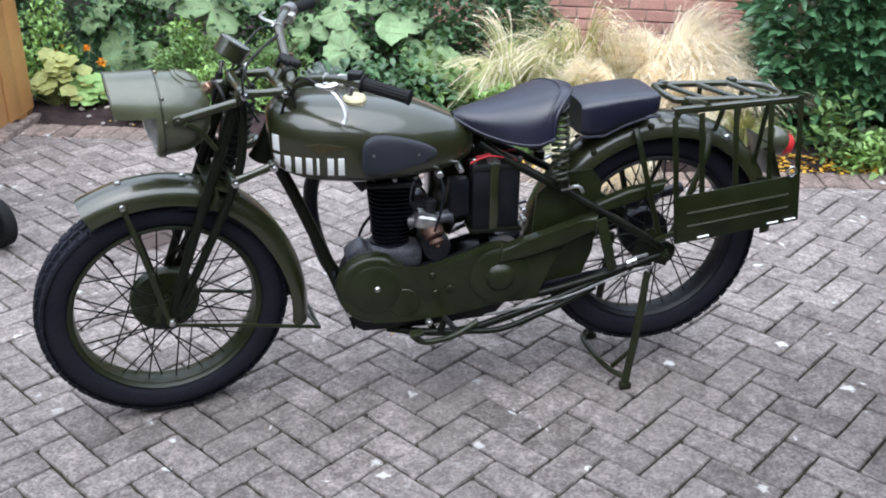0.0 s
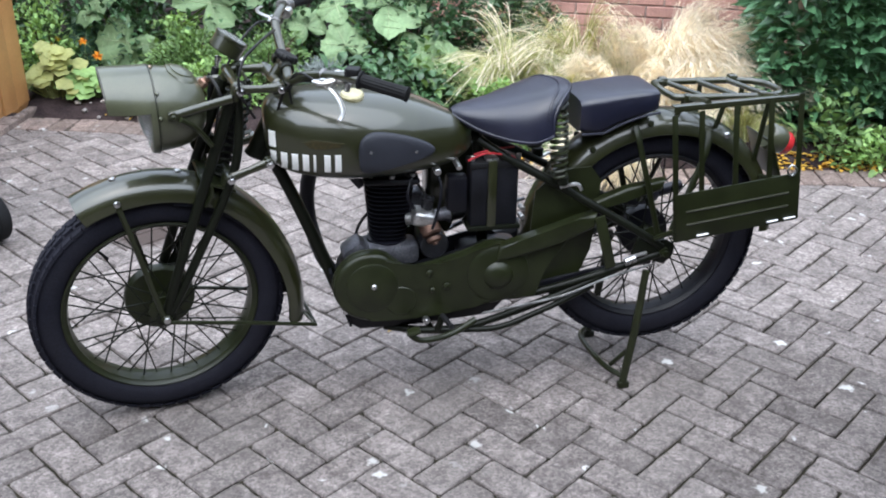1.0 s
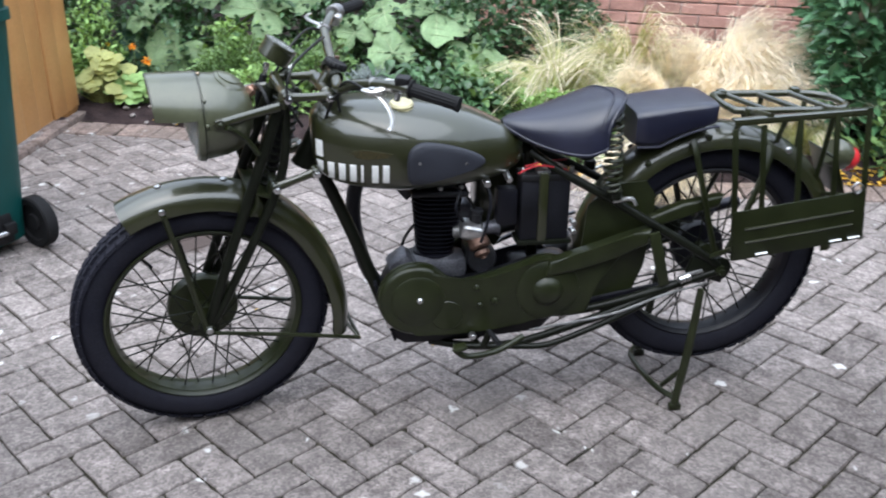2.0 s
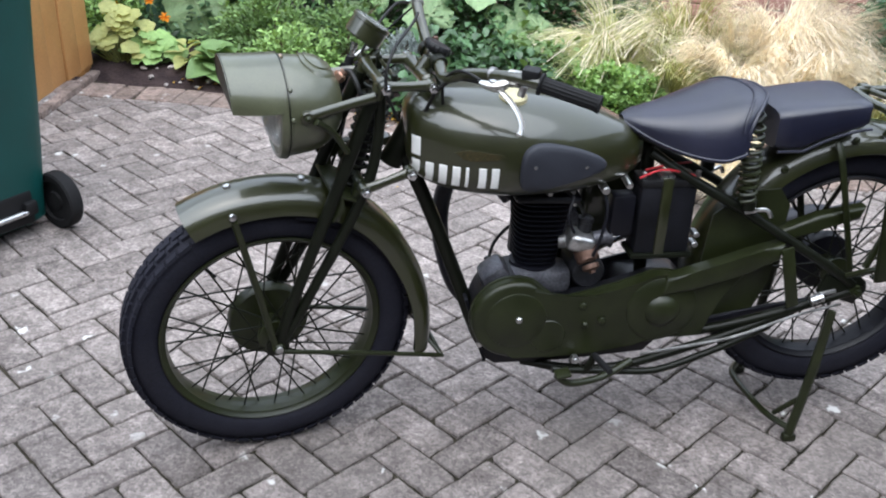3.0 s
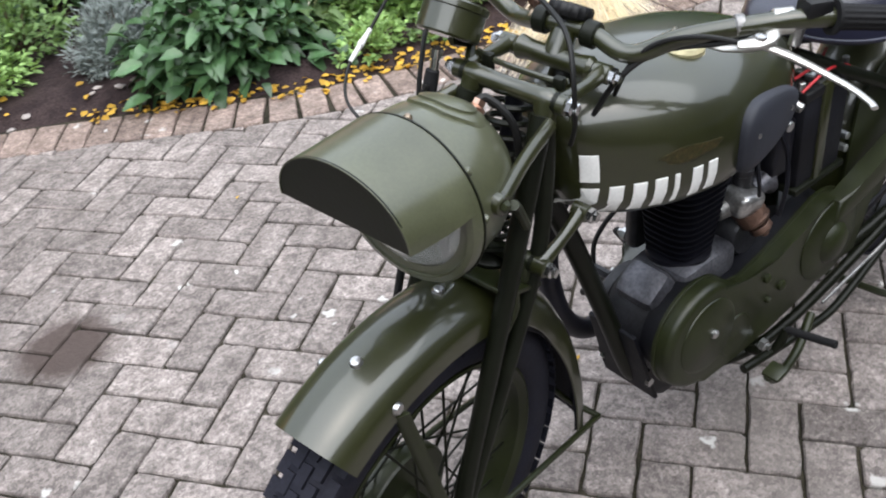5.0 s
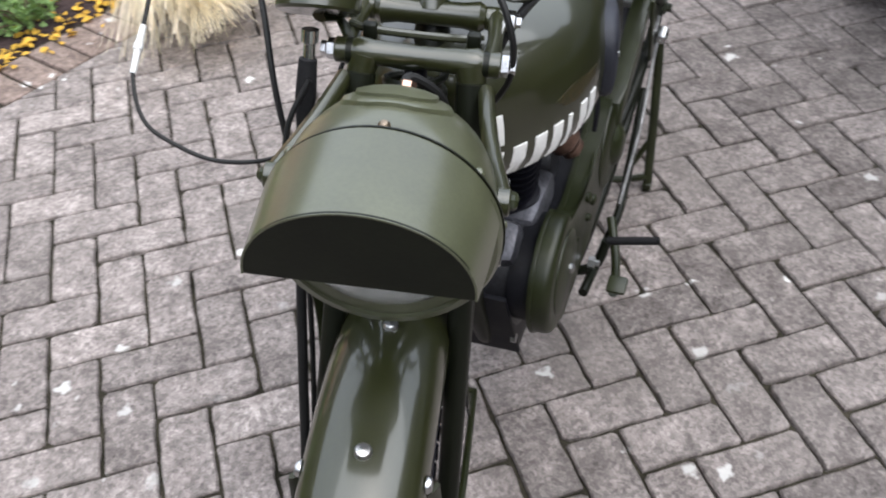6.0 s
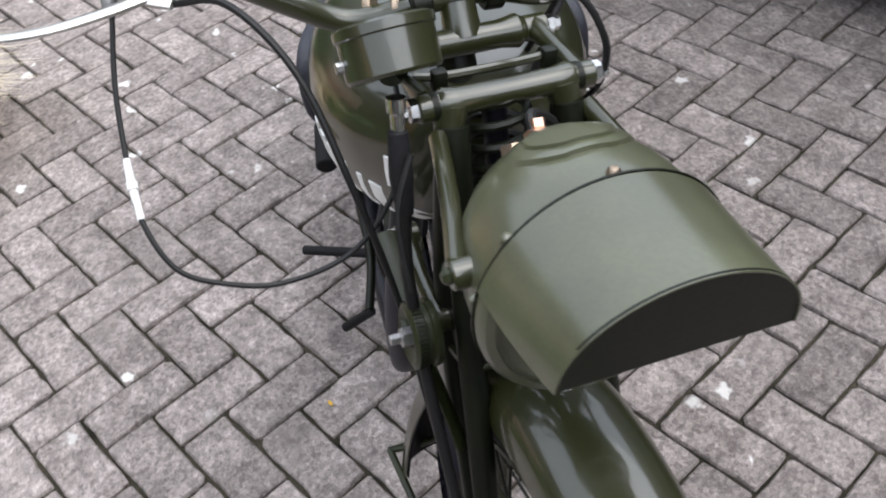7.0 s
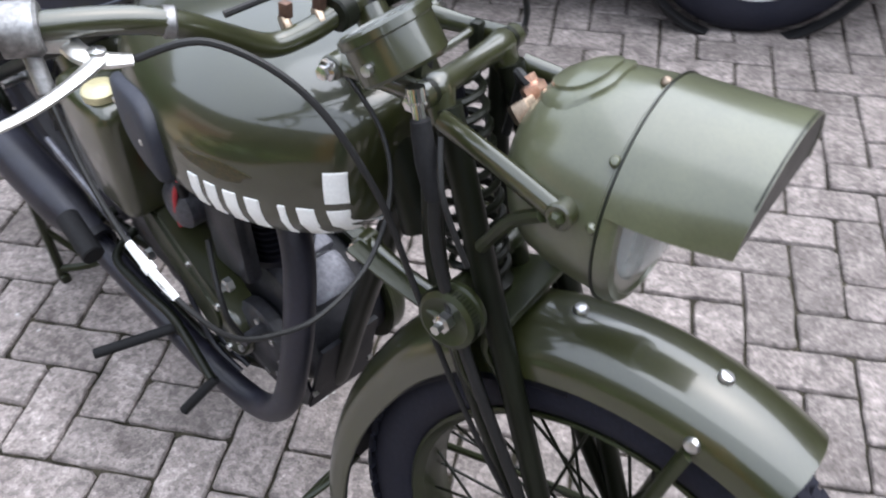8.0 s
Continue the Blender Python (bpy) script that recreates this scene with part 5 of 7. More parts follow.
# timing side, right
t_out = []
for k in range(15):
    a = radians(100 + 170 * k / 14)
    t_out.append((0.518 + 0.050 * math.cos(a), 0.352 + 0.052 * math.sin(a)))
for k in range(13):
    a = radians(-75 + 170 * k / 12)
    t_out.append((0.668 + 0.045 * math.cos(a), 0.480 + 0.045 * math.sin(a)))
MIRROR = Matrix(((1, 0, 0, 0), (0, 0, 1, 0), (0, 1, 0, 0), (0, 0, 0, 1)))
tc = part("timing_cover", plate(t_out, 0.05, Matrix.Translation(V(0, 0.062, 0)) @ MIRROR, 0.014), OLIVE, bike, "olive timing and magneto drive cover")
for x, z in ((0.472, 0.35), (0.515, 0.315), (0.52, 0.40), (0.585, 0.44), (0.652, 0.515), (0.677, 0.48)):
    part("cover_screw", lathe([(0.0, 0), (0.006, 0), (0.006, 0.004), (0.0, 0.006)], along(V(x, 0.111, z), V(x, 0.3, z)), 8), STEEL, tc)
oil = block((0.15, 0.10, 0.19), Matrix.Translation(V(0.71, 0.105, 0.60)), 0.022, seg=3)
ot = part("oil_tank", oil, OLIVE, bike, "olive oil tank with brass cap")
part("oil_cap", lathe([(0.0, 0), (0.024, 0), (0.025, 0.003), (0.025, 0.012), (0.02, 0.016), (0.0, 0.017)], along(V(0.68, 0.125, 0.694), V(0.68, 0.127, 0.8)), 24), CREAM, ot, "cream brass filler cap")
for y in (0.075, 0.09):
    part("oil_pipe", tube([V(0.66, y, 0.51), V(0.63, y + 0.02, 0.42), V(0.56, y + 0.03, 0.31), V(0.5, y + 0.02, 0.27)], 0.005, 8, 6), BLACK_PAINT, ot)

part("cover_rib", plate([(0.632 + (x - 0.6) * 0.72, 0.435 + (z - 0.43) * 0.72) for x, z in t_out], 0.006, Matrix.Translation(V(-0.02, 0.111, -0.004)) @ MIRROR, 0.002), OLIVE_DARK, tc)
tch = part("timing_chest", lathe([(0.0, 0), (0.062, 0.0), (0.066, 0.004), (0.066, 0.022), (0.058, 0.030), (0.03, 0.034), (0.0, 0.035)], along(V(0.462, 0.058, 0.35), V(0.462, 0.2, 0.35)), 36), ALLOY_GRIMY, bike, "oily alloy timing chest")
for k in range(5):
    a = radians(100 + k * 40)
    q = V(0.462 + 0.054 * math.cos(a), 0.086, 0.35 + 0.054 * math.sin(a))
    part("chest_screw", lathe([(0.0, 0), (0.006, 0), (0.006, 0.004), (0.0, 0.006)], along(q, q + V(0, 1, 0)), 8), STEEL, tch)
part("oil_union", rod(V(0.44, 0.085, 0.40), V(0.435, 0.125, 0.405), 0.009, 6), ALLOY_GRIMY, tch)
part("breather_pipe", tube([V(0.438, 0.12, 0.405), V(0.452, 0.13, 0.445), V(0.482, 0.12, 0.49), V(0.52, 0.10, 0.525)], 0.0045, 8, 6), CABLE, tch)
mg = part("magneto", lathe([(0.0, 0), (0.034, 0), (0.037, 0.004), (0.037, 0.05), (0.03, 0.058), (0.018, 0.062), (0.0, 0.063)], along(V(0.60, 0.045, 0.535), V(0.60, 0.2, 0.535)), 28), DIRTY_ALLOY, bike, "greasy alloy magneto body")
part("pickup", rod(V(0.585, 0.09, 0.555), V(0.572, 0.098, 0.598), 0.008, 12), PLASTIC, mg)
part("wire", tube([V(0.572, 0.098, 0.598), V(0.582, 0.104, 0.57), V(0.592, 0.104, 0.53), V(0.60, 0.10, 0.50)], 0.0036, 7, 5), RED_WIRE, mg, "red wire")
for d in (0.0, 0.022):
    part("linkage_rod", tube([V(0.905 + d, 0.142, 0.478 + d * 0.6), V(0.80 + d, 0.142, 0.446 + d * 0.6), V(0.705 + d, 0.140, 0.407 + d * 0.6)], 0.0058, 8, 3), DIRTY_ALLOY, bike, "dull steel linkage rod")

# exhaust, right
EXH = [V(0.46, 0.04, 0.605), V(0.405, 0.055, 0.66), V(0.352, 0.066, 0.672), V(0.319, 0.080, 0.625), V(0.309, 0.098, 0.545), V(0.318, 0.112, 0.455), V(0.350, 0.119, 0.35), V(0.398, 0.122, 0.286), V(0.46, 0.126, 0.259), V(0.565, 0.136, 0.268), V(0.70, 0.146, 0.306), V(0.85, 0.158, 0.352)]
ex = part("exhaust_pipe", tube(EXH, 0.0205, 18, 7), EXHAUST, bike, "matt black exhaust pipe")
part("silencer", lathe([(0.0, 0), (0.024, 0.0), (0.029, 0.03), (0.039, 0.07), (0.041, 0.09), (0.041, 0.46), (0.039, 0.48), (0.026, 0.53), (0.017, 0.54), (0.017, 0.62), (0.0, 0.62)], along(V(0.83, 0.157, 0.36), V(1.38, 0.19, 0.47)), 30), EXHAUST, ex, "black tubular silencer")
part("exhaust_clip", lathe([(0.022, -0.008), (0.0285, -0.008), (0.0285, 0.008), (0.022, 0.008)], along(V(0.82, 0.156, 0.357), V(0.86, 0.158, 0.364)), 20, closed=True), BLACK_PAINT, ex)

# battery, left
bat = part("battery", block((0.125, 0.062, 0.165), Matrix.Translation(V(0.790, -0.05, 0.592)), 0.006), OIL_BLACK, bike, "black battery under an olive strap")
part("battery_lid", block((0.13, 0.067, 0.018), Matrix.Translation(V(0.790, -0.05, 0.681)), 0.004), PLASTIC, bat)
part("battery_strap", block((0.024, 0.072, 0.186), Matrix.Translation(V(0.785, -0.0505, 0.6)), 0.003), OLIVE, bat, "olive strap")
part("strap_buckle", block((0.034, 0.03, 0.008), Matrix.Translation(V(0.785, -0.062, 0.694)), 0.002), STEEL, bat)
part("battery_tray", block((0.14, 0.075, 0.012), Matrix.Translation(V(0.790, -0.05, 0.505)), 0.003), FRAME_PAINT, bat)
for p0 in ([V(0.72, -0.075, 0.694), V(0.762, -0.082, 0.714), V(0.812, -0.075, 0.706), V(0.842, -0.08, 0.696), V(0.857, -0.08, 0.67)], [V(0.742, -0.045, 0.70), V(0.792, -0.055, 0.715), V(0.85, -0.03, 0.71)]):
    part("red_wire", tube(p0, 0.0027, 8, 5), RED_WIRE, bat)
for x in (0.715, 0.835):
    part("terminal", rod(V(x + 0.019, -0.065, 0.688), V(x + 0.019, -0.065, 0.704), 0.006, 8), STEEL, bat)
for k, z in enumerate((0.53, 0.555)):
    part("tray_bolt", rod(V(0.864, -0.06, z), V(0.864, -0.086, z), 0.007, 8), STEEL, bat)

# ---- seats ----
sad = []


def saddle_cut(v):
    """The back edge of the saddle: furthest aft on the middle line, swept forward down the sides."""
    f = (v.x - 0.688) / 0.297
    return V(v.x - 0.070 * min(1.0, abs(v.y) / 0.128) ** 2 * f ** 3, v.y, v.z)


SADDLE = [(0.688, 0.018, 0.812, 0.798), (0.71, 0.045, 0.82, 0.786), (0.75, 0.072, 0.826, 0.768), (0.8, 0.098, 0.836, 0.754), (0.85, 0.122, 0.85, 0.748), (0.9, 0.136, 0.865, 0.748), (0.94, 0.138, 0.874, 0.756), (0.97, 0.136, 0.874, 0.760), (0.985, 0.132, 0.870, 0.764)]
ln = [curve_points([V(a[0], a[q], 0) for a in SADDLE], 4) for q in (1, 2, 3)]
for i in range(len(ln[0])):
    x, w, top, low = ln[0][i].x, ln[0][i].y, ln[1][i].y, ln[2][i].y
    ring = []
    for q in range(25):
        u = -1 + 2 * q / 24
        y = w * math.sin(u * math.pi / 2)
        drop = abs(u) ** 3.2
        ring.append(V(x, y, top - (top - low) * drop))
    ring += [V(x, w * 0.93 * math.sin((1 - 2 * q / 12) * math.pi / 2), low + 0.004 + (top - low) * 0.75 * (1 - abs(1 - 2 * q / 12) ** 3)) for q in range(13)]
    sad.append([saddle_cut(v) for v in ring])
saddle = part("saddle", loft(sad), LEATHER, bike, "black leathercloth sprung saddle")
hem = [saddle_cut(V(ln[0][i].x, -(ln[0][i].y + 0.001), ln[2][i].y + 0.006)) for i in range(len(ln[0]))]
part("saddle_piping", tube(hem, 0.0032, 8), LEATHER, saddle)
part("saddle_piping", tube([V(p.x, -p.y, p.z) for p in hem], 0.0032, 8), LEATHER, saddle)
seam = []
for q in range(2, 23):
    u = -1 + 2 * q / 24
    seam.append(saddle_cut(V(0.952, 0.1385 * math.sin(u * math.pi / 2), 0.8755 - 0.115 * abs(u) ** 3.2)))
part("saddle_seam", tube(seam, 0.0028, 6), LEATHER, saddle)
rim = [saddle_cut(V(0.985, 0.132 * math.sin(u * math.pi / 2), 0.870 - 0.106 * abs(u) ** 3.2)) for u in (-1 + k / 10 for k in range(21))]
part("saddle_piping", tube(rim, 0.0042, 8), LEATHER, saddle)
part("saddle_frame", tube([V(0.69, 0, 0.795), V(0.78, -0.06, 0.765), V(0.94, -0.105, 0.828), V(0.958, 0, 0.835), V(0.94, 0.105, 0.828), V(0.78, 0.06, 0.765)], 0.007, 8, 4, True), FRAME_PAINT, saddle)
for s_ in (-1, 1):
    part("saddle_spring", coil(V(0.940, s_ * 0.114, 0.652), V(0.934, s_ * 0.105, 0.826), 0.0165, 0.0042, 11, belly=0.12), OLIVE_DARK, saddle, "dark coil saddle spring")
    part("spring_foot", rod(V(0.948, s_ * 0.114, 0.630), V(0.948, s_ * 0.114, 0.654), 0.016, 14), FRAME_PAINT, saddle)
    part("spring_bolt", tube([V(0.945, s_ * 0.11, 0.62), V(0.985, s_ * 0.125, 0.632), V(0.998, s_ * 0.13, 0.615)], 0.005, 8, 3), STEEL, saddle)

# pillion pad shaped over the rear guard
pil = []
for i in range(15):
    f = i / 14
    x = 0.997 + 0.212 * f
    base = REAR_AXLE.z + math.sqrt(max(0.0, 0.382 ** 2 - (x - 1.25) ** 2)) + 0.004
    top = 0.846 + 0.028 * f - 0.010 * f * f
    base = max(base, 0.750)
    shrink = 1 - 0.12 * (abs(2 * f - 1) ** 8)
    ring = []
    for q in range(28):
        a = 2 * math.pi * q / 28
        c, s_ = math.cos(a), math.sin(a)
        ring.append(V(x, 0.097 * shrink * math.copysign(abs(c) ** 0.34, c), (top + base) / 2 + (top - base) / 2 * shrink * math.copysign(abs(s_) ** 0.34, s_)))
    pil.append(ring)
pillion = part("pillion_pad", loft(pil), LEATHER, bike, "black box-shaped pillion pad")
for s_ in (-1, 1):
    hemline = [V(r[0].x, s_ * 0.099, REAR_AXLE.z + math.sqrt(0.382 ** 2 - (r[0].x - 1.25) ** 2) + 0.008 if REAR_AXLE.z + math.sqrt(0.382 ** 2 - (r[0].x - 1.25) ** 2) > 0.750 else 0.757) for r in pil]
    part("pad_piping", tube(hemline, 0.0035, 8), LEATHER, pillion)

# ---- rear mudguard, rack, pannier frames, lamp, stand ----
rg = part("rear_mudguard", mudguard(REAR_AXLE, 0.372, -104, 88, 0.072, 0.05, Matrix(), 60), OLIVE, bike, "rolled olive rear mudguard")
part("guard_apron", plate([(0.895, 0.60), (0.955, 0.655), (1.04, 0.66), (1.07, 0.62), (1.066, 0.53), (1.055, 0.42), (1.02, 0.33), (0.90, 0.33), (0.885, 0.45)], 0.004, Matrix.Translation(V(0, -0.074, 0)) @ XZ), OLIVE_DARK, rg, "dark side plate of the guard")
for a in (-36, -8, 30):
    for s_ in (-1, 1):
        q = REAR_AXLE + V(0.352 * math.sin(radians(a)), s_ * 0.066, 0.352 * math.cos(radians(a)))
        part("guard_bolt", lathe([(0.0, 0), (0.009, 0), (0.009, 0.003), (0.005, 0.007), (0.0, 0.0075)], along(q, q + V(0, s_, 0.2)), 10), OLIVE_DARK if a != 30 else STEEL, rg)
for s_ in (-1, 1):
    for x0, z0, x1, z1 in ((1.155, 0.765, 1.232, 0.47), (1.365, 0.742, 1.27, 0.47)):
        part("guard_stay", tube([V(x0, s_ * 0.076, z0), V(x0 + (x1 - x0) * 0.15, s_ * 0.1, z0 - 0.06), V(x1, s_ * 0.118, z1)], 0.009, 10, 4, flat=0.55), OLIVE_DARK, rg)

RACK = [V(1.256, -0.051, 0.837), V(1.274, -0.078, 0.837), V(1.408, -0.082, 0.835), V(1.528, -0.078, 0.832), V(1.574, -0.049, 0.831), V(1.584, 0, 0.831), V(1.574, 0.049, 0.831), V(1.528, 0.078, 0.832), V(1.408, 0.082, 0.835), V(1.274, 0.078, 0.837), V(1.256, 0.051, 0.837), V(1.252, 0, 0.837)]
rack = part("luggage_rack", tube(RACK, 0.0095, 12, 5, True), OLIVE, bike, "olive tubular luggage rack")
for xa, xb in ((1.345, 1.30), (1.435, 1.39), (1.515, 1.48)):
    part("rack_bar", rod(V(xa, -0.079, 0.835), V(xb, 0.079, 0.835), 0.0075, 10), OLIVE, rack)
for s_ in (-1, 1):
    for x in (1.28, 1.40, 1.53):
        zg = REAR_AXLE.z + math.sqrt(max(0.01, 0.36 ** 2 - (x - 1.25) ** 2))
        part("rack_leg", tube([V(x, s_ * 0.078, 0.832), V(x, s_ * 0.076, 0.815), V(x - 0.01, s_ * 0.062, zg)], 0.007, 8, 3), OLIVE_DARK, rack)
    for x in (1.29, 1.50):
        part("rack_clamp", block((0.026, 0.03, 0.026), Matrix.Translation(V(x, s_ * 0.087, 0.836)), 0.007), OLIVE, rack)

LEAN = radians(-7.2)
for s_ in (-1,):
    y = s_ * 0.2
    hang = Matrix.Translation(V(1.374, y, 0.850)) @ Matrix.Rotation(LEAN, 4, "Y")
    wide, tall = 0.35, 0.352
    bm = block((wide, 0.005, 0.012), hang, 0.002)
    block((wide, 0.024, 0.005), hang @ Matrix.Translation(V(0, -s_ * 0.009, 0.007)) , 0.0015, bm)
    bm.transform(Matrix.Translation(V(1.374, y, 0.850)) @ Matrix.Rotation(radians(4.5), 4, "Y") @ Matrix.Translation(V(-1.374, -y, -0.850)))
    pan = part("pannier_frame", bm, OLIVE, bike, "olive angle-iron pannier frame")
    for k, x in enumerate((-0.172, -0.1, -0.006, 0.09, 0.172)):
        ln = tall if k in (0, 4) else 0.235
        part("pannier_slat", block((0.015, 0.004, ln), hang @ Matrix.Translation(V(x, s_ * 0.001, -ln / 2)), 0.001), OLIVE_DARK, pan)
    part("pannier_plate", block((wide, 0.004, 0.136), hang @ Matrix.Translation(V(0, s_ * 0.004, -0.284)), 0.0015), OLIVE_DARK, pan, "ribbed olive lower plate")
    for z in (-0.268, -0.305):
        part("pressed_rib", tube([hang @ V(-0.145, s_ * 0.006, z), hang @ V(0.145, s_ * 0.006, z)], 0.0042, 8, 1, flat=0.8), OLIVE, pan)
    part("bottom_rail", block((wide, 0.03, 0.005), hang @ Matrix.Translation(V(0, -s_ * 0.01, -0.35)), 0.0015), OLIVE_DARK, pan)
    for x in (-0.1, 0.1, 0.15):
        part("strap_loop", tube([hang @ V(x - 0.016, s_ * 0.009, -0.342), hang @ V(x + 0.016, s_ * 0.009, -0.342)], 0.003, 6), STEEL, pan)
    part("ring_loop", tube([hang @ V(0.15, s_ * 0.01, -0.19), hang @ V(0.163, s_ * 0.012, -0.205), hang @ V(0.15, s_ * 0.01, -0.219), hang @ V(0.137, s_ * 0.01, -0.205)], 0.0025, 6, 5, True), STEEL, pan)
    for x in (1.29, 1.50):
        part("pannier_arm", tube([V(x, s_ * 0.082, 0.835), V(x, s_ * 0.15, 0.85), V(x, y, 0.858)], 0.008, 8, 2), OLIVE, pan)
    part("pannier_arm", tube([V(1.215, s_ * 0.12, 0.45), V(1.235, s_ * 0.17, 0.49), V(1.265, y, 0.515)], 0.007, 8, 4), OLIVE_DARK, pan)
    part("pannier_arm", tube([V(1.54, s_ * 0.07, 0.6), V(1.56, s_ * 0.14, 0.62), V(1.56, y, 0.65)], 0.006, 8, 4), OLIVE_DARK, pan)

# number plate and tail lamp
npm = Matrix.Translation(V(1.585, 0, 0.64)) @ Matrix.Rotation(radians(-22), 4, "Y")
np_ = part("rear_plate", block((0.006, 0.15, 0.13), npm, 0.002), OLIVE_DARK, bike, "dark rear plate below the tail lamp")
part("tail_lamp_case", lathe([(0.0, 0), (0.034, 0), (0.038, 0.006), (0.038, 0.045), (0.034, 0.052), (0.0, 0.052)], along(V(1.567, -0.03, 0.705), V(1.632, -0.03, 0.675)), 28), OLIVE_LAMP, np_)
part("tail_lens", lathe([(0.0, 0.052), (0.034, 0.052), (0.034, 0.066), (0.028, 0.076), (0.0, 0.08)], along(V(1.567, -0.03, 0.705), V(1.632, -0.03, 0.675)), 28), RED_LENS, np_, "red tail lamp lens")

# rear stand
for s_ in (-1, 1):
    part("stand_leg", tube([V(1.2, s_ * 0.14, 0.37), V(1.185, s_ * 0.146, 0.2), V(1.160, s_ * 0.150, 0.012)], [0.0105, 0.012, 0.012], 8, 3, flat=0.7), OLIVE_DARK, bike, "flat rear stand leg")
    part("stand_foot", block((0.034, 0.02, 0.02), Matrix.Translation(V(1.163, s_ * 0.150, 0.011)), 0.004), OLIVE_DARK, bike)
part("stand_bar", tube([V(1.163, -0.148, 0.035), V(1.12, -0.08, 0.045), V(1.11, 0.08, 0.045), V(1.158, 0.148, 0.035)], 0.0085, 8, 4), OLIVE_DARK, bike)
part("stand_brace", tube([V(1.182, -0.152, 0.14), V(1.14, -0.1, 0.05)], 0.007, 8), OLIVE_DARK, bike)
part("stand_brace", tube([V(1.182, 0.152, 0.14), V(1.14, 0.1, 0.05)], 0.007, 8), OLIVE_DARK, bike)

# footrests, pedals, levers, brake rod
for s_ in (-1, 1):
    inner, outer = (V(0.642, -0.15, 0.288), V(0.648, -0.24, 0.304)) if s_ < 0 else (V(0.61, 0.145, 0.31), V(0.66, 0.266, 0.30))
    part("footrest_rod", tube([V(0.62, s_ * 0.06, 0.215), V(0.628, s_ * 0.13, 0.232), inner], 0.009, 10, 4), FRAME_PAINT, bike)
    part("footrest_rubber", rod(inner, outer, 0.0075 if s_ < 0 else 0.0085, 12), RUBBER, bike, "black rubber footrest")
br = tube([V(0.735, -0.14, 0.262), V(0.66, -0.165, 0.238), V(0.58, -0.18, 0.236), V(0.545, -0.182, 0.262)], 0.0085, 10, 5)
bp = part("brake_pedal", br, OLIVE_DARK, bike, "dark green brake pedal")
part("pedal_pad", block((0.036, 0.034, 0.010), Matrix.Translation(V(0.558, -0.186, 0.268)) @ Matrix.Rotation(radians(-12), 4, "Y"), 0.005), OLIVE_DARK, bp)
part("brake_rod", tube([V(0.75, -0.15, 0.285), V(0.95, -0.148, 0.315), V(1.1, -0.14, 0.36), V(1.22, -0.135, 0.385)], 0.0034, 8, 4), ALLOY, bike, "thin bright brake rod")
part("pedal_rod", tube([V(0.55, -0.13, 0.242), V(0.7, -0.14, 0.235), V(0.8, -0.145, 0.235), V(0.9, -0.142, 0.27), V(1.05, -0.135, 0.335)], 0.0085, 10, 5), FRAME_PAINT, bike)
part("rod_yoke", rod(V(1.13, -0.15, 0.405), V(1.16, -0.15, 0.415), 0.011, 10), STEEL, bike)
ks = tube([V(0.80, 0.1, 0.36), V(0.775, 0.15, 0.35), V(0.70, 0.158, 0.352), V(0.61, 0.152, 0.345), V(0.565, 0.153, 0.325), V(0.482, 0.165, 0.312)], 0.0075, 10, 6)
gp = part("gear_lever", ks, FRAME_PAINT, bike, "long curved gear pedal")
part("pedal_peg", rod(V(0.480, 0.160, 0.313), V(0.505, 0.212, 0.258), 0.008, 10), RUBBER, gp)
kick = part("kickstart", tube([V(0.86, 0.1, 0.36), V(0.86, 0.165, 0.37), V(0.83, 0.178, 0.42), V(0.795, 0.192, 0.447)], 0.0095, 10, 4), FRAME_PAINT, bike, "kick starter crank")
part("kick_rubber", rod(V(0.80, 0.194, 0.446), V(0.716, 0.199, 0.424), 0.018, 16), RUBBER, kick, "black rubber pedal sleeve")
for x, y, z in ((0.495, 0.093, 0.455), (0.733, 0.106, 0.357), (0.69, 0.12, 0.30), (0.60, -0.128, 0.27)):
    part("bright_nut", lathe([(0.0, 0), (0.011, 0), (0.011, 0.01), (0.006, 0.012), (0.006, 0.018), (0.0, 0.018)], along(V(x, y, z), V(x, y * 3, z)), 6), STEEL, bike)

# where the whole machine stands
bike.location = (0.6, -0.03, 0.0)
bike.rotation_euler = (0, 0, 0.02)


# ---- ground and bed ----
EDGE = [V(-3.2, 3.52, 0), V(-1.12, 2.86, 0), V(-0.68, 2.742, 0), V(-0.43, 2.66, 0), V(-0.19, 2.57, 0), V(0.05, 2.455, 0), V(0.40, 2.228, 0), V(0.62, 2.075, 0), V(0.82, 1.95, 0), V(1.05, 1.85, 0), V(1.34, 1.762, 0), V(1.70, 1.665, 0), V(2.15, 1.565, 0), V(2.8, 1.45, 0), V(4.6, 1.0, 0), V(7.0, 0.55, 0)]
EDGE_LINE = curve_points(EDGE, 6)


def edge_y(x):
    for a, b in zip(EDGE_LINE, EDGE_LINE[1:]):
        if a.x <= x <= b.x:
            return a.y + (b.y - a.y) * (x - a.x) / (b.x - a.x)
    return EDGE_LINE[0].y if x < EDGE_LINE[0].x else EDGE_LINE[-1].y


def edge_slope(x):
    return (edge_y(x + 0.05) - edge_y(x - 0.05)) / 0.1


def from_edge(x, y):
    """How far a place lies behind the edge of the bed (negative: on the drive)."""
    return (y - edge_y(x)) / math.sqrt(1 + edge_slope(x) ** 2)


bm = bmesh.new()
bmesh.ops.create_grid(bm, x_segments=2, y_segments=2, size=60)
bm.transform(Matrix.Translation(V(0, 0, -0.011)))
single("ground", bm, JOINT, "dark sandy ground under the paving", "ground", kind="structure")

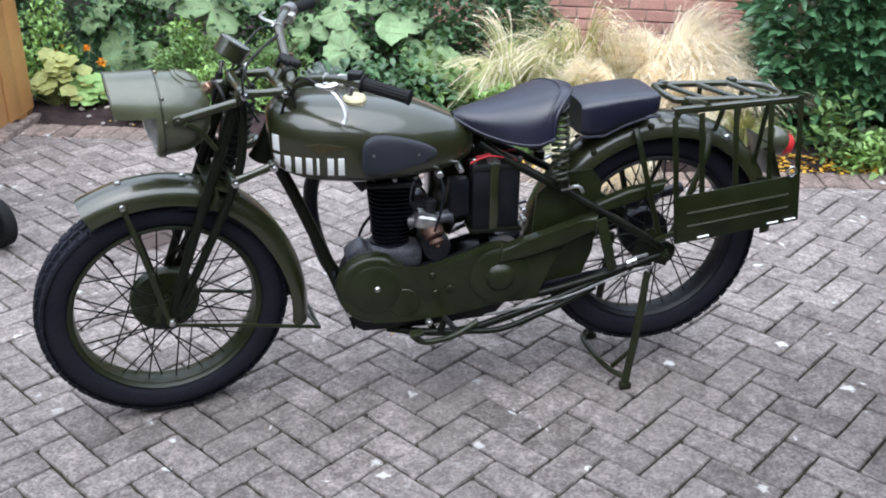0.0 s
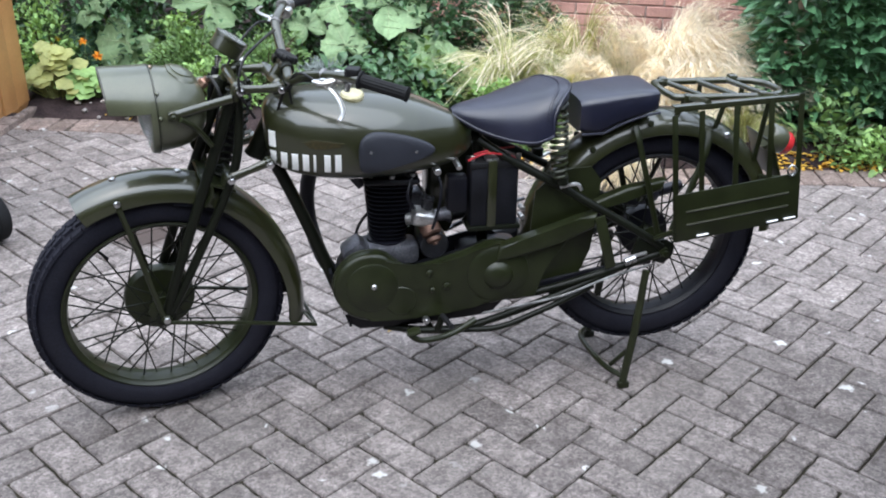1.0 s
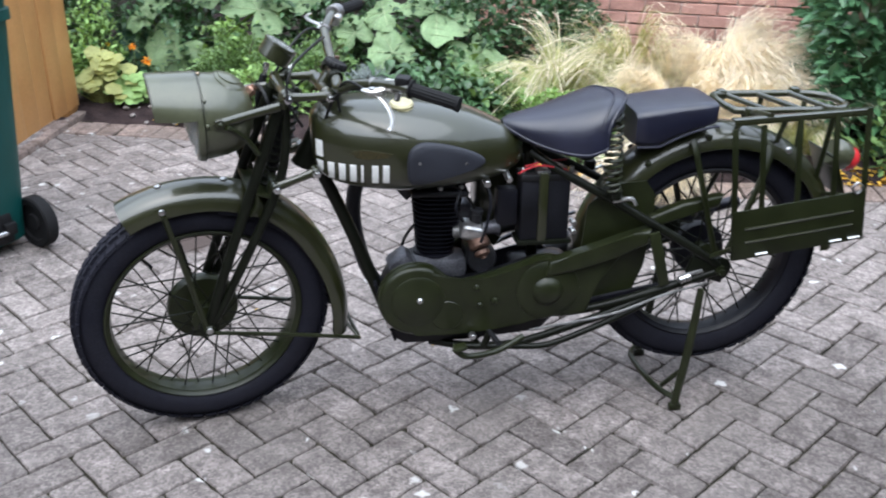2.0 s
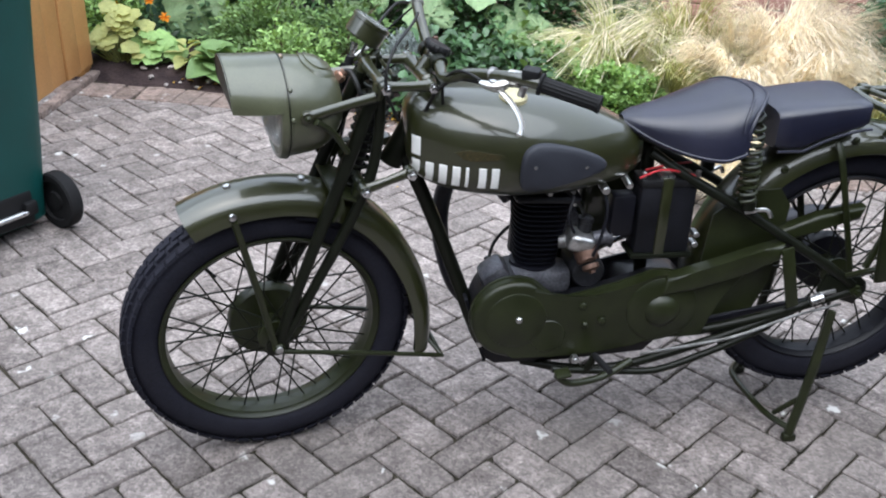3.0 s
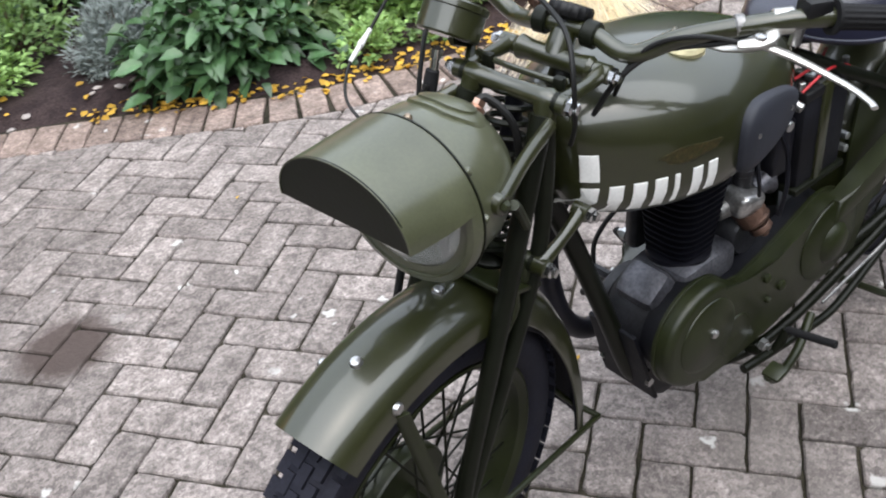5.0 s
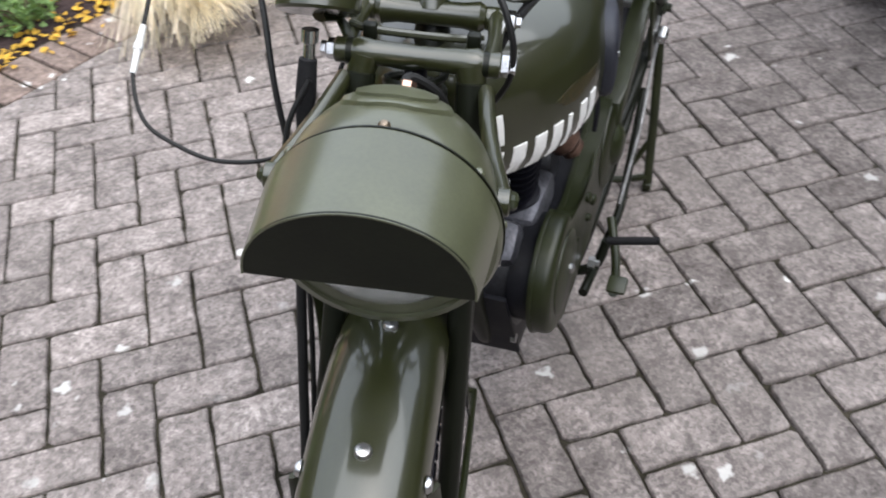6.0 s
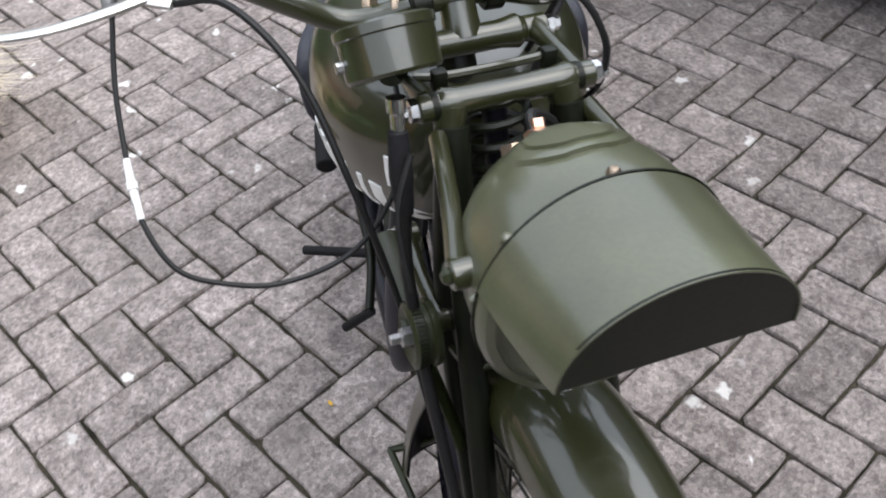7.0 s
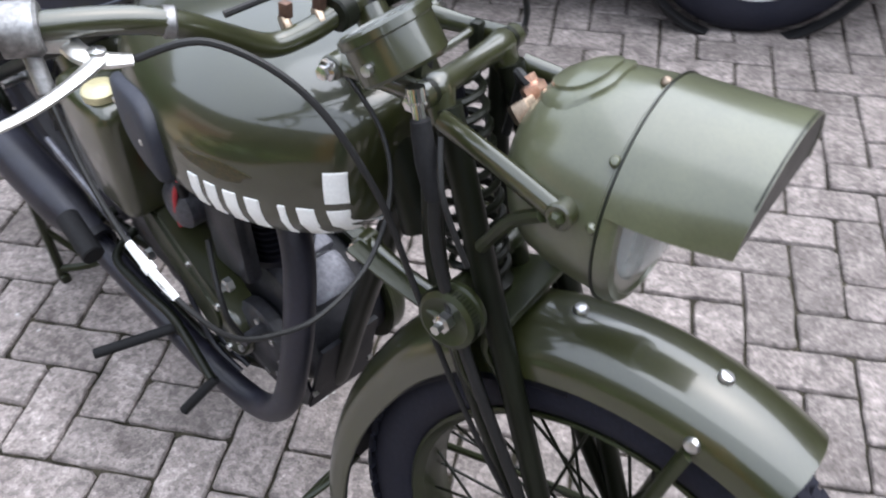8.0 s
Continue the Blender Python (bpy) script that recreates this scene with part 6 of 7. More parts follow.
rings = []
for i in range(61):
    x = -3.0 + 9.0 * i / 60
    ring = []
    for k in range(19):
        d = 0.002 + 3.0 * (k / 18) ** 1.6
        y = edge_y(x) + d * math.sqrt(1 + edge_slope(x) ** 2)
        z = -0.02 + 0.05 * min(1, d / 0.15) + 0.05 * min(1, d / 1.2) + 0.012 * noise.noise(V(x * 9, y * 9, 0)) + 0.008 * noise.noise(V(x * 26, y * 26, 3))
        ring.append(V(x, y, z))
    rings.append(ring)
single("flower_bed", loft(rings, around=False, caps=False), SOIL, "dark bark-strewn soil of the planting bed", "soil", kind="structure")


def soil_z(x, y):
    d = from_edge(x, y)
    return -0.02 + 0.05 * min(1, max(0, d) / 0.15) + 0.05 * min(1, max(0, d) / 1.2)


# unseen plain walls added all round to block low sky and darken reflections
for nm, c, size, m_, text in (
        ("wall_south", (1.0, -6.6, 2.6), (16.0, 0.3, 5.2), SHADE_WALL, "unseen dark wall added to block light from the south"),
        ("wall_west", (-6.2, -0.5, 2.1), (0.25, 12.0, 4.2), SHADE_WALL, "unseen dark wall added to block light from the west"),
        ("wall_east", (9.2, -0.5, 2.1), (0.25, 12.0, 4.2), SHADE_WALL, "unseen dark wall added to block light from the east"),
        ("wall_north", (1.5, 5.6, 1.7), (15.6, 0.25, 3.4), SHADE_WALL, "unseen dark wall added behind the bed to block light")):
    single(nm, block(size, Matrix.Translation(V(*c)), 0.01), m_, text, "wall", kind="structure")

# ---- things in the drive and behind the bed ----
def build_bin():
    """A wheeled refuse bin seen from the back: tapered tub, lid, handle bar, axle and two wheels."""
    b = thing("wheelie_bin", (-1.2, 1.3, 0), "dark green plastic wheelie bin standing by the fence", "bin")
    m = Matrix.Translation(V(-1.03, 1.005, 0)) @ Matrix.Rotation(radians(49.5), 4, "Z")
    rings = []
    for z, w, d0, d1 in ((0.035, 0.44, 0.02, 0.50), (0.05, 0.465, 0.0, 0.53), (0.16, 0.48, -0.006, 0.545), (0.30, 0.50, -0.02, 0.57), (0.6, 0.535, -0.042, 0.62), (0.86, 0.575, -0.06, 0.66), (0.865, 0.60, -0.075, 0.69), (0.90, 0.60, -0.075, 0.69), (0.905, 0.58, -0.062, 0.67), (1.0, 0.59, -0.065, 0.68)):
        ring = []
        for k in range(32):
            a = 2 * math.pi * k / 32
            c, s_ = math.cos(a), math.sin(a)
            ring.append(m @ V(w / 2 * math.copysign(abs(c) ** 0.3, c), (d0 + d1) / 2 + (d1 - d0) / 2 * math.copysign(abs(s_) ** 0.3, s_), z))
        rings.append(ring)
    tub = part("tub", loft(rings), BIN_GREEN, b)
    # No hollow is cut: a black block stands in for the recess's shade.
    part("axle_recess", block((0.30, 0.03, 0.12), m @ Matrix.Translation(V(0, 0.004, 0.11)), 0.012), PLASTIC, tub, "black block standing in for the shaded axle recess")
    lid = block((0.60, 0.80, 0.035), m @ Matrix.Translation(V(0, 0.32, 1.02)) @ Matrix.Rotation(radians(4), 4, "X"), 0.014, seg=3)
    part("lid", lid, BIN_GREEN, b)
    part("handle", tube([m @ V(-0.24, -0.06, 1.0), m @ V(-0.24, -0.115, 1.01), m @ V(0.24, -0.115, 1.01), m @ V(0.24, -0.06, 1.0)], 0.014, 10, 1), BIN_GREEN, b)
    part("axle", rod(m @ V(-0.20, -0.020, 0.1), m @ V(0.135, -0.020, 0.1), 0.010), STEEL, b, "bright steel axle")
    for x in (-0.13, 0.13):
        part("axle_lug", block((0.05, 0.05, 0.05), m @ Matrix.Translation(V(x, -0.005, 0.11)), 0.01), PLASTIC, tub)
    for s_ in (-1, 1):
        w = lathe([(0.0, -0.02), (0.03, -0.02), (0.034, -0.012), (0.068, -0.012), (0.072, -0.024), (0.094, -0.026), (0.1, -0.02), (0.1, 0.02), (0.094, 0.026), (0.072, 0.024), (0.068, 0.012), (0.034, 0.012), (0.03, 0.024), (0.0, 0.024)], along(m @ V(s_ * 0.246, -0.01, 0.1), m @ V(s_ * 0.5, -0.01, 0.1)), 36)
        wh = part("wheel", w, RUBBER, b, "black rubber wheel")
        for k in range(6):
            a = 2 * math.pi * k / 6
            q = along(m @ V(s_ * 0.246, -0.01, 0.1), m @ V(s_ * 0.5, -0.01, 0.1)) @ Matrix.Rotation(a, 4, "Z") @ Matrix.Translation(V(0.05, 0, 0.013))
            part("web", block((0.04, 0.008, 0.02), q, 0.002), PLASTIC, wh)
        part("hub_cap", lathe([(0.0, 0), (0.018, 0), (0.016, 0.006), (0.0, 0.008)], along(m @ V(s_ * 0.27, -0.01, 0.1), m @ V(s_ * 0.5, -0.01, 0.1)), 14), STEEL, wh)
    return b


build_bin()


def build_fence():
    """A closed board fence with a post at the bed's corner, on a low brick plinth."""
    f = thing("board_fence", (-1.1, 2.7, 0), "new orange-brown pine board fence", "fence")
    a, b = V(-1.100, 2.96, 0), V(-1.315, 1.93, 0)
    d = (b - a).normalized()
    ang = math.atan2(d.y, d.x)
    n = 7
    w = (b - a).length / n
    for k in range(n):
        c = a + d * (w * (k + 0.5))
        m = Matrix.Translation(V(c.x, c.y, 0.96)) @ Matrix.Rotation(ang, 4, "Z") @ Matrix.Rotation(radians(0.4 * math.sin(k * 2.1)), 4, "X")
        part("board", block((w - 0.004, 0.02, 1.80), m, 0.003), FENCE_WOOD, f)
    for z in (0.35, 1.5):
        c = (a + b) / 2 + V(d.y, -d.x, 0) * 0.045
        part("rail", block(((b - a).length, 0.045, 0.07), Matrix.Translation(V(c.x, c.y, z)) @ Matrix.Rotation(ang, 4, "Z"), 0.005), FENCE_WOOD, f)
    q = a + V(d.y, -d.x, 0) * 0.065
    part("post", block((0.09, 0.09, 1.95), Matrix.Translation(V(q.x, q.y, 0.97)) @ Matrix.Rotation(ang, 4, "Z"), 0.006), FENCE_WOOD, f)
    for k in range(9):
        c = a + d * (0.06 + 0.112 * k) + V(-d.y, d.x, 0) * 0.02
        part("plinth_brick", block((0.105, 0.05, 0.04), Matrix.Translation(V(c.x, c.y, 0.010)) @ Matrix.Rotation(ang + 0.03 * math.sin(k * 3), 4, "Z"), 0.006), PAVER_EDGE, f)
    return f


build_fence()


def build_wall():
    """A low garden wall of red brick far behind the grasses."""
    w = thing("garden_wall", (2.6, 3.9, 0), "weathered red brick garden wall behind the bed", "wall", kind="")
    m0 = Matrix.Translation(V(1.2, 4.15, 0)) @ Matrix.Rotation(radians(-22), 4, "Z")
    part("mortar_core", block((3.4, 0.19, 1.5), m0 @ Matrix.Translation(V(1.7, 0.0, 0.72)), 0.002), MORTAR, w)
    me = mesh_of("brick", block((0.215, 0.02, 0.065), bevel=0.004, seg=1), BRICK)
    for row in range(14):
        for k in range(15):
            ob = new("brick", me)
            under(ob, w)
            ob.matrix_basis = m0 @ Matrix.Translation(V(0.11 + 0.225 * k + (0.1125 if row % 2 else 0), -0.098 + 0.002 * math.sin(row * 7 + k * 3), 0.06 + row * 0.075))
    return w


build_wall()


def build_car():
    """The front quarter of a black car stands beside the drive; its wheel and dark underside show."""
    c = thing("parked_car", (2.2, -0.9, 0), "black parked car with silver alloy wheels", "car")
    ang = radians(41)
    m = Matrix.Translation(V(0.775, -1.718, 0)) @ Matrix.Rotation(ang, 4, "Z")
    # local: x towards the tail, y = 0 the near flank (the drive lies at +y), wheel centre at x = 0
    sec = [(-0.62, 0.30, 0.62, 0.10, 0.60), (-0.56, 0.24, 0.70, 0.04, 0.72), (-0.35, 0.2, 0.82, 0.0, 0.84), (0.0, 0.2, 0.90, 0.0, 0.92), (0.45, 0.2, 0.95, 0.0, 0.98), (1.0, 0.2, 0.97, 0.0, 1.0), (1.7, 0.2, 0.98, 0.0, 1.0), (2.4, 0.2, 0.99, 0.0, 1.02), (2.9, 0.22, 0.98, 0.0, 1.02), (3.25, 0.28, 0.92, 0.06, 0.96), (3.34, 0.34, 0.8, 0.14, 0.82)]
    rings = []
    width = 1.72
    for x, lo, belt, inset, mid in sec:
        near, far = -inset, -width + inset
        prof = [(near - 0.10, lo), (near - 0.02, lo + 0.06), (near, lo + 0.25), (near - 0.01, belt - 0.14), (near - 0.06, belt - 0.03), (near - 0.2, belt + 0.02), ((near + far) / 2, mid + 0.02), (far + 0.2, belt + 0.02), (far + 0.06, belt - 0.03), (far + 0.01, belt - 0.14), (far, lo + 0.25), (far + 0.02, lo + 0.06), (far + 0.10, lo)]
        rings.append([m @ V(x, y, z) for y, z in prof])
    body = part("body", loft(rings), CAR_PAINT, c)
    cab = []
    for x, half, z in ((0.75, 0.70, 0.97), (1.35, 0.60, 1.36), (1.9, 0.58, 1.44), (2.5, 0.58, 1.42), (3.15, 0.68, 1.0)):
        cy = -width / 2
        cab.append([m @ V(x, cy + half, 0.93), m @ V(x, cy + half - 0.02, (0.93 + z) / 2), m @ V(x, cy + half - 0.14, z), m @ V(x, cy, z + 0.03), m @ V(x, cy - half + 0.14, z), m @ V(x, cy - half + 0.02, (0.93 + z) / 2), m @ V(x, cy - half, 0.93)])
    part("windows", loft(cab), CAR_GLASS, c, "tinted glasshouse")
    part("roof", block((1.15, 1.0, 0.03), m @ Matrix.Translation(V(1.95, -width / 2, 1.475)), 0.012), CAR_PAINT, c)
    part("sill", block((2.0, 0.05, 0.10), m @ Matrix.Translation(V(1.33, -0.06, 0.22)), 0.02), PLASTIC, c)
    part("underbody", block((3.6, 1.5, 0.05), m @ Matrix.Translation(V(1.35, -width / 2, 0.21)), 0.01), PLASTIC, c)
    for x in (0.0, 2.55):
        for y, s_ in ((0.0, 1), (-width, -1)):
            hub = along(m @ V(x, y - s_ * 0.20, 0.315), m @ V(x, y + s_, 0.315))
            arch = lathe([(0.36, 0.17), (0.345, 0.203), (0.335, 0.205), (0.33, 0.17)], hub, 40, closed=True)
            part("wheel_arch", arch, PLASTIC, body)
            tyre = lathe([(0.205, 0.0), (0.29, 0.0), (0.308, 0.012), (0.315, 0.03), (0.315, 0.17), (0.308, 0.186), (0.288, 0.198), (0.24, 0.2), (0.212, 0.192), (0.205, 0.18)], hub, 56, closed=True)
            wh = part("wheel", tyre, TYRE, c, "low black car tyre")
            part("rim", lathe([(0.208, 0.188), (0.214, 0.19), (0.212, 0.194), (0.204, 0.19), (0.196, 0.17), (0.19, 0.05), (0.198, 0.05), (0.206, 0.17)], hub, 56, closed=True), ALLOY, wh, "silver alloy rim")
            part("brake_disc", lathe([(0.0, 0.06), (0.13, 0.06), (0.13, 0.08), (0.0, 0.08)], hub, 32), ALLOY_GRIMY, wh)
            part("hub_cap", lathe([(0.0, 0.15), (0.05, 0.15), (0.05, 0.17), (0.035, 0.182), (0.0, 0.185)], hub, 24), ALLOY, wh)
            for k in range(5):
                a = 2 * math.pi * k / 5 + 0.25
                sp = hub @ Matrix.Rotation(a, 4, "Z")
                shape = [(0.03, -0.03), (0.12, -0.035), (0.2, -0.055), (0.2, 0.055), (0.12, 0.035), (0.03, 0.03)]
                part("spoke", plate(shape, 0.025, sp @ Matrix.Translation(V(0, 0, 0.152)), 0.007), ALLOY, wh)
    for y in (-0.22, -width + 0.22):
        part("headlight", lathe([(0.0, 0), (0.10, 0.0), (0.105, 0.02), (0.08, 0.05), (0.0, 0.06)], along(m @ V(-0.5, y, 0.68), m @ V(-0.9, y + 0.05 * (1 if y > -1 else -1), 0.72)), 24), GLASS, c)
    part("grille", block((0.03, 0.8, 0.14), m @ Matrix.Translation(V(-0.615, -width / 2, 0.52)), 0.01), PLASTIC, c)
    return c


build_car()


# ---- plants ----
rng = random.Random(7)


def leaf_ring(n, lobes, depth, tooth=0.0, teeth=0):
    """Radii of a leaf's outline for angles from its stalk round and back."""
    out = []
    for i in range(n):
        a = 2 * math.pi * i / n
        r = 1 + depth * math.cos(lobes * a) - 0.35 * max(0, math.cos(a - math.pi)) ** 6
        if teeth:
            r += tooth * math.cos(teeth * a)
        out.append((a, r))
    return out


def broad_leaf(bm, centre, size, facing, spin, lobes=5, depth=0.12, cup=0.18, tooth=0.03, teeth=19, n=40):
    """A big round lobed leaf with sunken veins and an undulating rim."""
    nrm = Vector(facing).normalized()
    q = nrm.to_track_quat("Z", "Y").to_matrix().to_4x4()
    m = Matrix.Translation(centre) @ q @ Matrix.Rotation(spin, 4, "Z")
    rim = leaf_ring(n, lobes, depth, tooth, teeth)
    c = bm.verts.new(m @ V(0, 0, 0))
    rows = []
    for f in (0.3, 0.65, 1.0):
        row = []
        for a, r in rim:
            vein = 0.5 + 0.5 * math.cos(lobes * a)
            z = size * (cup * (f * f) * (0.75 - 0.5 * vein) + 0.05 * f * math.sin(3 * a + spin) - 0.05 * f * f * f)
            row.append(bm.verts.new(m @ V(r * f * size * math.cos(a), r * f * size * math.sin(a), z)))
        rows.append(row)
    for i in range(n):
        j = (i + 1) % n
        bm.faces.new((c, rows[0][i], rows[0][j]))
        for a, b in zip(rows, rows[1:]):
            bm.faces.new((a[i], b[i], b[j], a[j]))
    return m


def blade_leaf(bm, base, tip_dir, length, width, droop=0.25, roll=0.0, n=4):
    """A pointed oval leaf folded along its midrib."""
    d = Vector(tip_dir).normalized()
    side = d.cross(V(0, 0, 1))
    if side.length < 1e-3:
        side = V(1, 0, 0)
    side.normalize()
    up = side.cross(d).normalized()
    side = (side * math.cos(roll) + up * math.sin(roll)).normalized()
    up = side.cross(d).normalized()
    left, mid, right = [], [], []
    for i in range(n + 1):
        f = i / n
        w = width * math.sin(math.pi * min(0.97, f * 0.92 + 0.06)) ** 0.8 * 0.5
        p = Vector(base) + d * (length * f) - V(0, 0, 1) * (droop * length * f * f)
        left.append(bm.verts.new(p + side * w + up * w * 0.35))
        mid.append(bm.verts.new(p))
        right.append(bm.verts.new(p - side * w + up * w * 0.35))
    for i in range(n):
        bm.faces.new((left[i], mid[i], mid[i + 1], left[i + 1]))
        bm.faces.new((mid[i], right[i], right[i + 1], mid[i + 1]))


def gourd_leaf(size, centre, facing, spin, seed):
    """A big ragged leaf: five uneven lobes, toothed rim, ruffled blade; also the raised veins on it."""
    g = random.Random(seed)
    q = Vector(facing).normalized().to_track_quat("Z", "Y").to_matrix().to_4x4()
    m = Matrix.Translation(centre) @ q @ Matrix.Rotation(spin, 4, "Z")
    lobes = [0.0, 1.05, -1.05, 2.1, -2.1]
    strength = [1.0] + [g.uniform(0.82, 1.0) for k in range(4)]
    wave = [g.uniform(0, 6.28) for k in range(3)]

    def radius(a):
        best = 0.0
        for la, st in zip(lobes, strength):
            d = (a - la + math.pi) % (2 * math.pi) - math.pi
            best = max(best, st * (0.58 + 0.42 * max(0.0, math.cos(min(abs(d) * 1.75, math.pi / 2))) ** 0.8))
        notch = 1 - 0.75 * max(0.0, math.cos(a - math.pi)) ** 14
        return best * notch * (1 + 0.035 * math.sin(17 * a + wave[0]) + 0.025 * math.sin(29 * a + wave[1]))

    def lift(a, f):
        near = min(abs((a - la + math.pi) % (2 * math.pi) - math.pi) for la in lobes)
        return size * (0.16 * f * f * min(near, 0.5) + 0.07 * f * math.sin(3 * a + wave[2]) + 0.035 * f * f * math.sin(9 * a + wave[0]) - 0.16 * f ** 3)

    bm = bmesh.new()
    n = 72
    c = bm.verts.new(m @ V(0, 0, 0))
    rows = []
    for f in (0.18, 0.4, 0.62, 0.82, 1.0):
        rows.append([bm.verts.new(m @ V(radius(a) * f * size * math.cos(a), radius(a) * f * size * math.sin(a), lift(a, f))) for a in (2 * math.pi * k / n for k in range(n))])
    for k in range(n):
        j = (k + 1) % n
        bm.faces.new((c, rows[0][k], rows[0][j]))
        for a, b in zip(rows, rows[1:]):
            bm.faces.new((a[k], b[k], b[j], a[j]))
    veins = bmesh.new()
    for la in lobes:
        steps = [0.0, 0.2, 0.4, 0.6, 0.8, 0.95]
        tube([m @ V(radius(la) * f * size * math.cos(la), radius(la) * f * size * math.sin(la), lift(la, f) + 0.001) for f in steps], [0.0045, 0.0036, 0.003, 0.0024, 0.0018, 0.001], 5, 1, bm=veins)
        for f0 in (0.3, 0.5, 0.7):
            for side in (-1, 1):
                pts = []
                for u in (0.0, 0.5, 1.0):
                    a = la + side * 0.36 * u
                    f = min(0.96, f0 + 0.2 * u)
                    pts.append(m @ V(radius(a) * f * size * math.cos(a), radius(a) * f * size * math.sin(a), lift(a, f) + 0.001))
                tube(pts, [0.0022, 0.0016, 0.001], 4, 1, bm=veins)
    return bm, veins


def squash_plant(x, y, leaves, label):
    """Large lobed leaves, each on its own thick stalk."""
    z0 = soil_z(x, y)
    p = thing("squash_plant", (x, y, z0), label, "plant", "large-leaved plants in the bed")
    for k, (lx, ly, lz, size, tilt, blade) in enumerate(leaves):
        face = V(rng.uniform(-0.2, 0.2) + tilt[0], tilt[1] + rng.uniform(-0.1, 0.1), tilt[2])
        bm, veins = gourd_leaf(size * 1.22, V(lx, ly, lz), face, rng.uniform(0, 6.28), int(x * 100) + k * 7)
        lf = part("leaf", bm, blade, p, "broad lobed leaf")
        part("leaf_vein", veins, L_VEIN, lf)["kind"] = "stuff"
        mid = V((x + lx) / 2 + rng.uniform(-0.03, 0.03), (y + ly) / 2, z0 + (lz - z0) * 0.55)
        part("stalk", tube([V(x, y, z0 - 0.01), mid, V(lx, ly, lz - 0.002)], [0.014, 0.011, 0.006], 8, 5), L_STALK, lf)
    return p


def bush(name, x, y, rx, ry, h, count, leaf, width, material, label, category="shrub", group="", low=0.0, clump=6, stems=14, droop=0.3, top_bias=1.0, out=0.8):
    """A shrub: thin branching stems and many small pointed leaves in uneven clumps."""
    z0 = soil_z(x, y)
    p = thing(name, (x, y, z0), label, category, group)
    bm = bmesh.new()
    tips = []
    for k in range(max(stems, count // clump)):
        a = rng.uniform(0, 2 * math.pi)
        e = math.acos(1 - rng.random() * (1 - low) ** 1.0)
        r = rng.uniform(0.12, 1.0) ** 0.5
        lump = 1 + 0.38 * noise.noise(V(math.cos(a) * 2 + x * 3, math.sin(a) * 2 + y * 3, e * 2.6))
        tips.append(V(x + rx * r * lump * math.sin(e) * math.cos(a), y + ry * r * lump * math.sin(e) * math.sin(a), z0 + h * max(0.04, r * lump * math.cos(e))))
    for k in range(stems):
        t = tips[k]
        tube([V(x + (t.x - x) * 0.15, y + (t.y - y) * 0.15, z0 - 0.02), V(x + (t.x - x) * 0.5, y + (t.y - y) * 0.5, z0 + (t.z - z0) * 0.65), t], [0.006, 0.004, 0.002], 5, 3, bm=bm)
    part("branch_work", bm, TWIG, p)["kind"] = "stuff"
    bm = bmesh.new()
    for t in tips:
        axis = V(t.x - x, t.y - y, (t.z - z0) * top_bias + 0.02).normalized()
        for k in range(clump):
            d = (axis * out + V(rng.gauss(0, 0.55), rng.gauss(0, 0.55), rng.gauss(0.1, 0.35))).normalized()
            q = t + V(rng.gauss(0, leaf * 0.5), rng.gauss(0, leaf * 0.5), rng.gauss(0, leaf * 0.4))
            if q.z < z0 + 0.01:
                q.z = z0 + 0.01
            s_ = rng.uniform(0.65, 1.25)
            blade_leaf(bm, q, d, leaf * s_, width * s_, droop * rng.uniform(0.4, 1.4), rng.uniform(-0.7, 0.7), 3)
    ob = part("foliage", bm, material, p)
    ob["kind"] = "stuff"
    return p


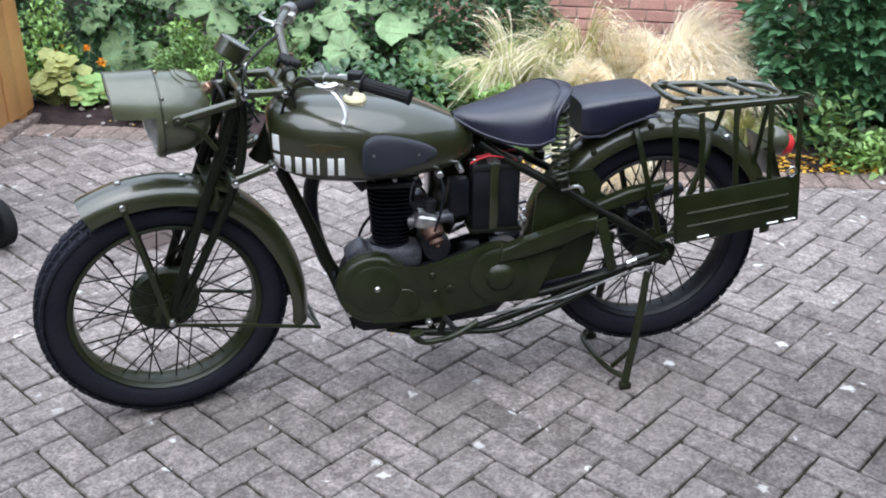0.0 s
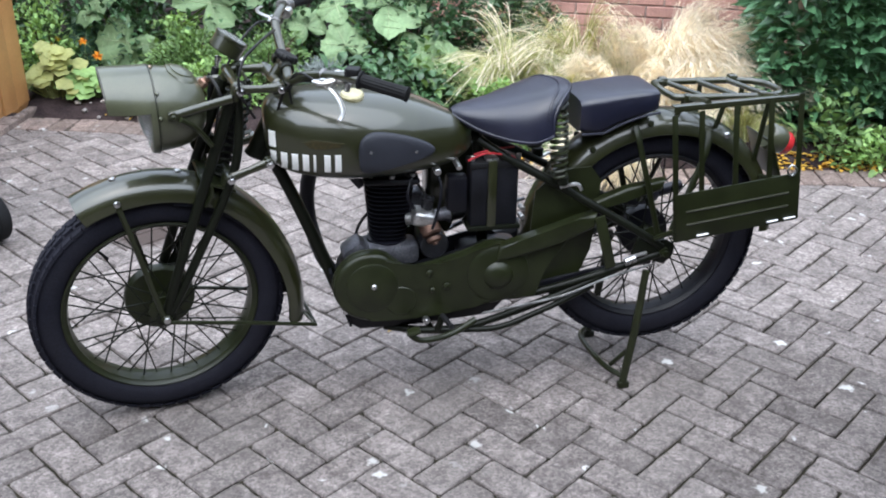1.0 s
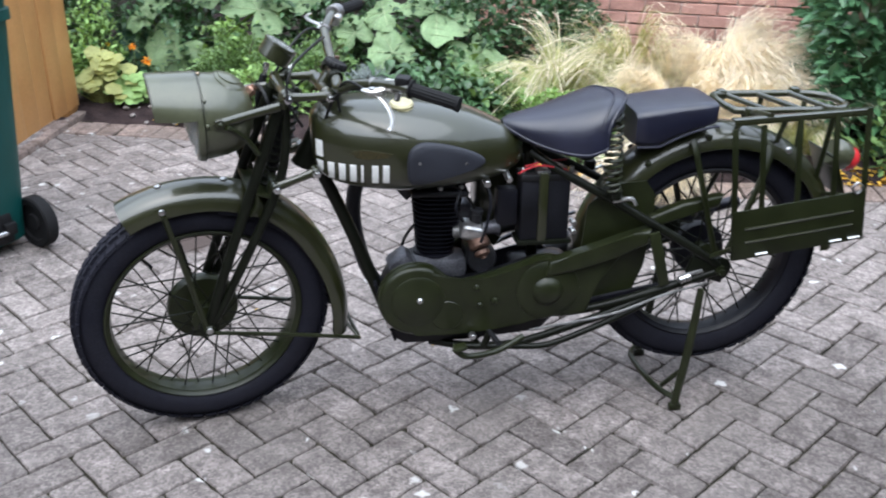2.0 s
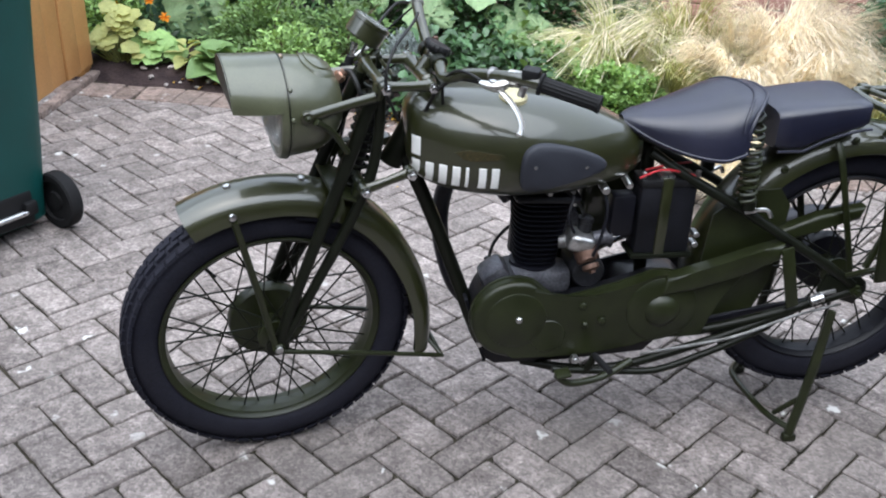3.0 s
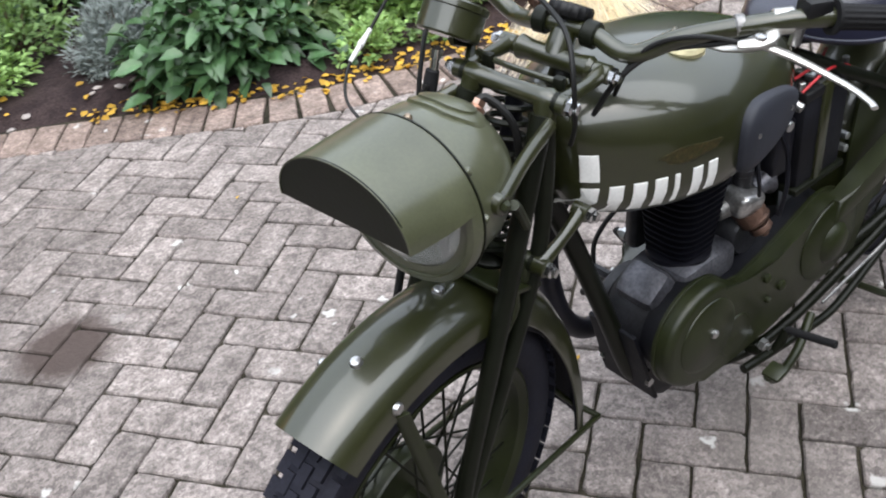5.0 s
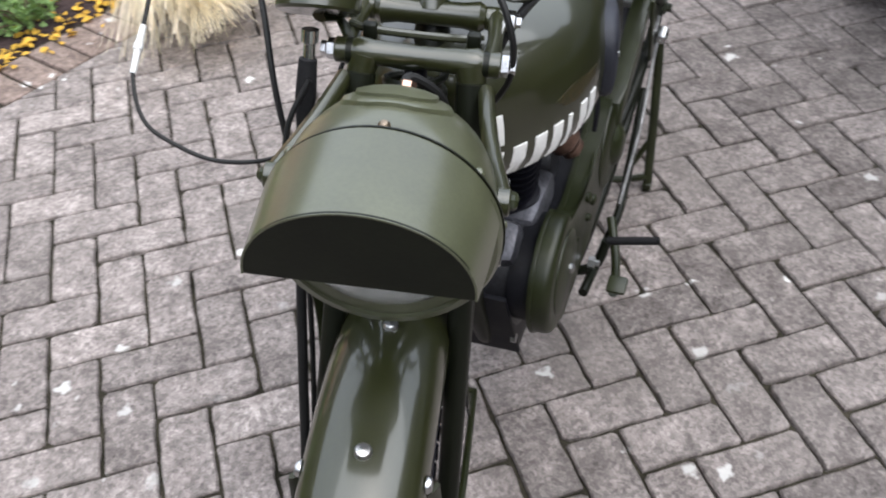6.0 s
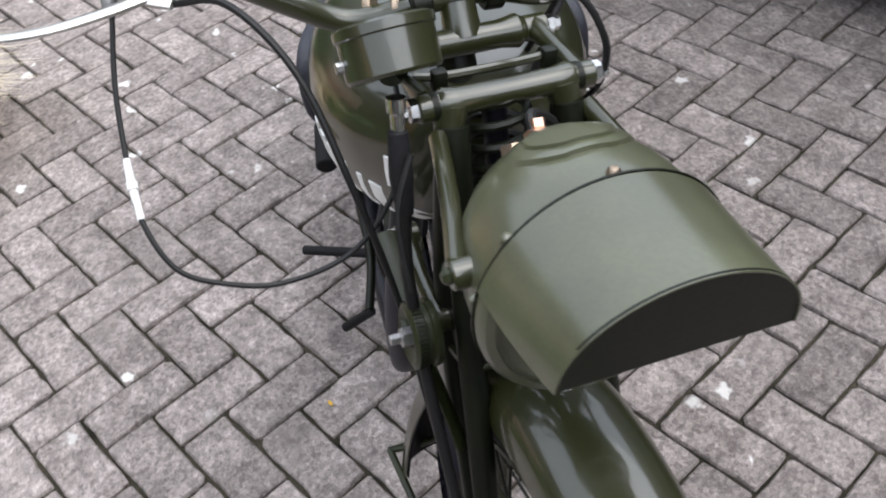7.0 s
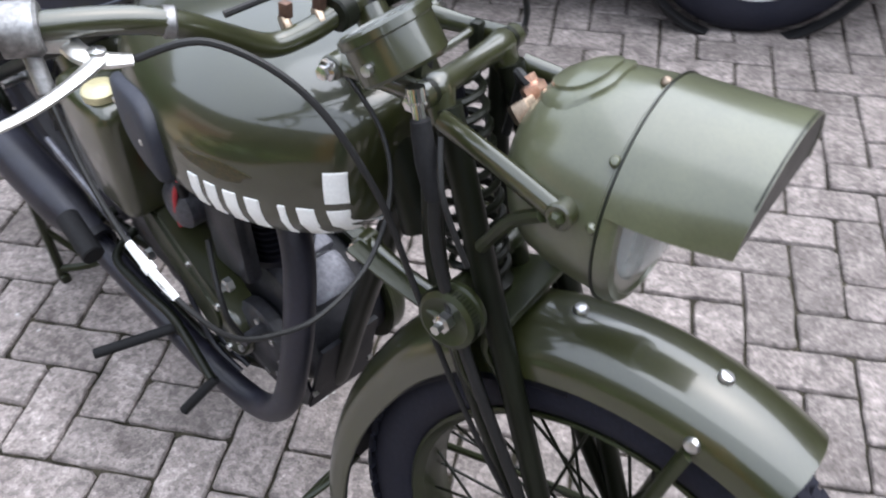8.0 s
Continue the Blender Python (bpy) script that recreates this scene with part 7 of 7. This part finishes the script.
def grass_clump(x, y, r, h, count, material, label, lean=(0, 0), heads=0, spread=1.0, seed=1):
    """A fountain of fine arching blades, with feathery seed heads."""
    g = random.Random(seed)
    z0 = soil_z(x, y)
    p = thing("grass_clump", (x, y, z0), label, "ornamental grass", "ornamental grasses in the bed")
    bm = bmesh.new()
    hb = bmesh.new()
    wisps = []
    for k in range(26):
        a = g.uniform(0, 2 * math.pi)
        rr = r * math.sqrt(g.random())
        wisps.append((a, rr, a + g.gauss(0, 0.5), g.uniform(0.3, 1.05), g.uniform(0.6, 1.1), g.uniform(0.25, 0.85), g.uniform(-0.5, 0.5)))
    for k in range(count + heads):
        head = k >= count
        wa, wr, wturn, wreach, wtall, wfall, wcurl = wisps[int(g.random() ** 1.3 * len(wisps)) % len(wisps)]
        b = V(x + wr * math.cos(wa) + g.gauss(0, 0.012), y + wr * math.sin(wa) + g.gauss(0, 0.012), z0 - 0.01)
        a2 = wturn + g.gauss(0, 0.2)
        reach = spread * h * wreach * g.uniform(0.75, 1.15)
        d = V(math.cos(a2) * reach + lean[0] * h, math.sin(a2) * reach + lean[1] * h, 0)
        across = V(-d.y, d.x, 0)
        hh = h * wtall * g.uniform(0.8, 1.12) * (1.08 if head else 1)
        fall = wfall * g.uniform(0.8, 1.2)
        curl = (wcurl + g.gauss(0, 0.15)) * 0.5
        pts = []
        steps = 7
        for i in range(steps + 1):
            f = i / steps
            pts.append(b + d * (f ** 1.35) + across * (curl * f * f * f) + V(0, 0, max(hh * (1.55 * f - (0.55 + fall) * f * f), 0.02 * f)))
        w = g.uniform(0.0010, 0.0024)
        target = hb if head else bm
        side = V(-d.y, d.x, 0)
        side = side.normalized() if side.length > 1e-4 else V(1, 0, 0)
        side = (side + V(g.uniform(-0.5, 0.5), g.uniform(-0.5, 0.5), g.uniform(-0.3, 0.3))).normalized()
        row = []
        for i, q in enumerate(pts):
            f = i / steps
            ww = w * (1 - 0.75 * f) if not head else w * (0.6 + 1.2 * max(0, f - 0.55))
            row.append((target.verts.new(q - side * ww), target.verts.new(q + side * ww)))
        for u, v in zip(row, row[1:]):
            target.faces.new((u[0], u[1], v[1], v[0]))
        if head:
            for i in range(22):
                f = 0.62 + 0.38 * g.random()
                k0 = min(int(f * steps), steps - 1)
                q = pts[k0].lerp(pts[k0 + 1], f * steps - k0)
                e = V(g.gauss(0, 1), g.gauss(0, 1), g.gauss(0.2, 0.8)).normalized() * g.uniform(0.012, 0.035)
                s3 = e.cross(V(0.3, 0.2, 1)).normalized() * 0.0007
                v0, v1, v2 = hb.verts.new(q - s3), hb.verts.new(q + s3), hb.verts.new(q + e)
                hb.faces.new((v0, v1, v2))
    ob = part("tuft", bm, material, p)
    ob["kind"] = "stuff"
    if heads:
        ob = part("seed_plume", hb, G_PINK, p)
        ob["kind"] = "stuff"
    else:
        hb.free()
    return p


def rosette(x, y, r, count, material, label, wide=0.5, rise=0.5, size=1.0, name="leafy_perennial"):
    """A low rosette of broad oval leaves."""
    z0 = soil_z(x, y)
    p = thing(name, (x, y, z0), label, "plant", "low leafy plants in the bed")
    for k in range(count):
        f = k / count
        a = k * 2.4 + rng.uniform(-0.3, 0.3)
        bm = bmesh.new()
        tilt = rise * (1.1 - f) + rng.uniform(-0.1, 0.15)
        d = V(math.cos(a), math.sin(a), tilt)
        ln = r * (0.6 + 0.5 * f) * rng.uniform(0.85, 1.15) * size
        blade_leaf(bm, V(x + 0.015 * math.cos(a), y + 0.015 * math.sin(a), z0 + 0.02 + 0.09 * (1 - f)), d, ln, ln * wide, 0.35, rng.uniform(-0.35, 0.35), 7)
        part("leaf", bm, material, p)
    return p


def lobed_patch(x, y, rx, ry, h, count, size, material, label, name="lobed_perennial"):
    """A mound of rounded, lobed leaves on thin stalks."""
    z0 = soil_z(x, y)
    p = thing(name, (x, y, z0), label, "plant", "low leafy plants in the bed")
    for k in range(count):
        a = rng.uniform(0, 6.28)
        rr = math.sqrt(rng.random())
        q = V(x + rx * rr * math.cos(a), y + ry * rr * math.sin(a), z0 + h * (1 - 0.75 * rr * rr) * rng.uniform(0.7, 1.1))
        s_ = size * rng.uniform(0.7, 1.25)
        bm = bmesh.new()
        broad_leaf(bm, q, s_, V((q.x - x) * 2.2 + rng.uniform(-0.3, 0.3), (q.y - y) * 2.2 - 0.35 + rng.uniform(-0.3, 0.2), 0.8), rng.uniform(0, 6.28), 6, 0.08, 0.1, 0.02, 17, 26)
        tube([V(x + (q.x - x) * 0.4, y + (q.y - y) * 0.4, z0), q], [0.003, 0.002], 5, 1, bm=bm)
        part("leaf", bm, material, p)
    return p


def flower(x, y, z, size, material, label):
    z0 = soil_z(x, y)
    p = thing("flower", (x, y, z0), label, "flower", "orange and yellow flowers in the bed")
    for k in range(6):
        a = 2 * math.pi * k / 6
        bm = bmesh.new()
        blade_leaf(bm, V(x, y, z), V(math.cos(a), 0.55 * math.sin(a) - 0.3, 0.8 * math.sin(a) + 0.2), size, size * 0.95, 0.15, 0, 4)
        part("petal", bm, material, p)
    part("flower_stem", tube([V(x, y + 0.02, z0), V(x + 0.01, y + 0.01, (z + z0) / 2), V(x, y, z)], 0.0022, 6, 3), L_STALK, p)
    return p


# large-leaved plants
squash_plant(-0.55, 3.55, [(-0.60, 3.36, 0.275, 0.165, (-0.15, -1.0, 0.45), L_SQUASH), (-0.86, 3.50, 0.245, 0.135, (-0.1, -1.0, 0.35), L_SHADE), (-0.78, 3.52, 0.49, 0.14, (-0.3, -0.5, 0.75), L_SQUASH), (-0.12, 3.46, 0.47, 0.185, (0.1, -0.6, 0.7), L_SQUASH), (-0.42, 3.62, 0.58, 0.15, (0.0, -0.4, 0.75), L_SQUASH)], "tall squash plant with broad grey-green lobed leaves")
squash_plant(0.36, 3.4, [(0.30, 3.34, 0.29, 0.105, (-0.1, -0.8, 0.6), L_SQUASH), (0.44, 3.27, 0.36, 0.105, (0.1, -0.9, 0.6), L_SQUASH), (0.12, 3.5, 0.56, 0.15, (0, -0.4, 0.75), L_SQUASH)], "squash plant with ragged pale green leaves")
squash_plant(0.92, 3.26, [(0.92, 3.22, 0.485, 0.215, (0.0, -0.25, 0.75), L_SQUASH), (0.65, 3.12, 0.275, 0.135, (-0.2, -0.8, 0.6), L_SQUASH), (1.12, 3.08, 0.285, 0.14, (0.2, -0.7, 0.6), L_SQUASH), (0.62, 3.3, 0.47, 0.12, (-0.2, -0.4, 0.7), L_SQUASH), (1.24, 3.0, 0.23, 0.085, (0.3, -0.7, 0.6), L_SQUASH)], "squash plant with upright stalks and umbrella-like leaves")
lobed_patch(-0.96, 3.08, 0.19, 0.12, 0.27, 70, 0.040, L_LIME, "mound of yellowing lobed leaves beside the fence")
lobed_patch(-0.80, 3.05, 0.16, 0.10, 0.15, 40, 0.042, L_LIGHT, "low mound of fresh green lobed leaves")
rosette(-0.46, 2.86, 0.17, 24, L_MID, "green rosette of broad oval leaves", 0.85, 1.0)
rosette(-0.63, 3.0, 0.13, 9, L_LIME, "small yellow-green rosette with drooping leaves", 0.6, 0.6)
bush("bushy_perennial", -0.09, 2.80, 0.26, 0.17, 0.25, 2500, 0.032, 0.015, L_LIGHT, "light green small-leaved bushy plant", "plant", clump=6, stems=20)
bush("bushy_perennial", -0.2, 3.12, 0.34, 0.2, 0.34, 2100, 0.036, 0.016, L_MID, "mid green bushy plant", "plant", clump=6, stems=20)
bush("bushy_perennial", 0.2, 3.04, 0.3, 0.2, 0.34, 1600, 0.036, 0.016, L_MID, "mid green leafy plant behind the silver shrub", "plant", clump=6, stems=20)
bush("bushy_perennial", -0.28, 3.34, 0.22, 0.16, 0.40, 1500, 0.036, 0.018, L_LIGHT, "green leafy plant between the squash leaves", "plant", clump=6, stems=20)
bush("bushy_perennial", -1.06, 3.36, 0.2, 0.2, 0.52, 1700, 0.04, 0.02, L_LIGHT, "bright green leafy plant by the fence", "plant", clump=6, stems=20)
bush("silver_shrub", 0.49, 2.63, 0.20, 0.15, 0.26, 4600, 0.032, 0.0065, L_GREY, "silvery grey needle-leaved shrub", "shrub", clump=8, stems=24, droop=0.1)
bush("leafy_shrub", 0.80, 2.30, 0.36, 0.24, 0.33, 1000, 0.095, 0.05, L_DARK, "dark green shrub with pointed drooping leaves", "shrub", clump=4, stems=26, droop=0.7)
bush("leafy_shrub", 1.05, 2.42, 0.28, 0.26, 0.29, 700, 0.075, 0.038, L_MID, "mid green shrub with serrated leaves", "shrub", clump=4, stems=22, droop=0.6)
bush("mounded_perennial", 1.41, 2.15, 0.22, 0.15, 0.24, 3200, 0.028, 0.023, L_LIGHT, "low round mound of fresh green leaflets", "plant", clump=7, stems=24, droop=0.2)
bush("mounded_perennial", 1.18, 1.95, 0.17, 0.10, 0.13, 800, 0.024, 0.017, L_LIGHT, "low fresh green plant at the front of the bed", "plant", clump=7, stems=20, droop=0.2)
bush("mounded_perennial", 1.45, 1.86, 0.14, 0.09, 0.09, 500, 0.022, 0.016, L_MID, "low green ground cover by the edging", "plant", clump=7, stems=18, droop=0.2)
bush("mounded_perennial", 1.62, 2.0, 0.13, 0.10, 0.08, 420, 0.022, 0.016, L_MID, "flat green ground-cover plant", "plant", clump=7, stems=16, droop=0.2)
for x, y, rx, h in ((-0.6, 3.6, 0.5, 0.85), (0.3, 3.55, 0.5, 0.8), (1.05, 3.35, 0.45, 0.72), (1.65, 3.4, 0.42, 0.62), (-1.3, 3.6, 0.45, 0.9)):
    bush("background_shrub", x, y, rx, 0.3, h, 2600, 0.06, 0.03, L_DARK, "dense dark green shrub in the shade at the back", "shrub", "shrubs along the back of the bed", clump=5, stems=24, droop=0.4)
for x, y, z, s_, m_ in ((-0.765, 3.30, 0.215, 0.034, PETAL), (-0.85, 3.38, 0.285, 0.026, PETAL), (-1.02, 3.38, 0.27, 0.022, PETAL_Y), (-1.07, 3.28, 0.24, 0.022, PETAL_Y), (-0.98, 3.34, 0.31, 0.018, PETAL_Y)):
    flower(x, y, z, s_, m_, "bright orange nasturtium flower" if m_ is PETAL else "small yellow flower on a thin stem")
# grasses
grass_clump(1.52, 2.62, 0.09, 0.52, 1900, G_GREEN, "tall green fountain grass with pinkish heads", (-0.15, -0.1), 340, 0.85, 3)
grass_clump(1.75, 2.3, 0.08, 0.36, 1300, G_GREEN, "green fine-bladed grass between the golden clumps", (0.0, -0.25), 90, 0.8, 5)
grass_clump(2.05, 2.3, 0.11, 0.52, 2600, G_GOLD, "straw-coloured feather grass spilling forward", (-0.15, -0.3), 420, 0.7, 11)
grass_clump(2.38, 2.2, 0.11, 0.54, 2800, G_GOLD, "golden feather grass arching over the paving", (-0.15, -0.35), 420, 0.7, 12)
grass_clump(1.95, 2.62, 0.10, 0.70, 1300, G_GREEN, "tall pale green feather grass before the brick wall", (-0.1, -0.1), 420, 0.6, 17)
grass_clump(2.38, 2.5, 0.11, 0.78, 2400, G_GOLD, "tall straw-coloured grass with feathery heads", (0.1, -0.1), 520, 0.7, 18)
grass_clump(2.08, 1.96, 0.10, 0.38, 2600, G_GOLD, "golden grass drooping to the ground", (-0.12, -0.5), 160, 0.55, 13)
grass_clump(1.95, 1.78, 0.08, 0.34, 2200, G_GOLD, "golden grass flopping over the paving", (-1.15, -1.75), 120, 0.4, 19)
grass_clump(1.76, 2.02, 0.05, 0.25, 700, G_GOLD, "small golden grass at the bed's edge", (-0.1, -0.4), 60, 0.5, 16)
grass_clump(2.66, 2.12, 0.09, 0.50, 1700, G_GOLD, "dry feather grass beside the hedge", (0.1, -0.2), 300, 0.7, 14)
grass_clump(2.55, 1.85, 0.07, 0.30, 1000, G_GREEN, "green grass tuft beside the hedge", (-0.1, -0.3), 60, 0.8, 15)


def hedge(x, y, turn, rx, ry, h, count, leaf, material, label):
    """A clipped evergreen hedge: leaves standing all over a box-like body, dark inside."""
    p = thing("hedge", (x, y, 0), label, "hedge")
    m = Matrix.Translation(V(x, y, 0)) @ Matrix.Rotation(turn, 4, "Z")
    bm = bmesh.new()
    stems = bmesh.new()
    for k in range(40):
        a = V(rng.uniform(-rx, rx) * 0.8, rng.uniform(-ry, ry) * 0.6, 0)
        b = a + V(rng.uniform(-0.15, 0.15), rng.uniform(-0.15, 0.15), h * rng.uniform(0.5, 0.85))
        tube([m @ a, m @ ((a + b) / 2 + V(0.03, 0, 0)), m @ b], [0.012, 0.009, 0.004], 6, 2, bm=stems)
    part("branch_work", stems, TWIG, p)["kind"] = "stuff"
    # Solid core in a darker leaf colour, standing in for the shade inside.
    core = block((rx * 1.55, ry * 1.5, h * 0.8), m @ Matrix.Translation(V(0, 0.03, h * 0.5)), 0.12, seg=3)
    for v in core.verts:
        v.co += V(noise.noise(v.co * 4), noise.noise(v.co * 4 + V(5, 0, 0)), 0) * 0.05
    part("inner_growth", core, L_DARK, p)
    for k in range(count):
        f = rng.random()
        if f < 0.62:
            q = V(rng.uniform(-rx, rx), -ry, rng.uniform(0.06, h))
            nrm = V(0, -1, 0.35)
        elif f < 0.8:
            q = V(-rx, rng.uniform(-ry, ry), rng.uniform(0.06, h))
            nrm = V(-1, 0, 0.35)
        else:
            q = V(rng.uniform(-rx, rx), rng.uniform(-ry, ry), h)
            nrm = V(0, -0.2, 1)
        under_cut = 0.10 * max(0, 0.2 - q.z) / 0.2
        lump = 0.05 * noise.noise(q * 3.5) + 0.035 * noise.noise(q * 9)
        q = q + nrm * (lump - rng.uniform(0, 0.1) - under_cut)
        d = (nrm + V(rng.gauss(0, 0.6), rng.gauss(0, 0.5), rng.gauss(0.0, 0.5))).normalized()
        s_ = rng.uniform(0.7, 1.25)
        blade_leaf(bm, m @ q, m.to_3x3() @ d, leaf * s_, leaf * 0.5 * s_, 0.3 * rng.random(), rng.uniform(-0.8, 0.8), 3)
    ob = part("foliage", bm, material, p)
    ob["kind"] = "stuff"
    return p


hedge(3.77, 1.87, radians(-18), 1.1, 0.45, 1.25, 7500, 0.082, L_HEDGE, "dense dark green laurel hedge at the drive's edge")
bush("bushy_perennial", 3.05, 1.46, 0.2, 0.12, 0.16, 420, 0.045, 0.022, L_LIGHT, "fresh green seedling growth below the hedge", "plant", clump=5, stems=14)
bush("bushy_perennial", 2.9, 1.62, 0.2, 0.15, 0.3, 320, 0.06, 0.03, L_MID, "green shoots at the foot of the hedge", "plant", clump=5, stems=14)

# pebbles, fallen leaves
for k in range(30):
    x = rng.uniform(-1.0, 0.45)
    y = edge_y(x) + rng.uniform(0.02, 0.25)
    r = rng.uniform(0.006, 0.018)
    bm = bmesh.new()
    bmesh.ops.create_icosphere(bm, subdivisions=2, radius=r)
    for v in bm.verts:
        v.co = V(v.co.x * 1.4, v.co.y * 0.9, v.co.z * 0.6) * (1 + 0.5 * noise.noise(v.co * 70 + V(k, 0, 0)))
    bm.transform(Matrix.Translation(V(x, y, soil_z(x, y) + r * 0.35)) @ Matrix.Rotation(rng.uniform(0, 6), 4, "Z"))
    single("pebble", bm, STONE, "pale pebble lying on the soil", "stone", "pebbles along the bed")


def fallen(count, where, label):
    bm = bmesh.new()
    for k in range(count):
        x, y, z = where()
        s_ = rng.uniform(0.018, 0.036)
        a = rng.uniform(0, 6.28)
        blade_leaf(bm, V(x, y, z + rng.uniform(0.003, 0.012)), V(math.cos(a), math.sin(a), rng.uniform(-0.1, 0.3)), s_, s_ * 0.7, 0.1, rng.uniform(-0.5, 0.5), 4)
    return single("fallen_leaves", bm, FALLEN, label, "leaves", kind="stuff", smooth=False)


def at_front():
    x = rng.uniform(0.2, 1.75)
    y = edge_y(x) + rng.gauss(0.015, 0.045)
    return x, y, max(0.0, soil_z(x, y) if y > edge_y(x) else 0.0)


def at_hedge():
    x = rng.uniform(2.5, 3.05)
    y = edge_y(x) + rng.uniform(-0.02, 0.14)
    return x, y, max(0.0, soil_z(x, y))


def scattered():
    x = rng.uniform(-0.7, 0.3)
    y = edge_y(x) + rng.uniform(0.03, 0.25)
    return x, y, max(0.0, soil_z(x, y))


fallen(260, at_front, "yellow fallen leaves along the edge of the bed")
fallen(200, at_hedge, "orange-yellow fallen leaves below the hedge")
fallen(30, scattered, "a few yellow leaves on the soil")
for x, y in ((0.545, 0.25), (0.33, 1.45), (-0.02, 0.55)):
    bm = bmesh.new()
    blade_leaf(bm, V(x, y, 0.004), V(1, 0.6, 0.05), 0.016, 0.007, 0.05, 0.1, 4)
    single("fallen_leaf", bm, FALLEN, "small yellow leaf lying on the paving", "leaf", "single leaves on the paving", smooth=False)

# ---- block paving: herringbone, 2 : 1 blocks, laid askew to the bed ----
PITCH, LAY = 0.1011, radians(36.9)
U0, V0 = 1.2558, 0.1855
ux, uy = V(math.cos(LAY), math.sin(LAY), 0), V(-math.sin(LAY), math.cos(LAY), 0)
pavement = thing("pavement", (0, 0, 0), "worn grey concrete blocks laid in herringbone", "paving", kind="structure")
brng = random.Random(21)


def block_verts(g, fine):
    """Top and skirt of one worn block, 2 x 1 pitches less its joints, centred at the origin."""
    a, b = PITCH - 0.0031, PITCH / 2 - 0.0031
    c = [0.0035 if g.random() < 0.7 else g.uniform(0.005, 0.012) for k in range(4)]
    worn = lambda: g.uniform(-0.0036, 0.0016) if g.random() < 0.25 else g.uniform(-0.0018, 0.0016)
    ring = []
    for k in range(fine + 1):
        ring.append((-a + c[0] + (2 * a - c[0] - c[1]) * k / fine, -b - worn()))
    for k in range(fine // 2 + 1):
        ring.append((a + worn(), -b + c[1] + (2 * b - c[1] - c[2]) * k / (fine // 2)))
    for k in range(fine + 1):
        ring.append((a - c[2] - (2 * a - c[2] - c[3]) * k / fine, b + worn()))
    for k in range(fine // 2 + 1):
        ring.append((-a - worn(), b - c[3] - (2 * b - c[3] - c[0]) * k / (fine // 2)))
    return ring


def block_mesh(g, bm=None, m=None, fine=2):
    own = bm or bmesh.new()
    m = m or Matrix()
    ring = block_verts(g, fine)
    low = [own.verts.new(m @ V(x, y, -0.014)) for x, y in ring]
    mid = [own.verts.new(m @ V(x, y, -0.0038 + g.uniform(-0.001, 0.0006))) for x, y in ring]
    top = [own.verts.new(m @ V(x * 0.965, y * 0.93, g.uniform(-0.0005, 0.0003))) for x, y in ring]
    k = len(ring)
    for i in range(k):
        j = (i + 1) % k
        own.faces.new((low[i], low[j], mid[j], mid[i]))
        own.faces.new((mid[i], mid[j], top[j], top[i]))
    own.faces.new(top)
    return own


variants = [mesh_of("paver", block_mesh(brng, fine=6), PAVER) for k in range(24)]
edge_variants = [mesh_of("edging_block", block_mesh(brng), PAVER_EDGE) for k in range(8)]
rest = bmesh.new()
cut_rest = bmesh.new()
near_count = 0
for i in range(-100, 110):
    for j in range(-130, 80):
        r = (i - j) % 4
        if r == 0:
            cu, cv, turn = i + 1, j + 0.5, 0.0
        elif r == 3:
            cu, cv, turn = i + 0.5, j + 1, 90.0
        else:
            continue
        c = ux * ((cu + U0) * PITCH) + uy * ((cv + V0) * PITCH)
        if not (-5.95 < c.x < 8.95 and -6.3 < c.y < 3.6):
            continue
        d = from_edge(c.x, c.y) + 0.212
        if d > 0.13:
            continue
        m = Matrix.Translation(c + V(0, 0, brng.gauss(-0.0008, 0.0011))) @ Matrix.Rotation(LAY + radians(turn + brng.gauss(0, 0.35)), 4, "Z") @ Matrix.Rotation(radians(brng.gauss(0, 0.35)), 4, "X") @ Matrix.Rotation(radians(brng.gauss(0, 0.2)), 4, "Y")
        if d > -0.115:
            own = block_mesh(brng, None, m)
            s_ = edge_slope(c.x)
            nrm = V(-s_, 1, 0).normalized()
            p = V(c.x, edge_y(c.x), 0) - nrm * 0.212
            bmesh.ops.bisect_plane(own, geom=own.verts[:] + own.edges[:] + own.faces[:], plane_co=p, plane_no=nrm, clear_outer=True)
            if own.faces:
                join(cut_rest, own)
            continue
        if -0.62 < c.x < 1.75 and -0.98 < c.y < 1.32 and near_count < 300:
            near_count += 1
            ob = new("paver", brng.choice(variants))
            under(ob, pavement)
            ob.matrix_basis = m @ Matrix.Rotation(math.pi * brng.randint(0, 1), 4, "Z")
        else:
            block_mesh(brng, rest, m)
far = new("paver_field", mesh_of("paver_field", rest, PAVER_FAR))
under(far, pavement)
far["kind"] = "stuff"
cutb = new("cut_pavers", mesh_of("cut_pavers", cut_rest, PAVER_FAR))
under(cutb, pavement)
cutb["kind"] = "stuff"
# soldier course along the bed
carry = 0.0
for a, b in zip(EDGE_LINE, EDGE_LINE[1:]):
    span = (b - a).length
    d = (b - a).normalized()
    nrm = V(d.y, -d.x, 0)
    while carry < span:
        q = a + d * carry
        carry += PITCH + 0.0015
        if not -3.1 < q.x < 6.9:
            continue
        ob = new("edging_block", brng.choice(edge_variants))
        under(ob, pavement)
        ob.matrix_basis = Matrix.Translation(q + nrm * (PITCH + 0.004) + V(0, 0, brng.gauss(0.0005, 0.001))) @ Matrix.Rotation(math.atan2(nrm.y, nrm.x) + radians(brng.gauss(0, 0.5)), 4, "Z")
    carry -= span
